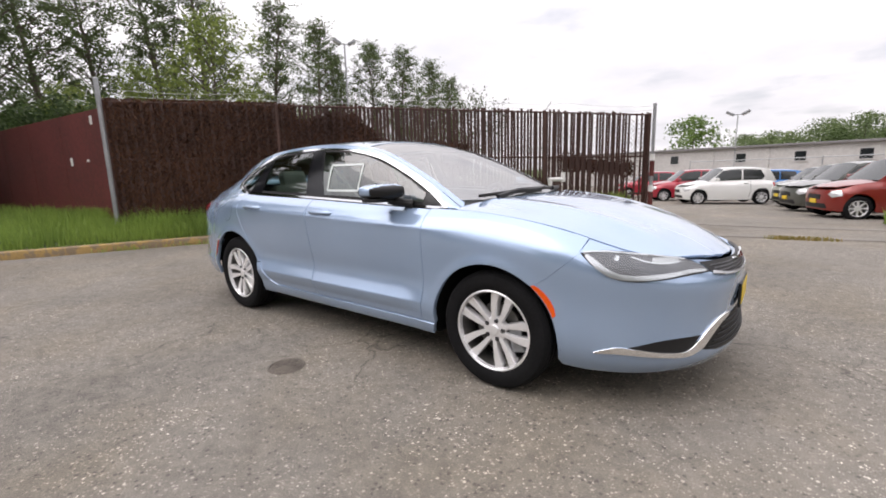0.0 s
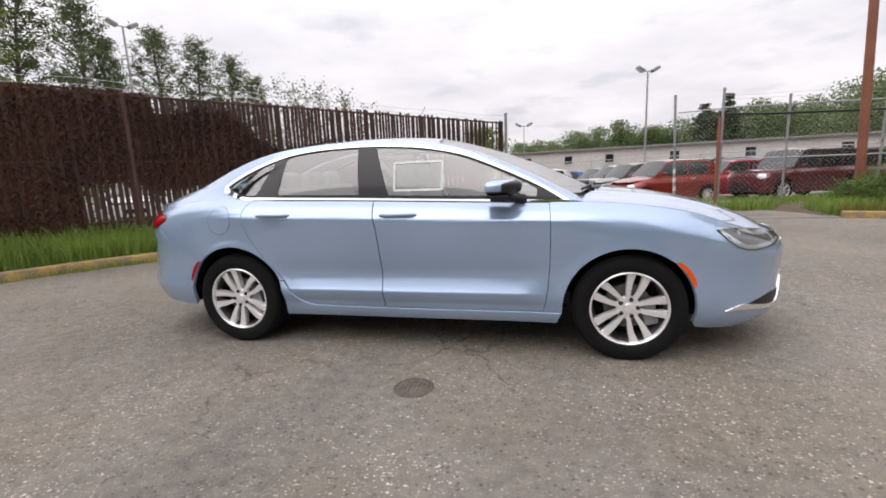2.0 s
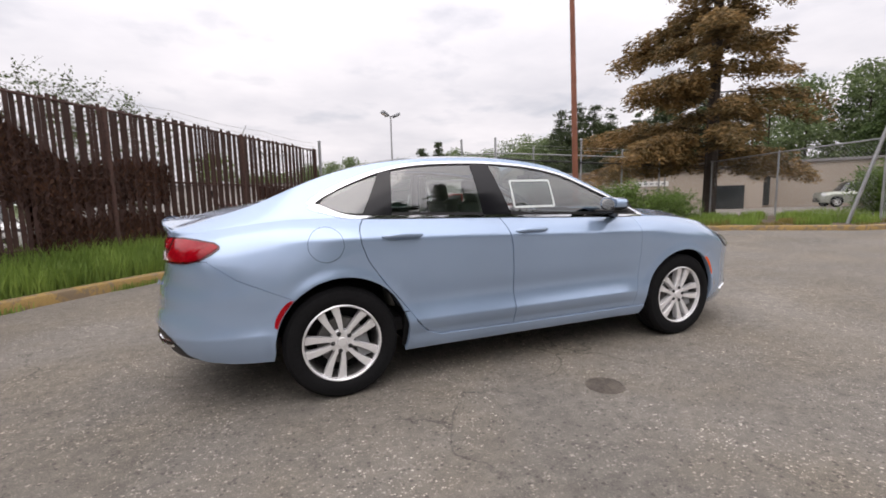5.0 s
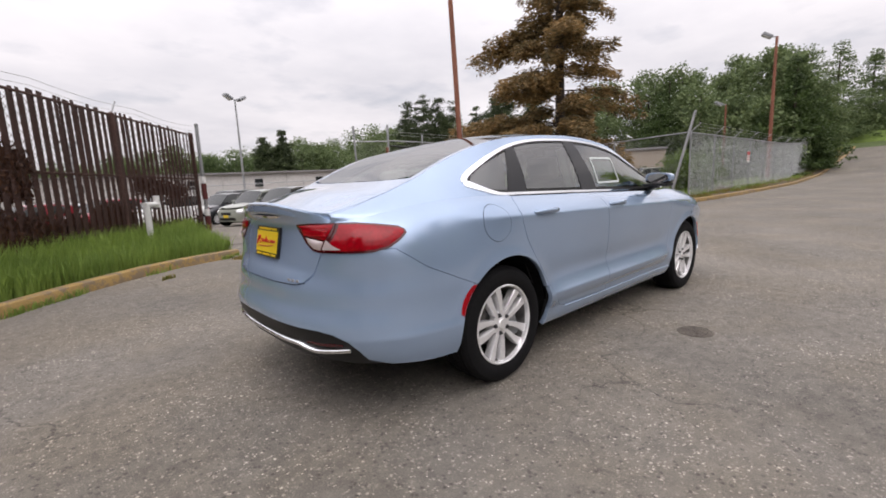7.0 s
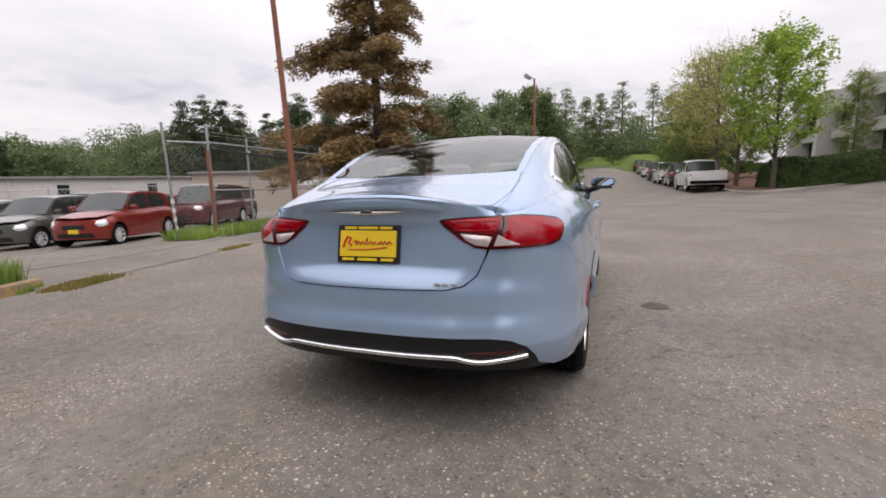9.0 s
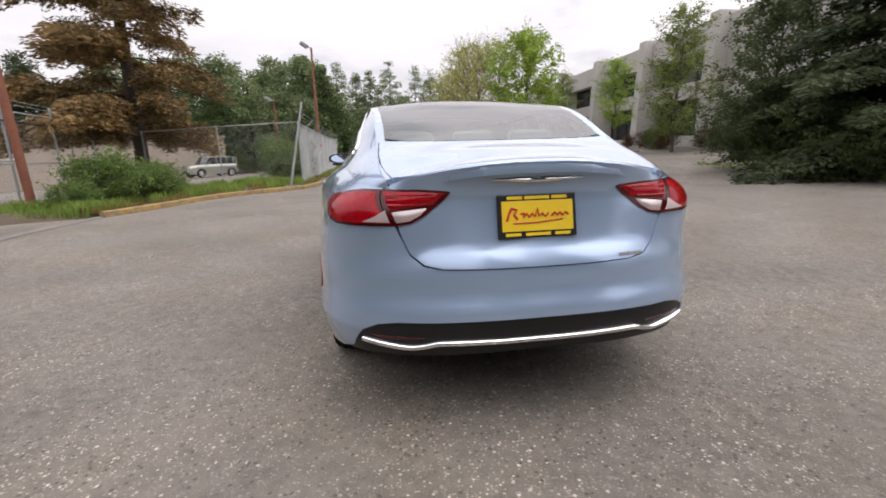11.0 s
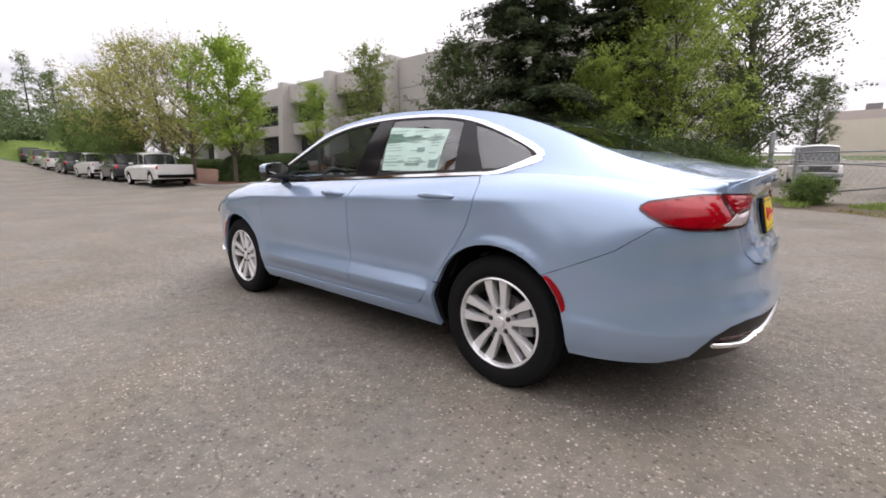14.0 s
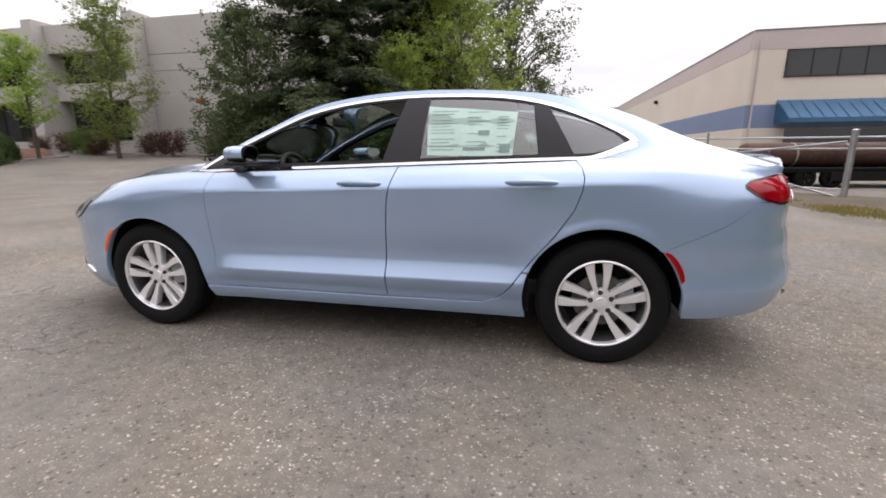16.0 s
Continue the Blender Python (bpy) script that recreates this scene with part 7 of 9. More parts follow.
bm = bmesh.new()
bmesh.ops.create_icosphere(bm, subdivisions=3, radius=1.0)
for v in bm.verts:
    n_ = 1 + 0.25 * noise.noise(v.co * 2.3)
    v.co = Vector((v.co.x * 0.95 * n_, v.co.y * 0.5 * n_, max(0, v.co.z) * 0.5 * n_))
part("cover", bm, mat("blue_tarpaulin", (0.05, 0.20, 0.50), 0.5, var=0.3, grain=3, stain=1.2, bump=0.3, col2=(0.6, 0.62, 0.65)), tarp)


# ---- the blue sedan; x forward, wheels at x = +-1.371, standing at the middle of the yard ----
PAINT = mat_paint("light_blue_metallic_paint", (0.352, 0.47, 0.645), 0.40, 0.20, 0.08, 1.0)
TAIL_RED = mat("red_tail_lens", (0.37, 0.003, 0.010), 0.10, 0.0, var=0.2, grain=60, stain=9, bump=0, coat=0.35, spec=0.2)
TAIL_GLOW = mat("bright_red_lens_rib", (0.46, 0.010, 0.016), 0.15, 0.0, var=0.1, grain=60, stain=9, bump=0, coat=0.5)
TAIL_DARK = mat("dark_red_lens", (0.07, 0.002, 0.004), 0.2, 0.0, var=0.05, grain=60, stain=5, bump=0, coat=0.3)
TAIL_CLEAR = mat("clear_tail_lens", (0.62, 0.52, 0.52), 0.2, 0.3, var=0.06, grain=50, stain=5, bump=0, coat=1.0)
AMBER = mat("amber_lens", (0.86, 0.10, 0.004), 0.2, 0.0, var=0.08, grain=60, stain=5, bump=0, coat=0.25)
LAMP_HOUSING = mat("lamp_housing", (0.52, 0.53, 0.54), 0.3, 0.6, var=0.1, grain=40, stain=5, bump=0)
LENS = mat_glass("clear_lens", (0.93, 0.95, 0.95))
SEAT = mat("pale_grey_seat_cloth", (0.33, 0.32, 0.29), 0.9, var=0.08, grain=120, stain=4, bump=0.2)
TRIM_DARK = mat("dark_cabin_plastic", (0.022, 0.022, 0.024), 0.6, var=0.1, grain=80, stain=4, bump=0.05)
HEADLINER = mat("pale_headliner", (0.58, 0.56, 0.52), 0.9, var=0.05, grain=80, stain=3, bump=0.05)
PLATE_YELLOW = mat("yellow_plate", (0.80, 0.56, 0.02), 0.45, var=0.04, grain=60, stain=6, bump=0)
PLATE_RED = mat("red_lettering", (0.55, 0.03, 0.02), 0.5, var=0.05, grain=60, stain=6, bump=0)
STICKER = mat("pale_green_paper", (0.55, 0.74, 0.66), 0.7, var=0.05, grain=40, stain=6, bump=0)
INK = mat("grey_print", (0.24, 0.34, 0.31), 0.7, var=0.1, grain=60, stain=6, bump=0)

XF, LF, NF = 1.45, 1.35, 2.35          # front corner: where it starts, its run, its squareness
XR, LR = -1.60, 1.35
rear_n = lambda z: 3.0 + 1.2 * ease((z - 0.68) / 0.25)
front_x = Curve((0.16, 2.35), (0.22, 2.415), (0.28, 2.448), (0.35, 2.444), (0.44, 2.436), (0.54, 2.445), (0.62, 2.452), (0.67, 2.440), (0.72, 2.416), (0.78, 2.378), (0.85, 2.33))
side_s = Curve((0.17, 0.825), (0.26, 0.884), (0.38, 0.913), (0.52, 0.909), (0.62, 0.911), (0.74, 0.920), (0.84, 0.925), (0.90, 0.919), (0.95, 0.899), (0.99, 0.866), (1.035, 0.803))
rear_x = Curve((0.18, -2.26), (0.25, -2.315), (0.33, -2.375), (0.42, -2.415), (0.49, -2.430), (0.53, -2.424), (0.58, -2.405), (0.64, -2.396), (0.69, -2.386), (0.74, -2.362), (0.80, -2.340), (0.90, -2.318), (0.98, -2.314), (1.04, -2.339), (1.09, -2.368))
side_w = Curve((0.17, 0.825), (0.215, 0.858), (0.26, 0.884), (0.32, 0.900), (0.38, 0.913), (0.44, 0.915), (0.52, 0.909), (0.62, 0.911), (0.74, 0.919), (0.84, 0.926), (0.90, 0.9275), (0.925, 0.925), (0.945, 0.911), (0.99, 0.868), (1.035, 0.803))
top_z = Curve((-2.42, 0.975), (-2.3, 0.985), (-2.2, 1.0), (-2.0, 1.032), (-1.8, 1.058), (-1.5, 1.075), (-1.1, 1.064), (-0.45, 1.045), (0.3, 1.018), (0.96, 0.998), (1.25, 0.985), (1.5, 0.956), (1.75, 0.904), (1.95, 0.834), (2.12, 0.780), (2.45, 0.70))


def half_width(x, z):
    T = top_z(x)
    zz = z + (1.035 - T) * ease((z - 0.55) / (T - 0.55))
    f = max(ease((x - 0.75) / 0.6), ease((-x - 1.3) / 0.5))
    w = side_w(zz) * (1 - f) + side_s(zz) * f
    for cx, cz in ((-1.355, 0.348), (1.362, 0.330)):
        d = math.hypot(x - cx, z - cz) - 0.392
        if 0 < d + 0.03 and d < 0.16:
            w += 0.011 * math.exp(-(max(d, 0.0) / 0.036) ** 2) * ease((z - 0.25) / 0.2)
    w -= 0.072 * ease((-x - 1.2) / 0.9) * ease((z - 0.62) / 0.36)
    w += 0.010 * math.exp(-((x + 1.36) / 0.42) ** 2 - ((z - 0.72) / 0.16) ** 2) + 0.008 * math.exp(-((x - 1.36) / 0.42) ** 2 - ((z - 0.70) / 0.15) ** 2)
    win = ease((x + 1.15) / 0.35) * ease((1.0 - x) / 0.3)
    flare = math.exp(-(z - 0.43) / 0.05) if z > 0.43 else 1 - (0.43 - z) / 0.055
    w += win * (0.018 * max(flare, -0.6) - 0.016 * math.exp(-((z - 0.54) / 0.09) ** 2))
    end = ease((-x - 1.66) / 0.16)
    if end:
        lip_ = math.exp(-(z - 0.445) / 0.045) if z > 0.445 else 1 - (0.445 - z) / 0.09
        w += end * (0.013 * max(lip_, -0.5) - 0.007)
    w -= 0.012 * ease((x - 0.9) / 0.8)
    return w


def lower(s, z):
    """The body below belt and bonnet edge: s runs along the side and round the ends to the middle."""
    if s > XF:
        a = (s - XF) / LF * math.pi / 2
        si, co = math.sin(a), math.cos(a)
        r = (abs(si) ** NF + abs(co) ** NF) ** (-1 / NF)
        x = XF + (front_x(z) - XF) * si * r
        return (x, half_width(x, z) * co * r, z)
    if s < XR:
        a = (XR - s) / LR * math.pi / 2
        si, co = math.sin(a), math.cos(a)
        q = rear_n(z)
        r = (abs(si) ** q + abs(co) ** q) ** (-1 / q)
        x = XR + (rear_x(z) - XR) * si * r
        return (x, half_width(x, z) * co * r, z)
    return (s, half_width(s, z), z)


def s_at(x=None, y=None, z=0.6):
    """Where on the run s the body passes a given x or y at height z."""
    rear = (x is not None and x < XR) or (y is not None and x is None)
    lo, hi = (XR - LR, XR) if rear else (XF, XF + LF)
    if x is not None and XR <= x <= XF:
        return x
    for _ in range(40):
        m = (lo + hi) / 2
        p = lower(m, z)
        if x is not None:
            big = p[0] > x
            lo, hi = (lo, m) if big else (m, hi)
        else:
            big = p[1] > y
            lo, hi = (lo, m) if big else (m, hi)
    return (lo + hi) / 2


def s_front(y, z):
    lo, hi = XF, XF + LF
    for _ in range(40):
        m = (lo + hi) / 2
        lo, hi = (m, hi) if lower(m, z)[1] > y else (lo, m)
    return (lo + hi) / 2


edge_y = Curve((-2.34, 0.55), (-2.2, 0.585), (-2.0, 0.60), (-1.8, 0.602), (-1.5, 0.605), (-1.2, 0.615), (-0.8, 0.63), (-0.3, 0.635), (0.1, 0.638), (0.33, 0.645), (0.56, 0.665), (0.8, 0.70), (1.0, 0.735), (1.12, 0.757))
edge_z = Curve((-2.34, 1.003), (-2.2, 1.040), (-2.0, 1.102), (-1.83, 1.155), (-1.52, 1.285), (-1.21, 1.382), (-1.0, 1.418), (-0.75, 1.438), (-0.45, 1.448), (-0.2, 1.443), (0.05, 1.42), (0.33, 1.363), (0.56, 1.268), (0.8, 1.156), (1.0, 1.048), (1.12, 0.985))
mid_z = Curve((-2.36, 1.090), (-2.2, 1.114), (-2.0, 1.143), (-1.8, 1.180), (-1.5, 1.296), (-1.2, 1.398), (-1.0, 1.448), (-0.8, 1.478), (-0.55, 1.494), (-0.3, 1.494), (-0.05, 1.482), (0.12, 1.463), (0.33, 1.413), (0.56, 1.340), (0.8, 1.248), (1.0, 1.160), (1.15, 1.090), (1.28, 1.030))
hood_z = Curve((1.0, 1.075), (1.28, 1.052), (1.5, 1.030), (1.7, 0.997), (1.9, 0.950), (2.08, 0.893), (2.22, 0.830), (2.34, 0.760), (2.42, 0.712))


def house(x, z):
    """Cabin sides, pillars and rear quarters: from the belt up to the roof edge."""
    T = top_z(x)
    A = lower(s_at(x=x, z=T), T) if x < XR else (x, half_width(x, T), T)
    zb, yb = edge_z(x), edge_y(x)
    v = (z - T) / max(0.004, zb - T)
    f = ease((-1.2 - x) / 0.4)
    vc = min(1.05, max(-0.05, v))
    flow = (-1.3 * (zb - T) - (yb - A[1])) * 0.8 * f
    return (x, A[1] + (yb - A[1]) * vc + flow * vc * (1 - vc) ** 2 + (0.020 - 0.012 * f) * math.sin(math.pi * vc), z)


def roof(x, y):
    """Windscreen, roof, rear window and boot lid, across the car."""
    e = edge_y(x)
    t = min(1.15, abs(y) / e)
    return (x, y, mid_z(x) - (mid_z(x) - edge_z(x)) * t ** 2.1)


def bonnet(x, y):
    T = top_z(x)
    e = lower(s_at(x=x, z=T), T)[1] if x > XF else half_width(x, T)
    t = min(1.1, abs(y) / max(0.05, e))
    crease = 0.012 * math.exp(-((abs(y) - 0.42 - 0.1 * (2.2 - x)) / 0.07) ** 2)
    return (x, y, hood_z(x) - (hood_z(x) - T) * t ** 2.3 + crease * ease((2.3 - x) / 0.4))


car = thing("sedan", "light metallic blue four-door sedan with chrome window trim, parked alone", "car")


def panel(name, poly, surf, both=True, mat_=None, gap=0.0025, label="", parent=None, **kw):
    """A body panel, on both sides of the car if so wanted; returns the made parts."""
    poly = inset(poly, gap) if gap else poly
    obs = []
    for sf in ((surf, mirrored(surf)) if both else (surf,)):
        obs.append(part_me(name, sheet(name, poly, sf, **kw), mat_ or PAINT, parent or car, label))
    return obs


SILL, DOOR_B = 0.228, 0.305
belt = lambda x: top_z(x) - 0.004
run_of = lambda x, z: (x if XR <= x <= XF else s_at(x=x, z=z), z)
R_ARCH = [run_of(*p) for p in arc(-1.355, 0.348, 0.388, -18, 198, 40)]        # from front foot over the top to rear foot
F_ARCH = [run_of(*p) for p in arc(1.362, 0.330, 0.388, -18, 198, 40)]
door_front = [(0.900, belt(0.9)), (0.905, 0.87), (0.905, 0.77), (0.900, 0.60), (0.889, 0.463), (0.872, 0.36), (0.858, DOOR_B)]
door_mid = [(-0.270, belt(-0.27)), (-0.245, 0.93), (-0.230, 0.86), (-0.217, 0.70), (-0.210, 0.555), (-0.207, 0.42), (-0.206, DOOR_B)]
door_rear = [(-1.205, belt(-1.2)), (-1.235, 1.03), (-1.247, 0.985), (-1.240, 0.92), (-1.205, 0.82), (-1.118, 0.69), (-1.012, 0.560), (-0.958, 0.490), (-0.910, 0.422), (-0.872, 0.375), (-0.832, 0.340), (-0.800, 0.322), (-0.745, 0.312)]
belt_run = lambda a, b, n=24: [(a + (b - a) * k / n, belt(a + (b - a) * k / n)) for k in range(n + 1)]

# doors
DG = 0.0036
panel("front_door", door_front + [(0.3, DOOR_B)] + door_mid[::-1] + belt_run(-0.27, 0.9)[1:-1], lower, gap=DG, step=(0.05, 0.016))
panel("rear_door", door_mid + [(-0.5, DOOR_B + 0.002)] + door_rear[::-1] + belt_run(-1.205, -0.27)[1:-1], lower, gap=DG, step=(0.05, 0.016))
# sill
sill_poly = [(0.945, SILL)] + [(0.955, 0.26), (0.975, 0.305)] + [(0.90, DOOR_B + 0.0), (0.3, DOOR_B), (-0.206, DOOR_B), (-0.745, 0.312), (-0.832, 0.340), (-0.872, 0.375), (-0.910, 0.422), (-0.958, 0.490), (-0.9935, 0.490)]
sill_poly += [p for p in R_ARCH if p[1] < 0.49 and p[0] > -1.3][::-1] + [(-0.965, SILL)]
panel("sill", sill_poly, lower, step=(0.06, 0.025), rim=0.03, off=0.008, gap=0.004)
# front wing
wing = [(0.872, 0.36), (0.889, 0.463), (0.900, 0.60), (0.905, 0.77), (0.905, 0.87), (0.900, belt(0.9))]
bump_f = [(1.616, 0.628), (1.69, 0.676), (1.755, 0.732), (1.80, 0.772), (1.833, 0.808)]
wing_poly = [(0.858, DOOR_B + 0.002)] + wing + [(x, top_z(x) - 0.001) for x in (1.0, 1.1, 1.2, 1.3, 1.4, 1.5, 1.6, 1.7, 1.8)] + [(s_at(x=1.845, z=top_z(1.845)), top_z(1.845) - 0.002)]
wing_poly += [(s_at(x=x, z=z), z) for x, z in bump_f[::-1]] + [p for p in F_ARCH if p[1] > 0.30 and (p[0] < 1.4 or p[1] > 0.628)] + [(0.972, 0.306)]
panel("front_wing", wing_poly, lower, gap=0.0007, step=(0.032, 0.02), rim=0.03)
# rear quarter: lower part and upper part in one look
bump_r = [(-1.627, 0.630), (-1.76, 0.69), (-1.92, 0.765), (-2.02, 0.838), (-2.06, 0.868)]
q_poly = [p for p in R_ARCH if p[1] > 0.49 or p[0] < -1.4]
q_poly = [p for p in q_poly if p[1] > 0.628 or p[0] > -1.4]
q_poly = q_poly + [(s_at(x=x, z=z), z) for x, z in bump_r] + [(s_at(y=0.62, z=0.868), 0.868), (s_at(y=0.625, z=0.90), 0.90), (s_at(y=0.63, z=0.972), 0.972), (s_at(y=0.600, z=0.986), 0.986), (s_at(y=0.564, z=1.015), 1.015)]
q_top = [(s_at(x=x, z=top_z(x) + 0.0012), top_z(x) + 0.0012) for x in (-2.245, -2.22, -2.15, -2.05, -1.95, -1.85, -1.75, -1.65, -1.55, -1.45, -1.35, -1.25)]
q_poly = q_poly + q_top + [(-1.205, belt(-1.2))] + door_rear[1:8] + [(-0.9935, 0.4905)]
panel("rear_quarter", q_poly, lower, gap=0.0015, step=(0.035, 0.022), rim=0.03)
# cabin sides: pillar band above the windows and the upper quarter
DLO_TOP = [(-1.50, 1.150), (-1.475, 1.178), (-1.40, 1.222), (-1.229, 1.298), (-1.022, 1.365), (-0.78, 1.402), (-0.461, 1.413), (-0.223, 1.408), (0.052, 1.384), (0.327, 1.327), (0.563, 1.234), (0.802, 1.122), (0.985, 1.018), (1.01, 1.000)]
DLO_BOT = [(1.01, 1.000), (0.9, 1.0045), (0.3, 1.024), (-0.455, 1.051), (-1.1, 1.070), (-1.25, 1.074), (-1.33, 1.087), (-1.42, 1.118), (-1.485, 1.143), (-1.50, 1.150)]
dlo_top = [(p.x, p.y) for p in spline(DLO_TOP, 6)]
rail_poly = dlo_top + [(1.06, top_z(1.06))] + [(1.10, edge_z(1.10) - 0.002)] + [(x, edge_z(x) - 0.001) for x in np.linspace(1.08, -2.244, 80)]
rail_poly += [(x, top_z(x)) for x in np.linspace(-2.244, -1.27, 30)] + [(-1.33, 1.087), (-1.42, 1.118), (-1.485, 1.143)]
panel("cabin_side", rail_poly, house, gap=0, step=(0.04, 0.02), rim=0.012)
# roof, bonnet, boot lid
roof_poly = [(x, edge_y(x)) for x in np.linspace(0.16, -0.80, 24)] + [(-0.83, 0.4), (-0.85, 0.0), (-0.83, -0.4)] + [(x, -edge_y(x)) for x in np.linspace(-0.80, 0.16, 24)] + [(0.125, -0.4), (0.11, 0.0), (0.125, 0.4)]
panel("roof", roof_poly, roof, False, gap=0, step=0.05, rim=0.01)
hood_edge = lambda x: (bonnet(x, 0.0), (lower(s_at(x=x, z=top_z(x)), top_z(x))[1] if x > XF else half_width(x, top_z(x))))[1]
hood_side = [(x, hood_edge(x) - 0.0012) for x in np.linspace(1.06, 2.16, 26)]
hood_nose = [(2.245, 0.43), (2.318, 0.29), (2.362, 0.15), (2.378, 0.0)]
hood_poly = [(1.06, 0.745)] + hood_side[1:] + hood_nose + [(x, -y) for x, y in hood_nose[-2::-1]] + [(x, -y) for x, y in hood_side[::-1]][:-1] + [(1.06, -0.745), (1.17, -0.55), (1.26, -0.28), (1.29, 0.0), (1.26, 0.28), (1.17, 0.55)]
panel("bonnet", hood_poly, bonnet, False, gap=0.0008, step=0.04, rim=0.02)
lid_side = [(-1.74, 0.588), (-1.9, 0.596), (-2.05, 0.592), (-2.15, 0.578), (-2.238, 0.554)]
lip = lambda y: 1.088 - 0.075 * (abs(y) / 0.58) ** 2.2
lid_rear = [(lower(s_at(y=y, z=lip(y)), lip(y))[0] + 0.004, y) for y in (0.54, 0.52, 0.44, 0.34, 0.22, 0.10)]
lid_rear += [(rear_x(1.088) + 0.004, 0.0)]
lid_poly = [(-1.80, 0.0), (-1.79, 0.25), (-1.765, 0.45)] + lid_side + lid_rear + [(x, -y) for x, y in (lid_side + lid_rear[:-1])[::-1]] + [(-1.765, -0.45), (-1.79, -0.25)]


def lid_top(x, y):
    """Boot lid top: meets the rear face at its lip."""
    z = roof(x, y)[2]
    f = ease((-2.0 - x) / 0.3) * (1 - ease((abs(y) - 0.42) / 0.15))
    return (x, y, z * (1 - f) + (lip(y) + 0.05 * (x + 2.34)) * f)


panel("boot_lid", lid_poly, lid_top, False, step=0.04, rim=0.045)
C_R = XR - LR
face_half = [(s_at(y=max(y, 0.0001), z=z), z) for y, z in ((0.0001, 0.684), (0.2, 0.685), (0.38, 0.690), (0.45, 0.705), (0.50, 0.745), (0.526, 0.80), (0.547, 0.868), (0.567, 0.92), (0.591, 0.985), (0.557, 1.011))]
face_top = [(s_at(y=max(y, 0.0001), z=lip(y) - 0.001), lip(y) - 0.001) for y in (0.50, 0.42, 0.32, 0.2, 0.1, 0.0001)]
boot_face = face_half + face_top[:-1] + [(2 * C_R - s, z) for s, z in (face_half[1:] + face_top[:-1])[::-1]]
def boot_surf(s, z):
    """The rear face of the lid, stepping out below the plate."""
    p = lower(s, z)
    return (p[0] - 0.007 * ease((0.775 - z) / 0.055) * ease((0.52 - abs(p[1])) / 0.12), p[1], z)


boot = panel("boot_face", boot_face, boot_surf, False, step=(0.05, 0.02), rim=0.02)[0]
# bumpers
rb_half = [(s_at(y=0.0001, z=0.490), 0.490), (s_at(y=0.35, z=0.490), 0.490), (s_at(y=0.56, z=0.488), 0.488), (s_at(y=0.64, z=0.474), 0.474), (s_at(y=0.70, z=0.440), 0.440), (s_at(y=0.728, z=0.395), 0.395), (s_at(y=0.742, z=0.345), 0.345), (s_at(x=-2.10, z=0.308), 0.308), (s_at(x=-1.95, z=0.292), 0.292), (s_at(x=-1.85, z=0.286), 0.286), (s_at(x=-1.752, z=0.285), 0.285)]
rb_half += [p for p in R_ARCH if p[0] < -1.55 and 0.31 < p[1] < 0.625][::-1]
rb_half += [(s_at(x=x, z=z), z) for x, z in bump_r[:]] + [(s_at(y=0.60, z=0.866), 0.866), (s_at(y=0.555, z=0.866), 0.866)]
rb_half += [(s_at(y=y, z=z), z) for y, z in ((0.527, 0.80), (0.502, 0.744), (0.452, 0.702), (0.38, 0.688), (0.2, 0.683), (0.0001, 0.682))]
rb = rb_half[:-1] + [(2 * C_R - s, z) for s, z in rb_half[::-1]][:-1]
panel("rear_bumper", rb, lower, False, gap=0.0015, step=(0.05, 0.025), rim=0.03)
low_half = [(s_at(y=0.0001, z=0.335), 0.335), (s_at(y=0.5, z=0.325), 0.325), (s_at(y=0.68, z=0.315), 0.315), (s_at(x=-2.12, z=0.314), 0.314), (s_at(x=-2.13, z=0.33), 0.33), (s_at(y=0.74, z=0.41), 0.41), (s_at(y=0.66, z=0.49), 0.49), (s_at(y=0.35, z=0.498), 0.498), (s_at(y=0.0001, z=0.498), 0.498)]
low = low_half[:-1] + [(2 * C_R - s, z) for s, z in low_half[::-1]][:-1]
panel("lower_valance", low, lower, False, mat_=BLACK, gap=0, step=(0.05, 0.03), off=-0.006, rim=0.03, label="matt black lower valance")
strip = [(s_at(y=y, z=z), z) for y, z in ((0.70, 0.402), (0.60, 0.388), (0.52, 0.380), (0.46, 0.388), (0.41, 0.401), (0.3, 0.402), (0.15, 0.400), (0.0001, 0.400))]
strip = strip + [(2 * C_R - s, z) for s, z in strip[-2::-1]]
panel("chrome_strip", band(strip, 0.015, 4), lower, False, mat_=CHROME, gap=0, step=(0.04, 0.01), off=0.012, rim=0.02, label="thin chrome strip across the valance")
for sg in (1, -1):
    refl = [(s_at(y=y, z=z), z) for y, z in ((0.67, 0.424), (0.47, 0.420), (0.47, 0.408), (0.60, 0.408), (0.67, 0.414))]
    panel("rear_reflector", refl, lower if sg > 0 else mirrored(lower), False, mat_=TAIL_DARK, gap=0, step=0.05, off=-0.004, rim=0.004, label="dark red bumper reflector")
C_F = XF + LF
def s_top(x):
    """Run and height of the bonnet edge at x."""
    T = top_z(x) - 0.004
    return (s_at(x=x, z=T), T)


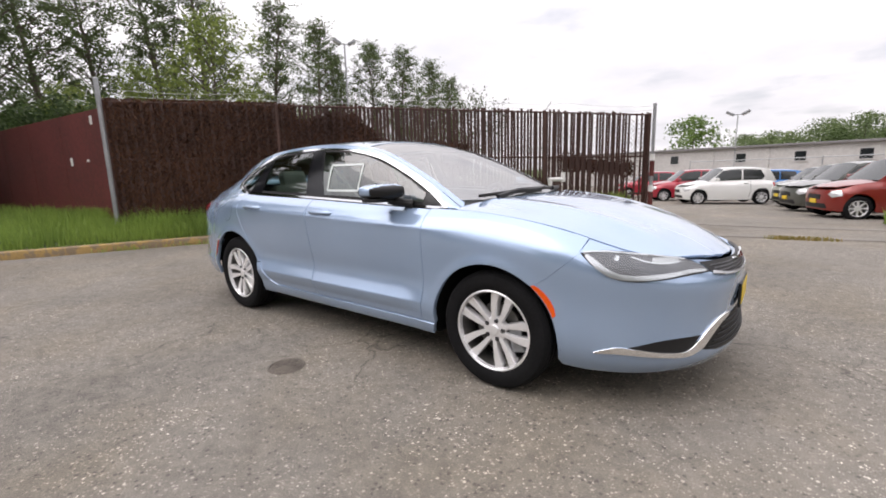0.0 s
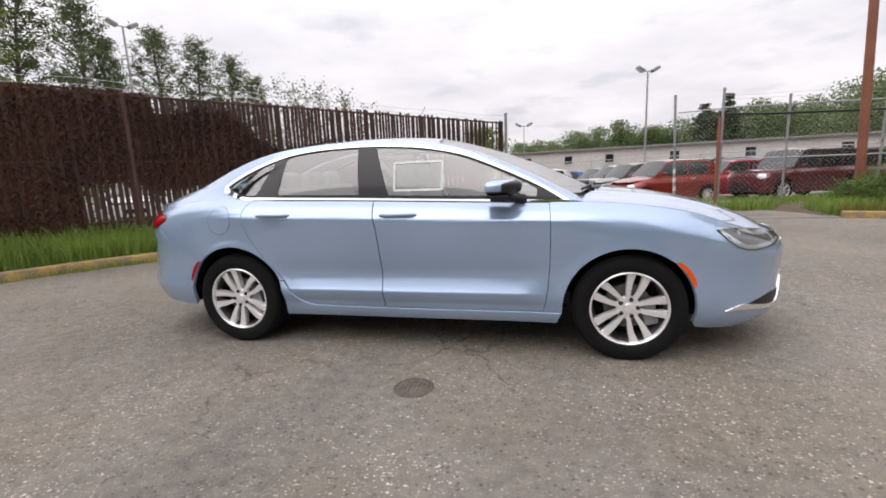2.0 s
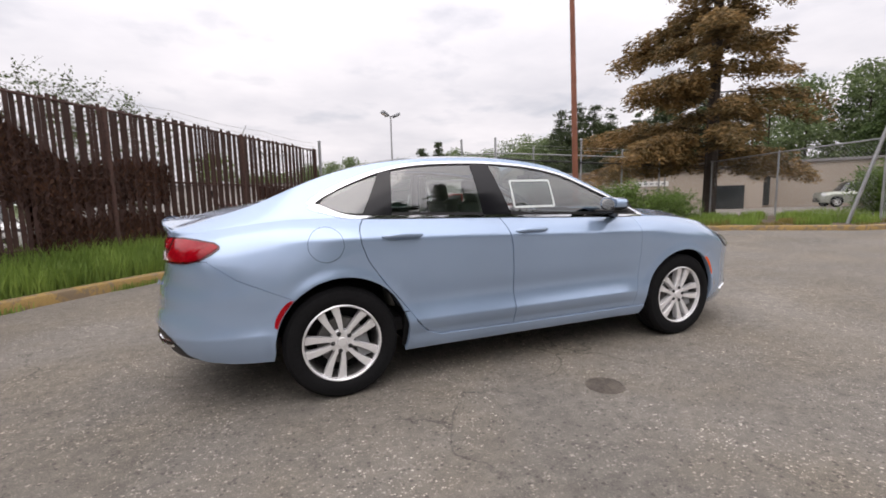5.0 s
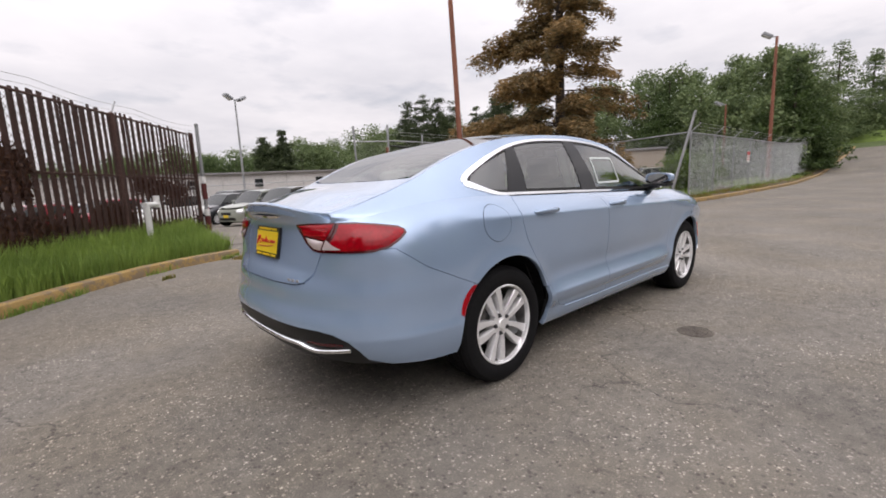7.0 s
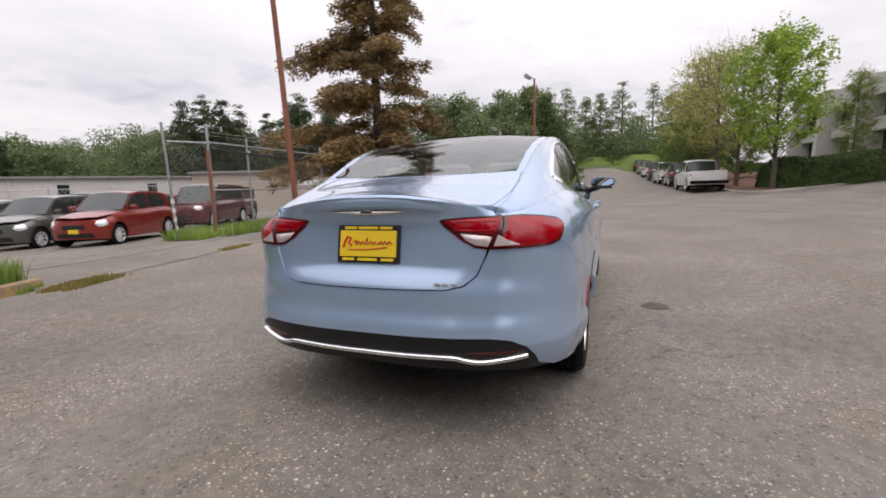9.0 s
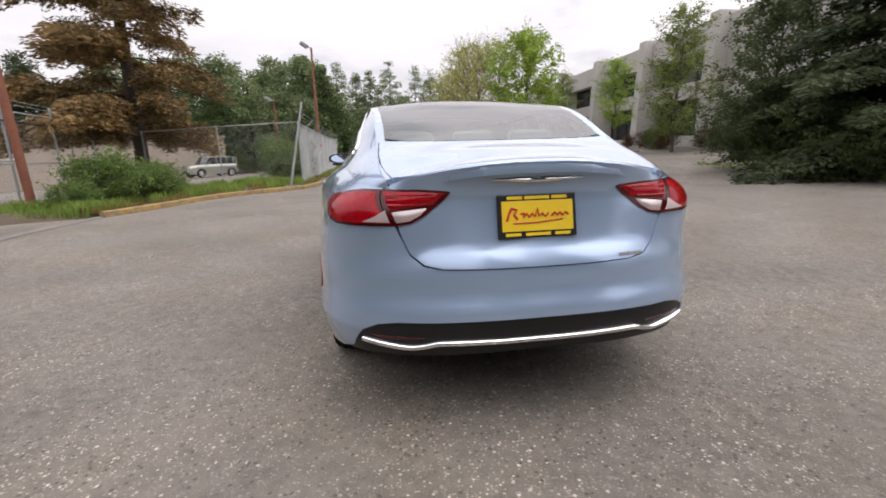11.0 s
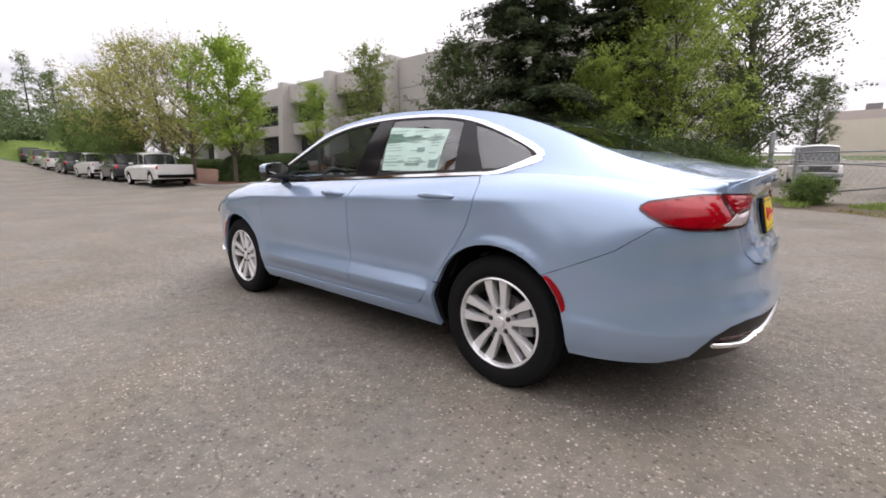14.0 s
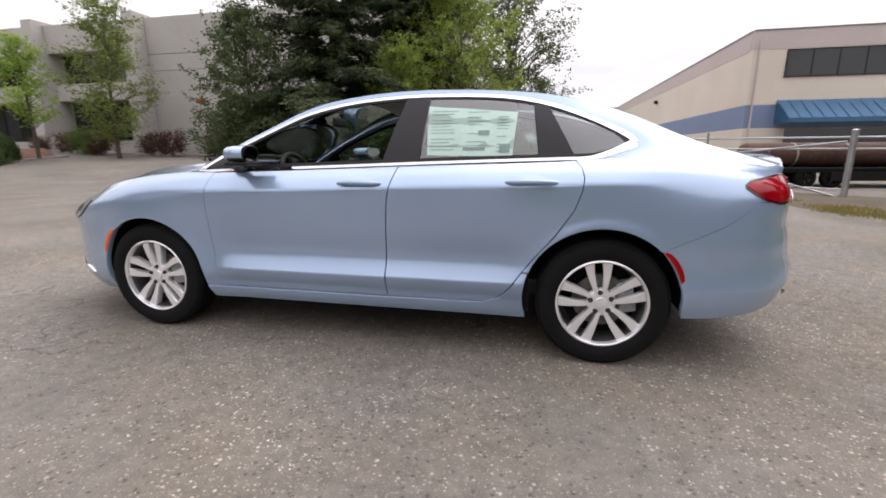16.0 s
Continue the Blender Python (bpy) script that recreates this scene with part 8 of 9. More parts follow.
fb_half = [(s_at(x=x, z=z), z) for x, z in bump_f] + [s_top(x) for x in (1.85, 1.93, 1.99, 2.05, 2.11, 2.17)] + [(s_front(0.44, 0.755), 0.755), (s_front(0.30, 0.735), 0.735), (s_front(0.0001, 0.730), 0.730)]
fb_low = [(s_front(0.0001, 0.20), 0.20), (s_front(0.5, 0.20), 0.20), (s_at(x=2.05, z=0.195), 0.195), (s_at(x=1.86, z=0.20), 0.20), (s_at(x=1.758, z=0.215), 0.215)]
fb_arch = [p for p in F_ARCH if p[0] > 1.5 and 0.23 < p[1] < 0.625]
fb = fb_half + [(2 * C_F - s, z) for s, z in fb_half[-2::-1]] + [(2 * C_F - s, z) for s, z in fb_arch[::-1]] + [(2 * C_F - s, z) for s, z in fb_low[:0:-1]] + fb_low + fb_arch
panel("front_bumper", fb, lower, False, gap=0.0006, step=(0.05, 0.03), rim=0.03)

# dark shell under the gaps, and wheel wells
shell = [(-1.0, 0.25), (0.95, 0.25), (1.0, 0.55), (1.1, 0.72), (1.36, 0.79), (1.6, 0.74), (1.75, 0.6), (1.85, 0.55), (1.95, 0.80), (1.7, 0.90), (1.3, 0.95), (0.9, 0.975), (0, 1.0), (-1.2, 1.04), (-1.9, 1.03), (-2.3, 1.0), (-2.5, 0.9), (-2.5, 0.55), (-1.9, 0.55), (-1.78, 0.62), (-1.62, 0.72), (-1.36, 0.80), (-1.1, 0.73), (-0.99, 0.55)]
panel("inner_shell", shell, lower, True, mat_=DARK, gap=0, step=0.06, off=-0.02, rim=0.0)
panel("boot_shell", [(s_at(y=0.6, z=0.8), 0.6), (s_at(y=0.6, z=0.8), 1.0), (2 * C_R - s_at(y=0.6, z=0.8), 1.0), (2 * C_R - s_at(y=0.6, z=0.8), 0.6)], lower, False, mat_=DARK, gap=0, step=0.06, off=-0.02, rim=0.0)
for x in (-1.358, 1.362):
    for sg in (1, -1):
        bm = bmesh.new()
        ring = [[bm.verts.new((x + 0.402 * math.cos(a), sg * y, 0.345 + 0.402 * math.sin(a))) for a in np.linspace(-0.1, math.pi + 0.1, 24)] for y in (0.50, 0.87)]
        for k in range(23):
            bm.faces.new((ring[0][k], ring[0][k + 1], ring[1][k + 1], ring[1][k]))
        bm.faces.new(ring[0])
        part("wheel_well", bm, DARK, car)
floor_pan = bmesh.new()
box(floor_pan, 1.86, 1.62, 0.12, at(0, 0, 0.26), 0.03)
box(floor_pan, 0.46, 1.25, 0.14, at(-1.95, 0, 0.36), 0.05)
box(floor_pan, 0.4, 1.2, 0.12, at(1.92, 0, 0.27), 0.05)
part("floor_pan", floor_pan, DARK, car)
bm = bmesh.new()
tube(bm, [(-1.0, -0.35, 0.25), (-1.9, -0.35, 0.27), (-2.1, -0.40, 0.28)], 0.03, 8)
part("exhaust_pipe", bm, POST_BROWN, car)

# glass
ws = [(1.235, 0.30), (1.145, 0.53), (1.035, 0.70)] + [(x, edge_y(x) - 0.042) for x in np.linspace(0.96, 0.185, 18)] + [(0.14, 0.4), (0.125, 0.0), (0.14, -0.4)] + [(x, -edge_y(x) + 0.042) for x in np.linspace(0.185, 0.96, 18)] + [(1.035, -0.70), (1.145, -0.53), (1.235, -0.30), (1.265, 0.0)]
panel("windscreen", ws, roof, False, mat_=PANE_SCREEN, gap=0, step=0.06, rim=0, off=-0.002)
bl_ = [(x, edge_y(x) - 0.045) for x in np.linspace(-0.87, -1.72, 18)] + [(-1.765, 0.45), (-1.79, 0.2), (-1.795, 0.0), (-1.79, -0.2), (-1.765, -0.45)] + [(x, -edge_y(x) + 0.045) for x in np.linspace(-1.72, -0.87, 18)] + [(-0.87, -0.4), (-0.885, 0.0), (-0.87, 0.4)]
panel("rear_window", bl_, roof, False, mat_=PANE_DARK, gap=0, step=0.06, rim=0, off=0.001)
# painted strips beside the rear window
for sg in (1, -1):
    st = [(x, sg * edge_y(x)) for x in np.linspace(-0.80, -1.76, 16)] + [(x, sg * (edge_y(x) - 0.043)) for x in np.linspace(-1.76, -0.80, 16)]
    panel("pillar_strip", st, roof, False, gap=0, step=0.05, rim=0)
    st = [(x, sg * edge_y(x)) for x in np.linspace(-1.76, -2.243, 12)] + [(-2.245, sg * 0.557), (-2.15, sg * 0.578), (-2.05, sg * 0.595), (-1.9, sg * 0.599), (-1.76, sg * 0.592)]
    panel("boot_gutter", st, roof, False, mat_=PAINT, gap=0, step=0.05, rim=0.04)
ap = [(x, edge_y(x)) for x in np.linspace(1.1, 0.14, 18)] + [(x, edge_y(x) - 0.046) for x in np.linspace(0.14, 1.03, 18)] + [(1.07, 0.70)]
panel("screen_pillar", ap, roof, True, gap=0, step=0.05, rim=0, off=0.001)
panel("roof_trim", [(0.115, -0.60), (0.195, -0.62), (0.155, -0.4), (0.14, 0.0), (0.155, 0.4), (0.195, 0.62), (0.115, 0.60), (0.105, 0.3), (0.10, 0.0), (0.105, -0.3)], roof, False, mat_=BLACK, gap=0, step=0.06, rim=0, off=-0.004)
panel("roof_trim", [(-0.78, 0.58), (-0.83, 0.4), (-0.85, 0.0), (-0.83, -0.4), (-0.78, -0.58), (-0.90, -0.57), (-0.90, -0.4), (-0.91, 0.0), (-0.90, 0.4), (-0.90, 0.57)], roof, False, mat_=BLACK, gap=0, step=0.06, rim=0, off=-0.001)

q_glass = [(-1.455, 1.150, 1), (-1.40, 1.203), (-1.25, 1.272), (-1.075, 1.330, 1), (-1.20, 1.094, 1), (-1.30, 1.100), (-1.40, 1.128)]
r_glass = [(-1.005, 1.351, 1), (-0.80, 1.388), (-0.55, 1.402), (-0.395, 1.402, 1), (-0.372, 1.072, 1), (-1.035, 1.090, 1)]
f_glass = [(-0.300, 1.398, 1), (-0.10, 1.388), (0.10, 1.361), (0.33, 1.305), (0.56, 1.213), (0.76, 1.119), (0.885, 1.052, 1), (0.865, 1.028, 1), (-0.178, 1.064, 1)]
for nm, poly, lab in (("quarter_glass", q_glass, ""), ("rear_door_glass", r_glass, ""), ("front_door_glass", f_glass, "")):
    P = rounded(poly, 5)
    sides = (house, mirrored(house))
    for k, sf in enumerate(sides):
        if nm == "front_door_glass" and k == 0:
            continue                                      # the driver's window is down
        part_me(nm, sheet(nm, P, sf, step=0.08, off=-0.006, rim=0), PANE, car)
frames = [[(-1.065, 1.347), (-0.985, 1.365), (-1.02, 1.078), (-1.205, 1.080)], [(-0.42, 1.411), (-0.285, 1.409), (-0.165, 1.050), (-0.383, 1.058)]]
panel("rear_pillar_cover", frames[0], house, True, mat_=GLOSS_BLACK, gap=0, step=0.05, off=-0.002, rim=0.01, label="gloss black pillar cover")
panel("centre_pillar_cover", frames[1], house, True, mat_=GLOSS_BLACK, gap=0, step=0.05, off=-0.002, rim=0.01, label="gloss black pillar cover")
panel("door_frame_top", band([(-1.47, 1.155), (-1.40, 1.213), (-1.229, 1.290), (-1.022, 1.356), (-0.78, 1.394), (-0.461, 1.406), (-0.223, 1.401), (0.052, 1.377), (0.327, 1.319), (0.563, 1.227), (0.802, 1.115), (0.94, 1.037)], 0.018), house, True, mat_=BLACK, gap=0, step=0.05, off=-0.003, rim=0.01)
panel("window_seal", band([(0.93, 1.018), (0.3, 1.042), (-0.455, 1.068), (-1.1, 1.086), (-1.25, 1.088), (-1.33, 1.100), (-1.42, 1.130)], 0.022), house, True, mat_=BLACK, gap=0, step=0.05, off=-0.004, rim=0.01)
panel("mirror_sail", [(0.985, 1.010), (0.90, 1.012), (0.82, 1.012), (0.82, 1.095), (0.90, 1.055)], house, True, mat_=BLACK, gap=0, step=0.05, off=-0.001, rim=0.01)
panel("window_chrome", band(DLO_TOP, [0.030, 0.024, 0.016, 0.014, 0.014, 0.014, 0.014]), house, True, mat_=CHROME, gap=0, step=(0.05, 0.012), off=0.004, rim=0.008, label="chrome window surround")
panel("window_chrome", band(DLO_BOT, [0.014, 0.014, 0.014, 0.015, 0.016, 0.026, 0.040, 0.034]), house, True, mat_=CHROME, gap=0, step=(0.05, 0.012), off=0.004, rim=0.008, label="chrome window surround")

# wheels
for x in (-1.371, 1.371):
    for sg in (1, -1):
        wheel(car, x, 0.785 * sg, 0.336, sg, turn={(1, 1): 58, (1, -1): 75, (-1, 1): 61, (-1, -1): 39}[(1 if x > 0 else -1, sg)])

# door handles, fuel flap, markers
for x0, x1, z in ((-1.118, -0.865, 0.958), (-0.197, 0.055, 0.944)):
    for sg in (1, -1):
        L = []
        for k in range(9):
            f = k / 8
            x = x0 + (x1 - x0) * f
            y = half_width(x, z) + 0.028 * math.sin(math.pi * f) ** 0.4 - 0.003
            L.append((x, sg * y, z + 0.004 * math.sin(math.pi * f)))
        bm = bmesh.new()
        tube(bm, L, [0.008, 0.0115, 0.012, 0.0125, 0.0125, 0.0125, 0.012, 0.0115, 0.008], 10)
        for v in bm.verts:
            v.co.z = z + (v.co.z - z) * 1.15
        smooth(part("door_handle", bm, PAINT, car), 60)
        cup = rounded([(x0 + 0.055, z + 0.022), (x0 + 0.12, z + 0.036), (x1 - 0.07, z + 0.030), (x1 - 0.05, z), (x1 - 0.09, z - 0.030), (x0 + 0.10, z - 0.032), (x0 + 0.05, z - 0.012)], 4)
        part_me("handle_cup", sheet("handle_cup", cup, lower if sg > 0 else mirrored(lower), step=0.02, off=0.0012, rim=0.002, bulge=0.004), PAINT, car)
ringp = lambda r: [(-1.440 + r * math.cos(a), 0.928 + r * math.sin(a)) for a in np.linspace(0, 2 * math.pi, 48)[:-1]]
part_me("fuel_flap_gap", sheet("fuel_flap_gap", ringp(0.1005), mirrored(lower), step=0.03, off=0.0008, rim=0.0), DARK, car)
part_me("fuel_flap", sheet("fuel_flap", ringp(0.098), mirrored(lower), step=0.03, off=0.0016, rim=0.001), PAINT, car)


def marker(cx, cz, sg, a0, a1):
    """A curved lamp hugging the arch, from angle a0 to a1 above its middle line."""
    ins = [(cx + sg * 0.393 * math.cos(radians(a)), cz + 0.393 * math.sin(radians(a))) for a in np.linspace(a0, a1, 8)]
    outs = [(cx + sg * (0.393 + w) * math.cos(radians(a)), cz + (0.393 + w) * math.sin(radians(a))) for a, w in zip(np.linspace(a1 - 1, a0 + 1, 8), (0.014, 0.023, 0.026, 0.028, 0.028, 0.027, 0.024, 0.018))]
    return [run_of(*p) for p in ins + outs]


panel("front_marker", marker(1.362, 0.330, 1, 22, 50), lower, True, mat_=AMBER, gap=0, step=0.03, off=0.003, rim=0.006, label="amber side marker")
panel("rear_marker", marker(-1.355, 0.348, -1, 19, 45), lower, True, mat_=TAIL_RED, gap=0, step=0.03, off=0.003, rim=0.006, label="red side marker")

# mirrors
for sg in (1, -1):
    bm = bmesh.new()
    bmesh.ops.create_uvsphere(bm, u_segments=28, v_segments=16, radius=1.0)
    for v in bm.verts:
        c = v.co
        q = lambda t, p: math.copysign(abs(t) ** p, t)
        x, y, z = q(c.x, 0.8), q(c.y, 0.62), q(c.z, 0.66)
        v.co = Vector((0.600 + 0.112 * x * (1 - 0.25 * y) - 0.025 * y, sg * (0.945 + 0.118 * y), 1.104 + 0.047 * z * (1 - 0.12 * y)))
        if x < -0.35:
            v.co.x = 0.600 - 0.044 - 0.03 * y
    mi = smooth(part("wing_mirror", bm, [PAINT, BLACK], car, "body-coloured wing mirror with black underside"), 50)
    for p in mi.data.polygons:
        p.material_index = 1 if p.center.z < 1.082 or p.normal.x < -0.4 else 0
    bm = bmesh.new()
    bmesh.ops.create_circle(bm, cap_ends=True, segments=28, radius=1.0, matrix=at(0.556, sg * 0.945, 1.104, 0, 90, 0) @ Matrix.Diagonal((0.040, 0.094, 1, 1)))
    for v in bm.verts:
        v.co.x = 0.5535 - 0.03 * (sg * v.co.y - 0.945) / 0.118 - 0.16 * (v.co.z - 1.064)
    part("mirror_glass", bm, CHROME, mi, "mirror glass")
    bm = bmesh.new()
    tube(bm, [(0.62, sg * 0.90, 1.045), (0.68, sg * 0.84, 1.03), (0.74, sg * 0.80, 1.02)], [0.022, 0.026, 0.034], 10)
    box(bm, 0.14, 0.20, 0.022, at(0.59, sg * 0.93, 1.050), 0.008)
    part("mirror_foot", bm, BLACK, mi, "black mirror foot")

# tail lamps: outer on the body, inner on the boot lid
outer = [(s_at(x=-1.988, z=0.932), 0.932), (s_at(x=-1.988, z=0.950), 0.950), (s_at(x=-2.012, z=0.966), 0.966), (s_at(x=-2.10, z=0.982), 0.982), (s_at(y=0.66, z=0.992), 0.992), (s_at(y=0.596, z=0.992), 0.992), (s_at(y=0.548, z=0.855), 0.855), (s_at(y=0.66, z=0.855), 0.855), (s_at(x=-2.15, z=0.858), 0.858), (s_at(x=-2.085, z=0.873), 0.873), (s_at(x=-2.025, z=0.905), 0.905)]
inner = [(s_at(y=0.592, z=0.992), 0.992), (s_at(y=0.45, z=0.990), 0.990), (s_at(y=0.348, z=0.982), 0.982), (s_at(y=0.335, z=0.975), 0.975), (s_at(y=0.365, z=0.945), 0.945), (s_at(y=0.43, z=0.895), 0.895), (s_at(y=0.49, z=0.862), 0.862), (s_at(y=0.544, z=0.855), 0.855)]
for sg, sf in ((1, lower), (-1, mirrored(lower))):
    o_ = part_me("tail_lamp", sheet("tail_lamp", outer, sf, step=0.03, off=0.004, rim=0.02, bulge=0.0), TAIL_DARK, car, "dark red outer tail lamp")
    part_me("lens", sheet("lens", inset(outer, 0.010), sf, step=0.02, off=0.006, rim=0.006, bulge=0.009), TAIL_RED, o_, "glossy red lens")
    low_strip = [(s_at(y=0.567, z=0.868), 0.868), (s_at(y=0.582, z=0.912), 0.912), (s_at(y=0.625, z=0.888), 0.888), (s_at(y=0.668, z=0.871), 0.871)]
    part_me("clear_strip", sheet("clear_strip", low_strip, sf, step=0.02, off=0.018, rim=0.004), TAIL_CLEAR, o_, "clear strip in the lens")
    i_ = part_me("tail_lamp", sheet("tail_lamp", inner, sf, step=0.03, off=0.004, rim=0.02), TAIL_DARK, car, "dark red inner tail lamp on the boot")
    up = [(s_at(y=0.586, z=0.984), 0.984), (s_at(y=0.45, z=0.982), 0.982), (s_at(y=0.36, z=0.975), 0.975), (s_at(y=0.405, z=0.930), 0.930), (s_at(y=0.564, z=0.914), 0.914)]
    dn = [(s_at(y=0.560, z=0.906), 0.906), (s_at(y=0.428, z=0.920), 0.920), (s_at(y=0.452, z=0.894), 0.894), (s_at(y=0.495, z=0.872), 0.872), (s_at(y=0.544, z=0.866), 0.866)]
    part_me("lens", sheet("lens", up, sf, step=0.015, off=0.006, rim=0.006, bulge=0.010), TAIL_RED, i_, "glossy red lens")
    for z0 in (0.968, 0.950, 0.932):
        rib = [(s_at(y=0.572, z=z0), z0), (s_at(y=0.49, z=z0), z0), (s_at(y=0.405 + 0.6 * (0.968 - z0), z=z0 + 0.003), z0 + 0.003)]
        part_me("lens_rib", sheet("lens_rib", band(rib, 0.005, 3), sf, step=0.02, off=0.0145, rim=0.003), TAIL_GLOW, i_, "bright rib inside the red lens")
    part_me("reverse_lens", sheet("reverse_lens", dn, sf, step=0.015, off=0.006, rim=0.006, bulge=0.008), TAIL_CLEAR, i_, "clear reversing lens")

# headlamps
BEZEL = mat("silver_bezel", (0.58, 0.59, 0.61), 0.25, 0.5, var=0.05, grain=40, stain=9, bump=0)
LAMP_DARK = mat("dark_lamp_housing", (0.13, 0.13, 0.14), 0.3, 0.4, var=0.2, grain=30, stain=9, bump=0)
for sg, sf in ((1, lower), (-1, mirrored(lower))):
    hp = rounded([(s_at(x=1.838, z=0.810), 0.810, 1), (s_at(x=1.917, z=0.817), 0.817), (s_at(x=2.005, z=0.806), 0.806), (s_front(0.60, 0.788), 0.788), (s_front(0.50, 0.766), 0.766), (s_front(0.453, 0.733), 0.733), (s_front(0.435, 0.700), 0.700, 1), (s_front(0.546, 0.698), 0.698), (s_front(0.67, 0.688), 0.688), (s_at(x=2.068, z=0.682), 0.682), (s_at(x=1.975, z=0.703), 0.703), (s_at(x=1.895, z=0.760), 0.760)], 5)
    h_ = part_me("headlamp", sheet("headlamp", hp, sf, step=0.03, off=0.004, rim=0.02), BLACK, car, "swept headlamp with clear cover and silver bezel")
    part_me("housing", sheet("housing", inset(hp, 0.007), sf, step=0.03, off=0.0055, rim=0.002), LAMP_DARK, h_, "dark grey inner housing")
    low_run = [(s_at(x=1.862, z=0.799), 0.799), (s_at(x=1.905, z=0.766), 0.766), (s_at(x=1.975, z=0.718), 0.718), (s_at(x=2.06, z=0.698), 0.698), (s_front(0.67, 0.701), 0.701), (s_front(0.55, 0.709), 0.709), (s_front(0.46, 0.706), 0.706)]
    part_me("bezel", sheet("bezel", band(low_run, [0.012, 0.026, 0.028, 0.022, 0.018, 0.014, 0.008]), sf, step=0.03, off=0.008, rim=0.004), BEZEL, h_, "pale silver bezel")
    top_run = [(s_at(x=1.85, z=0.811), 0.811), (s_at(x=1.92, z=0.811), 0.811), (s_at(x=2.005, z=0.800), 0.800), (s_front(0.60, 0.782), 0.782), (s_front(0.50, 0.760), 0.760)]
    part_me("bezel", sheet("bezel", band(top_run, 0.006), sf, step=0.03, off=0.008, rim=0.003), BEZEL, h_, "thin silver upper bezel")
    eye_run = [(s_front(0.70, 0.782), 0.782), (s_front(0.665, 0.757), 0.757), (s_front(0.60, 0.747), 0.747), (s_front(0.53, 0.752), 0.752)]
    part_me("light_guide", sheet("light_guide", band(eye_run, 0.006), sf, step=0.03, off=0.008, rim=0.003), BEZEL, h_, "curved pale light guide")
    glass_run = [(s_front(0.64, 0.764), 0.764), (s_front(0.58, 0.761), 0.761), (s_front(0.53, 0.762), 0.762)]
    part_me("projector", sheet("projector", band(glass_run, 0.020), sf, step=0.02, off=0.007, rim=0.004), LAMP_HOUSING, h_, "grey projector window")
    box_run = [(s_at(x=1.985, z=0.790), 0.790), (s_at(x=1.985, z=0.770), 0.770)]
    part_me("reflector", sheet("reflector", band(box_run, 0.016), sf, step=0.02, off=0.008, rim=0.004), BEZEL, h_, "small bright reflector")
    part_me("cover", sheet("cover", inset(hp, 0.004), sf, step=0.025, off=0.010, rim=0.0, bulge=0.006), LENS, h_, "clear cover")

# grille, lower intake, chrome wings and front plate
g_top = [(s_front(y, z), z) for y, z in ((0.445, 0.742), (0.32, 0.740), (0.18, 0.737), (0.0001, 0.735))]
g_bot = [(s_front(y, z), z) for y, z in ((0.0001, 0.664), (0.18, 0.667), (0.32, 0.676), (0.425, 0.694))]
gp = g_top + [(2 * C_F - s, z) for s, z in g_top[-2::-1]] + [(2 * C_F - s, z) for s, z in g_bot[:0:-1]] + g_bot
gr = part_me("grille", sheet("grille", gp, lower, step=0.03, off=0.004, rim=0.015), BLACK, car, "black mesh upper grille")
for k in range(4):
    z = 0.680 + 0.014 * k
    w = 0.38 + 0.008 * k
    pts = [(s_front(max(y, 0.0001), z), z) for y in (w, w * 0.6, 0.0001)]
    pts = pts + [(2 * C_F - s, zz) for s, zz in pts[-2::-1]]
    part_me("grille_bar", sheet("grille_bar", band(pts, 0.005, 4), lower, step=0.04, off=0.009, rim=0.006), LAMP_DARK, gr)
rimp = [(s, z) for s, z in g_bot[::-1]] + [(2 * C_F - s, z) for s, z in g_bot[1:]]
part_me("grille_rim", sheet("grille_rim", band(rimp, 0.010, 4), lower, step=0.03, off=0.010, rim=0.008), BEZEL, gr, "chrome lower rim of the grille")
pts = [(s_front(y, z), z) for y, z in ((0.18, 0.728), (0.12, 0.722), (0.05, 0.720), (0.0001, 0.720))]
pts = pts + [(2 * C_F - s, zz) for s, zz in pts[-2::-1]]
part_me("wing_emblem", sheet("wing_emblem", band(pts, [0.006, 0.012, 0.026, 0.012, 0.006], 5), lower, step=0.03, off=0.016, rim=0.01), CHROME, gr, "chrome wing-shaped emblem bar")
for sg, sf in ((1, lower), (-1, mirrored(lower))):
    ip = rounded([(s_at(x=2.055, z=0.352), 0.352, 1), (s_front(0.66, 0.388), 0.388), (s_front(0.50, 0.392), 0.392, 1), (s_front(0.56, 0.325), 0.325, 1), (s_front(0.68, 0.318), 0.318)], 4)
    part_me("fog_recess", sheet("fog_recess", ip, sf, step=0.03, off=0.003, rim=0.01), BLACK, car, "black fog lamp recess")
    ch = [(s_at(x=1.915, z=0.322), 0.322), (s_at(x=1.975, z=0.333), 0.333), (s_at(x=2.035, z=0.338), 0.338), (s_front(0.67, 0.316), 0.316), (s_front(0.58, 0.311), 0.311), (s_front(0.51, 0.345), 0.345), (s_front(0.44, 0.40), 0.40), (s_front(0.36, 0.445), 0.445), (s_front(0.28, 0.462), 0.462)]
    part_me("chrome_wing", sheet("chrome_wing", band(ch, [0.004, 0.024, 0.036, 0.024, 0.026, 0.042, 0.042, 0.034, 0.022]), sf, step=0.025, off=0.010, rim=0.014), CHROME, car, "chrome lower intake trim")
l_half = [(s_front(y, z), z) for y, z in ((0.0001, 0.30), (0.40, 0.30), (0.50, 0.32), (0.42, 0.39), (0.33, 0.44), (0.2, 0.455), (0.0001, 0.455))]
lp = l_half[:-1] + [(2 * C_F - s, z) for s, z in l_half[::-1]][:-1]
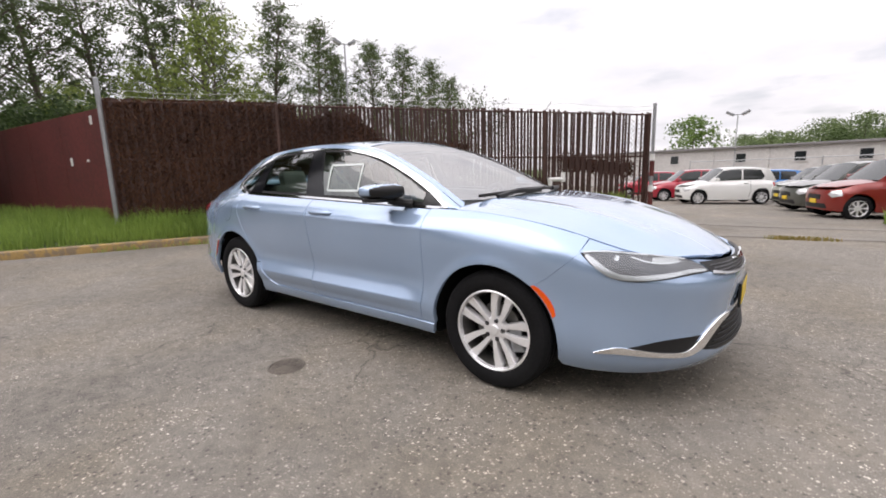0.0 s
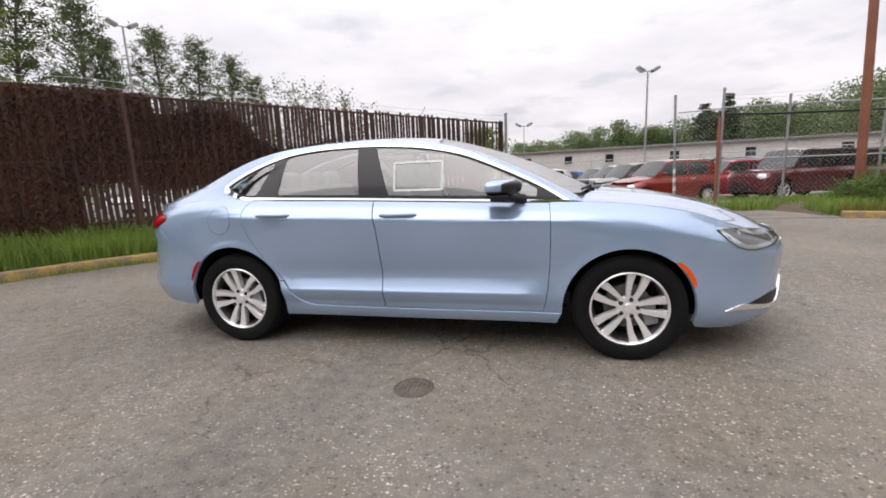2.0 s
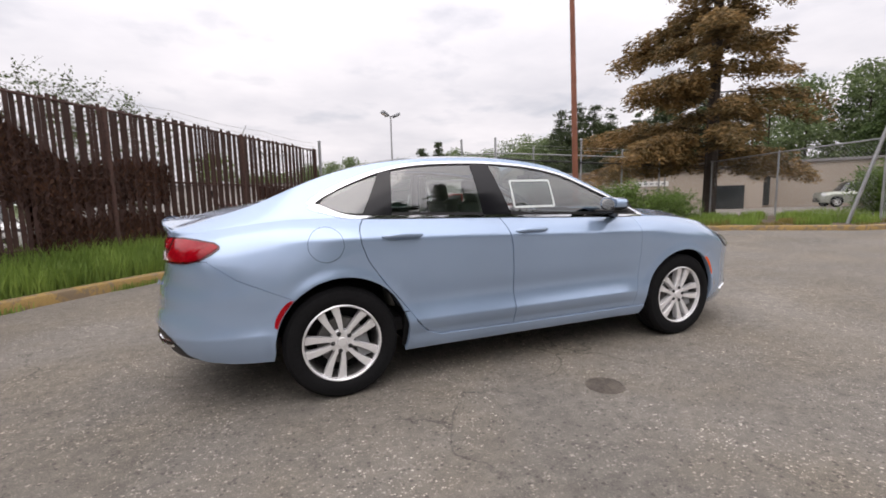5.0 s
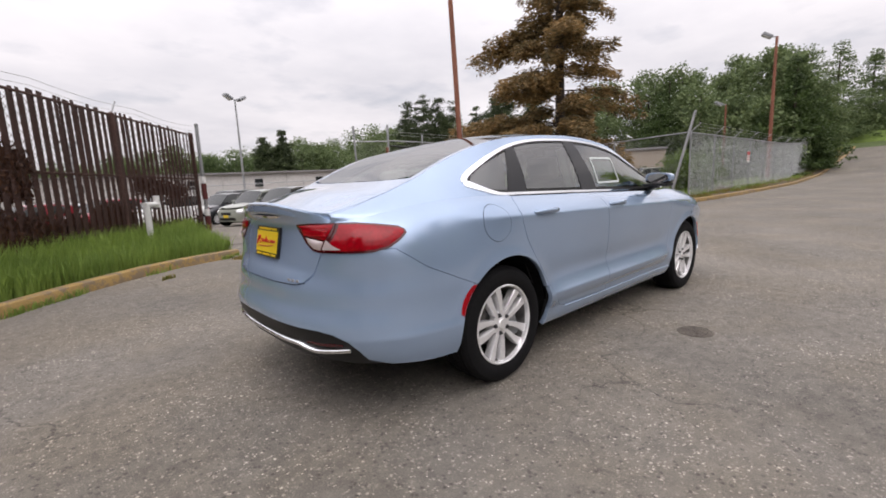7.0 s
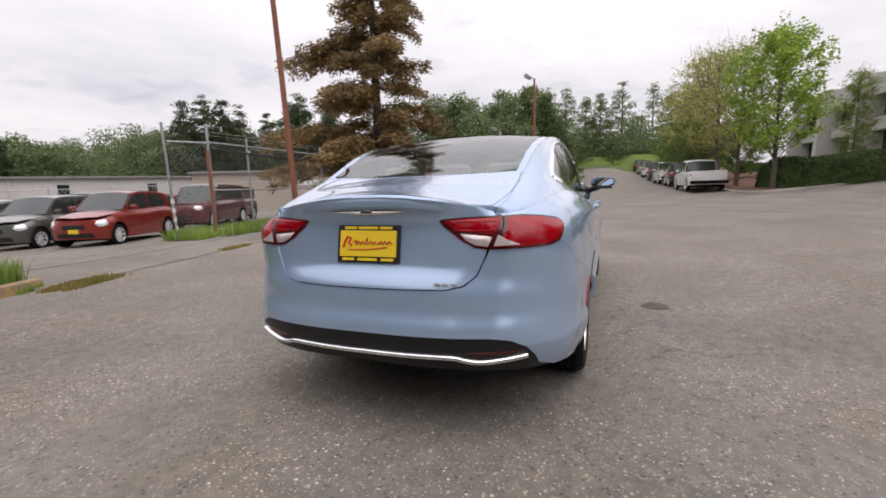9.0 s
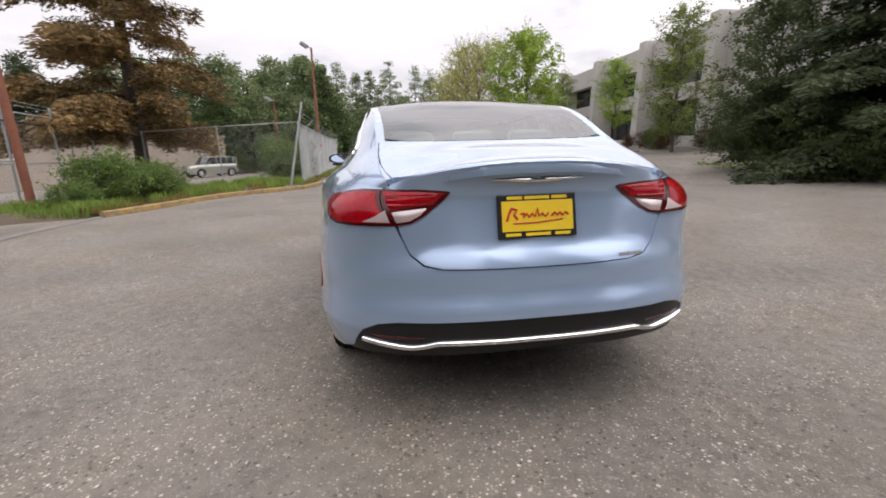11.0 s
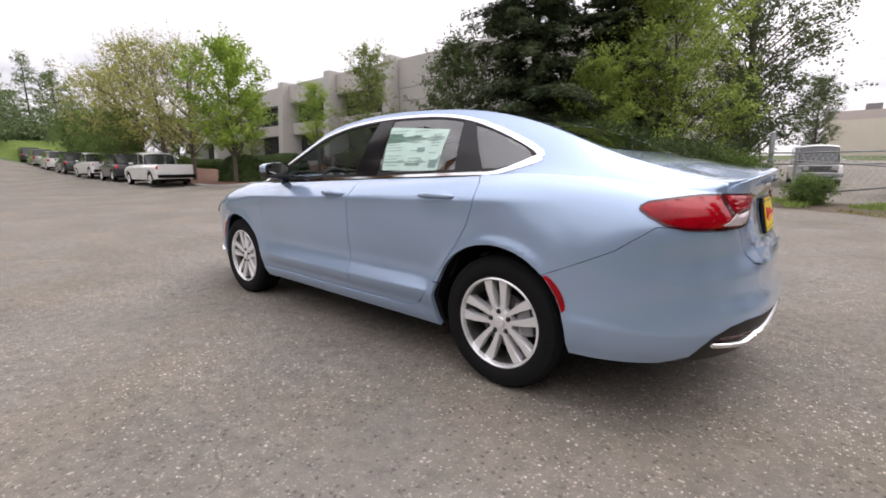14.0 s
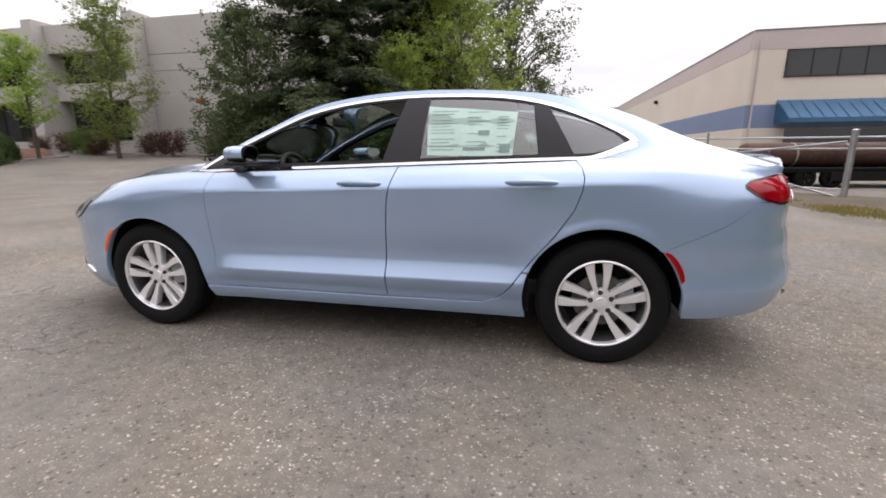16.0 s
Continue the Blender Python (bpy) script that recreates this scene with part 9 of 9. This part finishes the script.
lg = part_me("lower_grille", sheet("lower_grille", lp, lower, step=0.04, off=0.004, rim=0.01), BLACK, car, "black lower intake grille")
for k in range(5):
    z = 0.322 + 0.026 * k
    w = 0.46 - 0.055 * k * 0.6
    pts = [(s_front(max(y, 0.0001), z), z) for y in (w, w * 0.6, 0.0001)]
    pts = pts + [(2 * C_F - s, zz) for s, zz in pts[-2::-1]]
    part_me("intake_slat", sheet("intake_slat", band(pts, 0.008, 4), lower, step=0.05, off=0.011, rim=0.008), TRIM_DARK, lg)
part("front_plate_holder", box(bmesh.new(), 0.014, 0.34, 0.13, at(front_x(0.53) + 0.006, 0, 0.53), 0.004), BLACK, car, "black plate holder")

part("dealer_card", box(bmesh.new(), 0.006, 0.30, 0.10, at(front_x(0.53) + 0.013, 0, 0.53), 0.002), PLATE_YELLOW, car, "yellow dealer card in the front plate holder")
# rear plate with its yellow dealer card, emblem, badge
px = rear_x(0.875) - 0.010
tilt = math.degrees(math.atan2(rear_x(0.80) - rear_x(0.95), 0.15))
PM = at(px, 0, 0.875, 0, -tilt, 0)
fr = part("plate_frame", box(bmesh.new(), 0.014, 0.318, 0.168, PM, 0.005), BLACK, car, "black plate frame with yellow lettering bars")
part("dealer_card", box(bmesh.new(), 0.006, 0.288, 0.118, PM @ at(-0.008, 0, 0.0), 0.002), PLATE_YELLOW, fr, "bright yellow dealer card")


def ribbon(bm, pts, r, m):
    """A flat-lying round stroke through (y, z) points in the pose m."""
    tube(bm, [m @ Vector((-0.012, y, z)) for y, z in pts], r, 6)


bm = bmesh.new()
ribbon(bm, [(0.125, -0.018), (0.115, 0.012), (0.105, 0.030), (0.085, 0.026), (0.095, 0.004), (0.082, -0.012)], 0.0052, PM)
ribbon(bm, [(0.070, 0.008), (0.055, 0.012), (0.058, -0.006), (0.045, 0.010), (0.035, -0.004), (0.022, 0.010), (0.012, -0.004), (0.0, 0.026), (-0.004, -0.002), (-0.018, 0.010), (-0.03, -0.004), (-0.042, 0.008)], 0.0045, PM)
ribbon(bm, [(-0.055, -0.002), (-0.07, 0.010), (-0.078, -0.002), (-0.09, 0.010), (-0.10, -0.002), (-0.112, 0.010), (-0.124, 0.0)], 0.0045, PM)
ribbon(bm, [(0.10, -0.028), (0.0, -0.026), (-0.10, -0.016)], 0.003, PM)
part("red_scribble", bm, PLATE_RED, fr, "red script-like stroke")
for z, ws_ in ((0.071, (0.09, -0.0, -0.09)), (-0.071, (0.10, 0.0, -0.10))):
    for w0 in ws_:
        part("lettering_bar", box(bmesh.new(), 0.003, 0.062 if w0 else 0.10, 0.012, PM @ at(-0.008, w0, z)), PLATE_YELLOW, fr, "yellow lettering bar")
ez = 1.016
ex = rear_x(ez) - 0.008
bm = bmesh.new()
for sg in (1, -1):
    row = []
    for y, h_, t_ in ((0.03, 0.013, 0.010), (0.07, 0.011, 0.008), (0.13, 0.008, 0.006), (0.188, 0.003, 0.003)):
        xx = lower(s_at(y=y, z=ez), ez)[0] - 0.003
        row.append([bm.verts.new((xx - t_ * q, sg * y, ez + 0.004 * (y / 0.19) + h_ * p)) for q, p in ((0, -1), (0.7, -0.6), (1, 0), (0.7, 0.6), (0, 1))])
    for a, b in zip(row, row[1:]):
        for k in range(4):
            bm.faces.new((a[k], a[k + 1], b[k + 1], b[k]))
box(bm, 0.016, 0.075, 0.017, at(ex + 0.004, 0, ez - 0.002), 0.006)
bmesh.ops.recalc_face_normals(bm, faces=bm.faces)
smooth(part("wing_emblem", bm, CHROME, car, "chrome wing-shaped boot emblem"), 40)
for k in range(3):
    y = -0.345 - 0.036 * k
    c = lower(s_at(y=-y, z=0.712), 0.712)
    part("model_badge", box(bmesh.new(), 0.005, 0.030, 0.014, at(c[0] - 0.016, y, 0.712, 0, 0, 0), 0.003), BEZEL, car, "small silver badge bar")

# cowl, wipers, aerial, washer jets
panel("cowl", [(1.30, 0.0), (1.27, 0.28), (1.185, 0.55), (1.08, 0.735), (1.01, 0.715), (1.13, 0.51), (1.215, 0.28), (1.24, 0.0), (1.215, -0.28), (1.13, -0.51), (1.01, -0.715), (1.08, -0.735), (1.185, -0.55), (1.27, -0.28)], lambda x, y: (x, y, roof(x, y)[2] - 0.012 if x < 1.2 else 0.5 * (roof(x, y)[2] + bonnet(x, y)[2]) - 0.03), False, mat_=BLACK, gap=0, step=0.05, rim=0.0)
for pts in ([(1.175, -0.50), (1.19, -0.25), (1.21, 0.05), (1.215, 0.2)], [(1.215, 0.20), (1.165, 0.42), (1.09, 0.60)]):
    bm = bmesh.new()
    tube(bm, [Vector(roof(x, y)) + Vector((0.01, 0, 0.022)) for x, y in pts], [0.017, 0.015, 0.012, 0.009][:len(pts)], 6)
    part("wiper", bm, BLACK, car, "black wiper arm and blade")
for pts in ([(1.23, -0.02), (1.185, -0.33), (1.10, -0.60)],):
    bm = bmesh.new()
    tube(bm, [Vector(roof(x, y)) + Vector((0.01, 0, 0.022)) for x, y in pts], [0.017, 0.014, 0.010], 6)
    part("wiper", bm, BLACK, car, "black wiper arm and blade")
# cabin
bm = bmesh.new()
box(bm, 2.6, 1.46, 0.10, at(-0.2, 0, 0.36), 0.03)
part("cabin_floor", bm, TRIM_DARK, car)
for sg in (1, -1):
    inner_door = [(0.85, 0.40), (0.86, 0.95), (-1.2, 1.02), (-1.1, 0.7), (-0.9, 0.42)]
    part_me("door_card", sheet("door_card", inner_door, lower if sg > 0 else mirrored(lower), step=0.15, off=-0.11, rim=0.0), TRIM_DARK, car)
    part("door_sill_top", tube(bmesh.new(), [(0.9, sg * 0.745, 0.985), (0.3, sg * 0.752, 1.00), (-0.5, sg * 0.748, 1.03), (-1.2, sg * 0.735, 1.05)], 0.035, 8), TRIM_DARK, car)


def seat(x, y, w, rear=False):
    s_ = part("seat", bmesh.new(), None, car)
    part("cushion", box(bmesh.new(), 0.50, w, 0.17, at(x + 0.05, y, 0.55, 0, -6, 0), 0.05), SEAT, s_)
    bk = box(bmesh.new(), 0.15, w, 0.60 if not rear else 0.56, at(x - 0.24, y, 0.86, 0, -17, 0), 0.055)
    part("backrest", bk, SEAT, s_)
    for yy in ((y,) if not rear else (y - 0.38, y, y + 0.38)):
        part("headrest", box(bmesh.new(), 0.10, 0.26, 0.18, at(x - 0.35, yy, 1.225 if not rear else 1.17, 0, -14, 0), 0.045), SEAT, s_)
    return s_


seat(0.10, 0.37, 0.50)
seat(0.10, -0.37, 0.50)
seat(-0.82, 0.0, 1.26, True)
bm = bmesh.new()
box(bm, 0.48, 1.42, 0.22, at(0.92, 0, 0.86), 0.07)
box(bm, 0.30, 1.36, 0.07, at(1.02, 0, 0.975, 0, 4, 0), 0.03)
box(bm, 0.9, 0.22, 0.30, at(0.45, 0, 0.58), 0.05)
part("dashboard", bm, TRIM_DARK, car)
bm = bmesh.new()
ringM = at(0.58, 0.37, 0.93, 0, -66, 0)
prev = [ringM @ Vector((0.185 * math.cos(a), 0.185 * math.sin(a), 0)) for a in np.linspace(0, 2 * math.pi, 33)]
tube(bm, prev, 0.016, 8, False)
box(bm, 0.30, 0.06, 0.03, ringM, 0.01)
box(bm, 0.12, 0.14, 0.05, ringM, 0.02)
tube(bm, [(0.60, 0.37, 0.92), (0.85, 0.37, 0.82)], 0.04, 8)
part("steering_wheel", bm, TRIM_DARK, car)
part("rear_view_mirror", box(bmesh.new(), 0.03, 0.22, 0.065, at(0.44, 0.0, 1.325), 0.02), TRIM_DARK, car)
hl = [(x, edge_y(x) - 0.03) for x in np.linspace(0.15, -0.85, 10)] + [(x, -edge_y(x) + 0.03) for x in np.linspace(-0.85, 0.15, 10)]
part_me("headliner", sheet("headliner", hl, roof, step=0.12, off=-0.028, rim=0), HEADLINER, car)
part_me("parcel_shelf", sheet("parcel_shelf", [(-1.05, -0.6), (-1.05, 0.6), (-1.74, 0.55), (-1.74, -0.55)], lambda x, y: (x, y, 1.04 - 0.05 * (x + 1.74)), step=0.2, rim=0), TRIM_DARK, car)
for sg in (1, -1):
    bm = bmesh.new()
    tube(bm, [(-0.33, sg * 0.585, 1.36), (-0.30, sg * 0.66, 1.05), (-0.28, sg * 0.70, 0.5)], 0.035, 8)
    part("pillar_trim", bm, HEADLINER, car)
    bm = bmesh.new()
    tube(bm, [(-0.28, sg * 0.62, 1.30), (-0.05, sg * 0.52, 1.0), (0.0, sg * 0.42, 0.66)], 0.012, 4)
    part("seat_belt", bm, HEADLINER, car)

# added dark panels behind the quarter windows, to make the glass look darker
for sf in (house, mirrored(house)):
    part_me("quarter_trim", sheet("quarter_trim", [(-1.50, 1.06), (-1.46, 1.19), (-1.20, 1.31), (-1.04, 1.345), (-1.16, 1.06)], sf, step=0.06, off=-0.07, rim=0), TRIM_DARK, car)

# paper price sheet in the left rear window, dealer card frame in the right front one
sheet_poly = [(-0.415, 1.358), (-0.905, 1.318), (-0.885, 1.085), (-0.425, 1.092)]
ps = part_me("price_sheet", sheet("price_sheet", sheet_poly, house, step=0.2, off=-0.0045, rim=0), STICKER, car, "pale green printed price sheet inside the glass")
rng = random.Random(77)
for x0, x1, z0, z1 in ((-0.44, -0.60, 1.335, 1.30), (-0.44, -0.60, 1.285, 1.20), (-0.44, -0.60, 1.185, 1.11), (-0.64, -0.76, 1.325, 1.315), (-0.64, -0.76, 1.30, 1.24), (-0.64, -0.76, 1.215, 1.19), (-0.64, -0.76, 1.17, 1.11), (-0.80, -0.885, 1.30, 1.22), (-0.80, -0.875, 1.20, 1.17), (-0.80, -0.875, 1.155, 1.105)):
    n = max(1, int((z0 - z1) / 0.016))
    for k in range(n):
        z = z0 - (k + 0.3) * (z0 - z1) / n
        w = (x1 - x0) * rng.uniform(0.6, 1.0)
        part_me("print_bar", sheet("print_bar", [(x0, z), (x0 + w, z), (x0 + w, z - 0.0032), (x0, z - 0.0032)], house, step=0.2, off=-0.0035, rim=0), INK, ps)
for poly in ([(-0.70, 1.222), (-0.76, 1.222), (-0.76, 1.198), (-0.70, 1.198)], [(-0.62, 1.134), (-0.74, 1.134), (-0.74, 1.118), (-0.62, 1.118)], [(-0.815, 1.150), (-0.87, 1.150), (-0.87, 1.105), (-0.815, 1.105)]):
    part_me("print_block", sheet("print_block", poly, house, step=0.2, off=-0.003, rim=0), INK, ps)
NOTICE = mat_glass("tinted_notice_film", (0.55, 0.70, 0.68), ior=1.5)
card = part_me("dealer_notice", sheet("dealer_notice", [(-0.135, 1.285), (0.20, 1.285), (0.205, 1.100), (-0.13, 1.100)], mirrored(house), step=0.2, off=-0.016, rim=0), NOTICE, car, "see-through tinted notice with a pale border inside the glass")
BORDER = mat("white_tape", (0.64, 0.70, 0.68), 0.6, var=0.04, grain=40, stain=6, bump=0)
for path in ([(-0.135, 1.285), (0.20, 1.285)], [(0.20, 1.285), (0.205, 1.100)], [(0.205, 1.100), (-0.13, 1.100)], [(-0.13, 1.100), (-0.135, 1.285)]):
    part_me("pale_border", sheet("pale_border", band(path, 0.015, 3), mirrored(house), step=0.2, off=-0.003, rim=0), BORDER, card)


# valve cover in the asphalt
cover = thing("valve_cover", "small round cast-iron valve cover set in the asphalt", "manhole cover", 0.134, -1.408, 0.0)
bm = bmesh.new()
lathe(bm, [(0.118, -0.02), (0.118, 0.003), (0.112, 0.006), (0.104, 0.006), (0.102, 0.002), (0.098, 0.002), (0.096, 0.006), (0.001, 0.0065)], None, 36)
IRON = mat("worn_cast_iron", (0.145, 0.122, 0.10), 0.75, 0.1, var=0.25, grain=50, stain=8, bump=0.3)
smooth(part("lid", bm, IRON, cover), 30)
for k in range(-3, 4):
    part("rib", box(bmesh.new(), 0.016, 2 * math.sqrt(0.085 ** 2 - (0.024 * k) ** 2), 0.004, at(0.024 * k, 0, 0.0075), 0.001), IRON, cover)
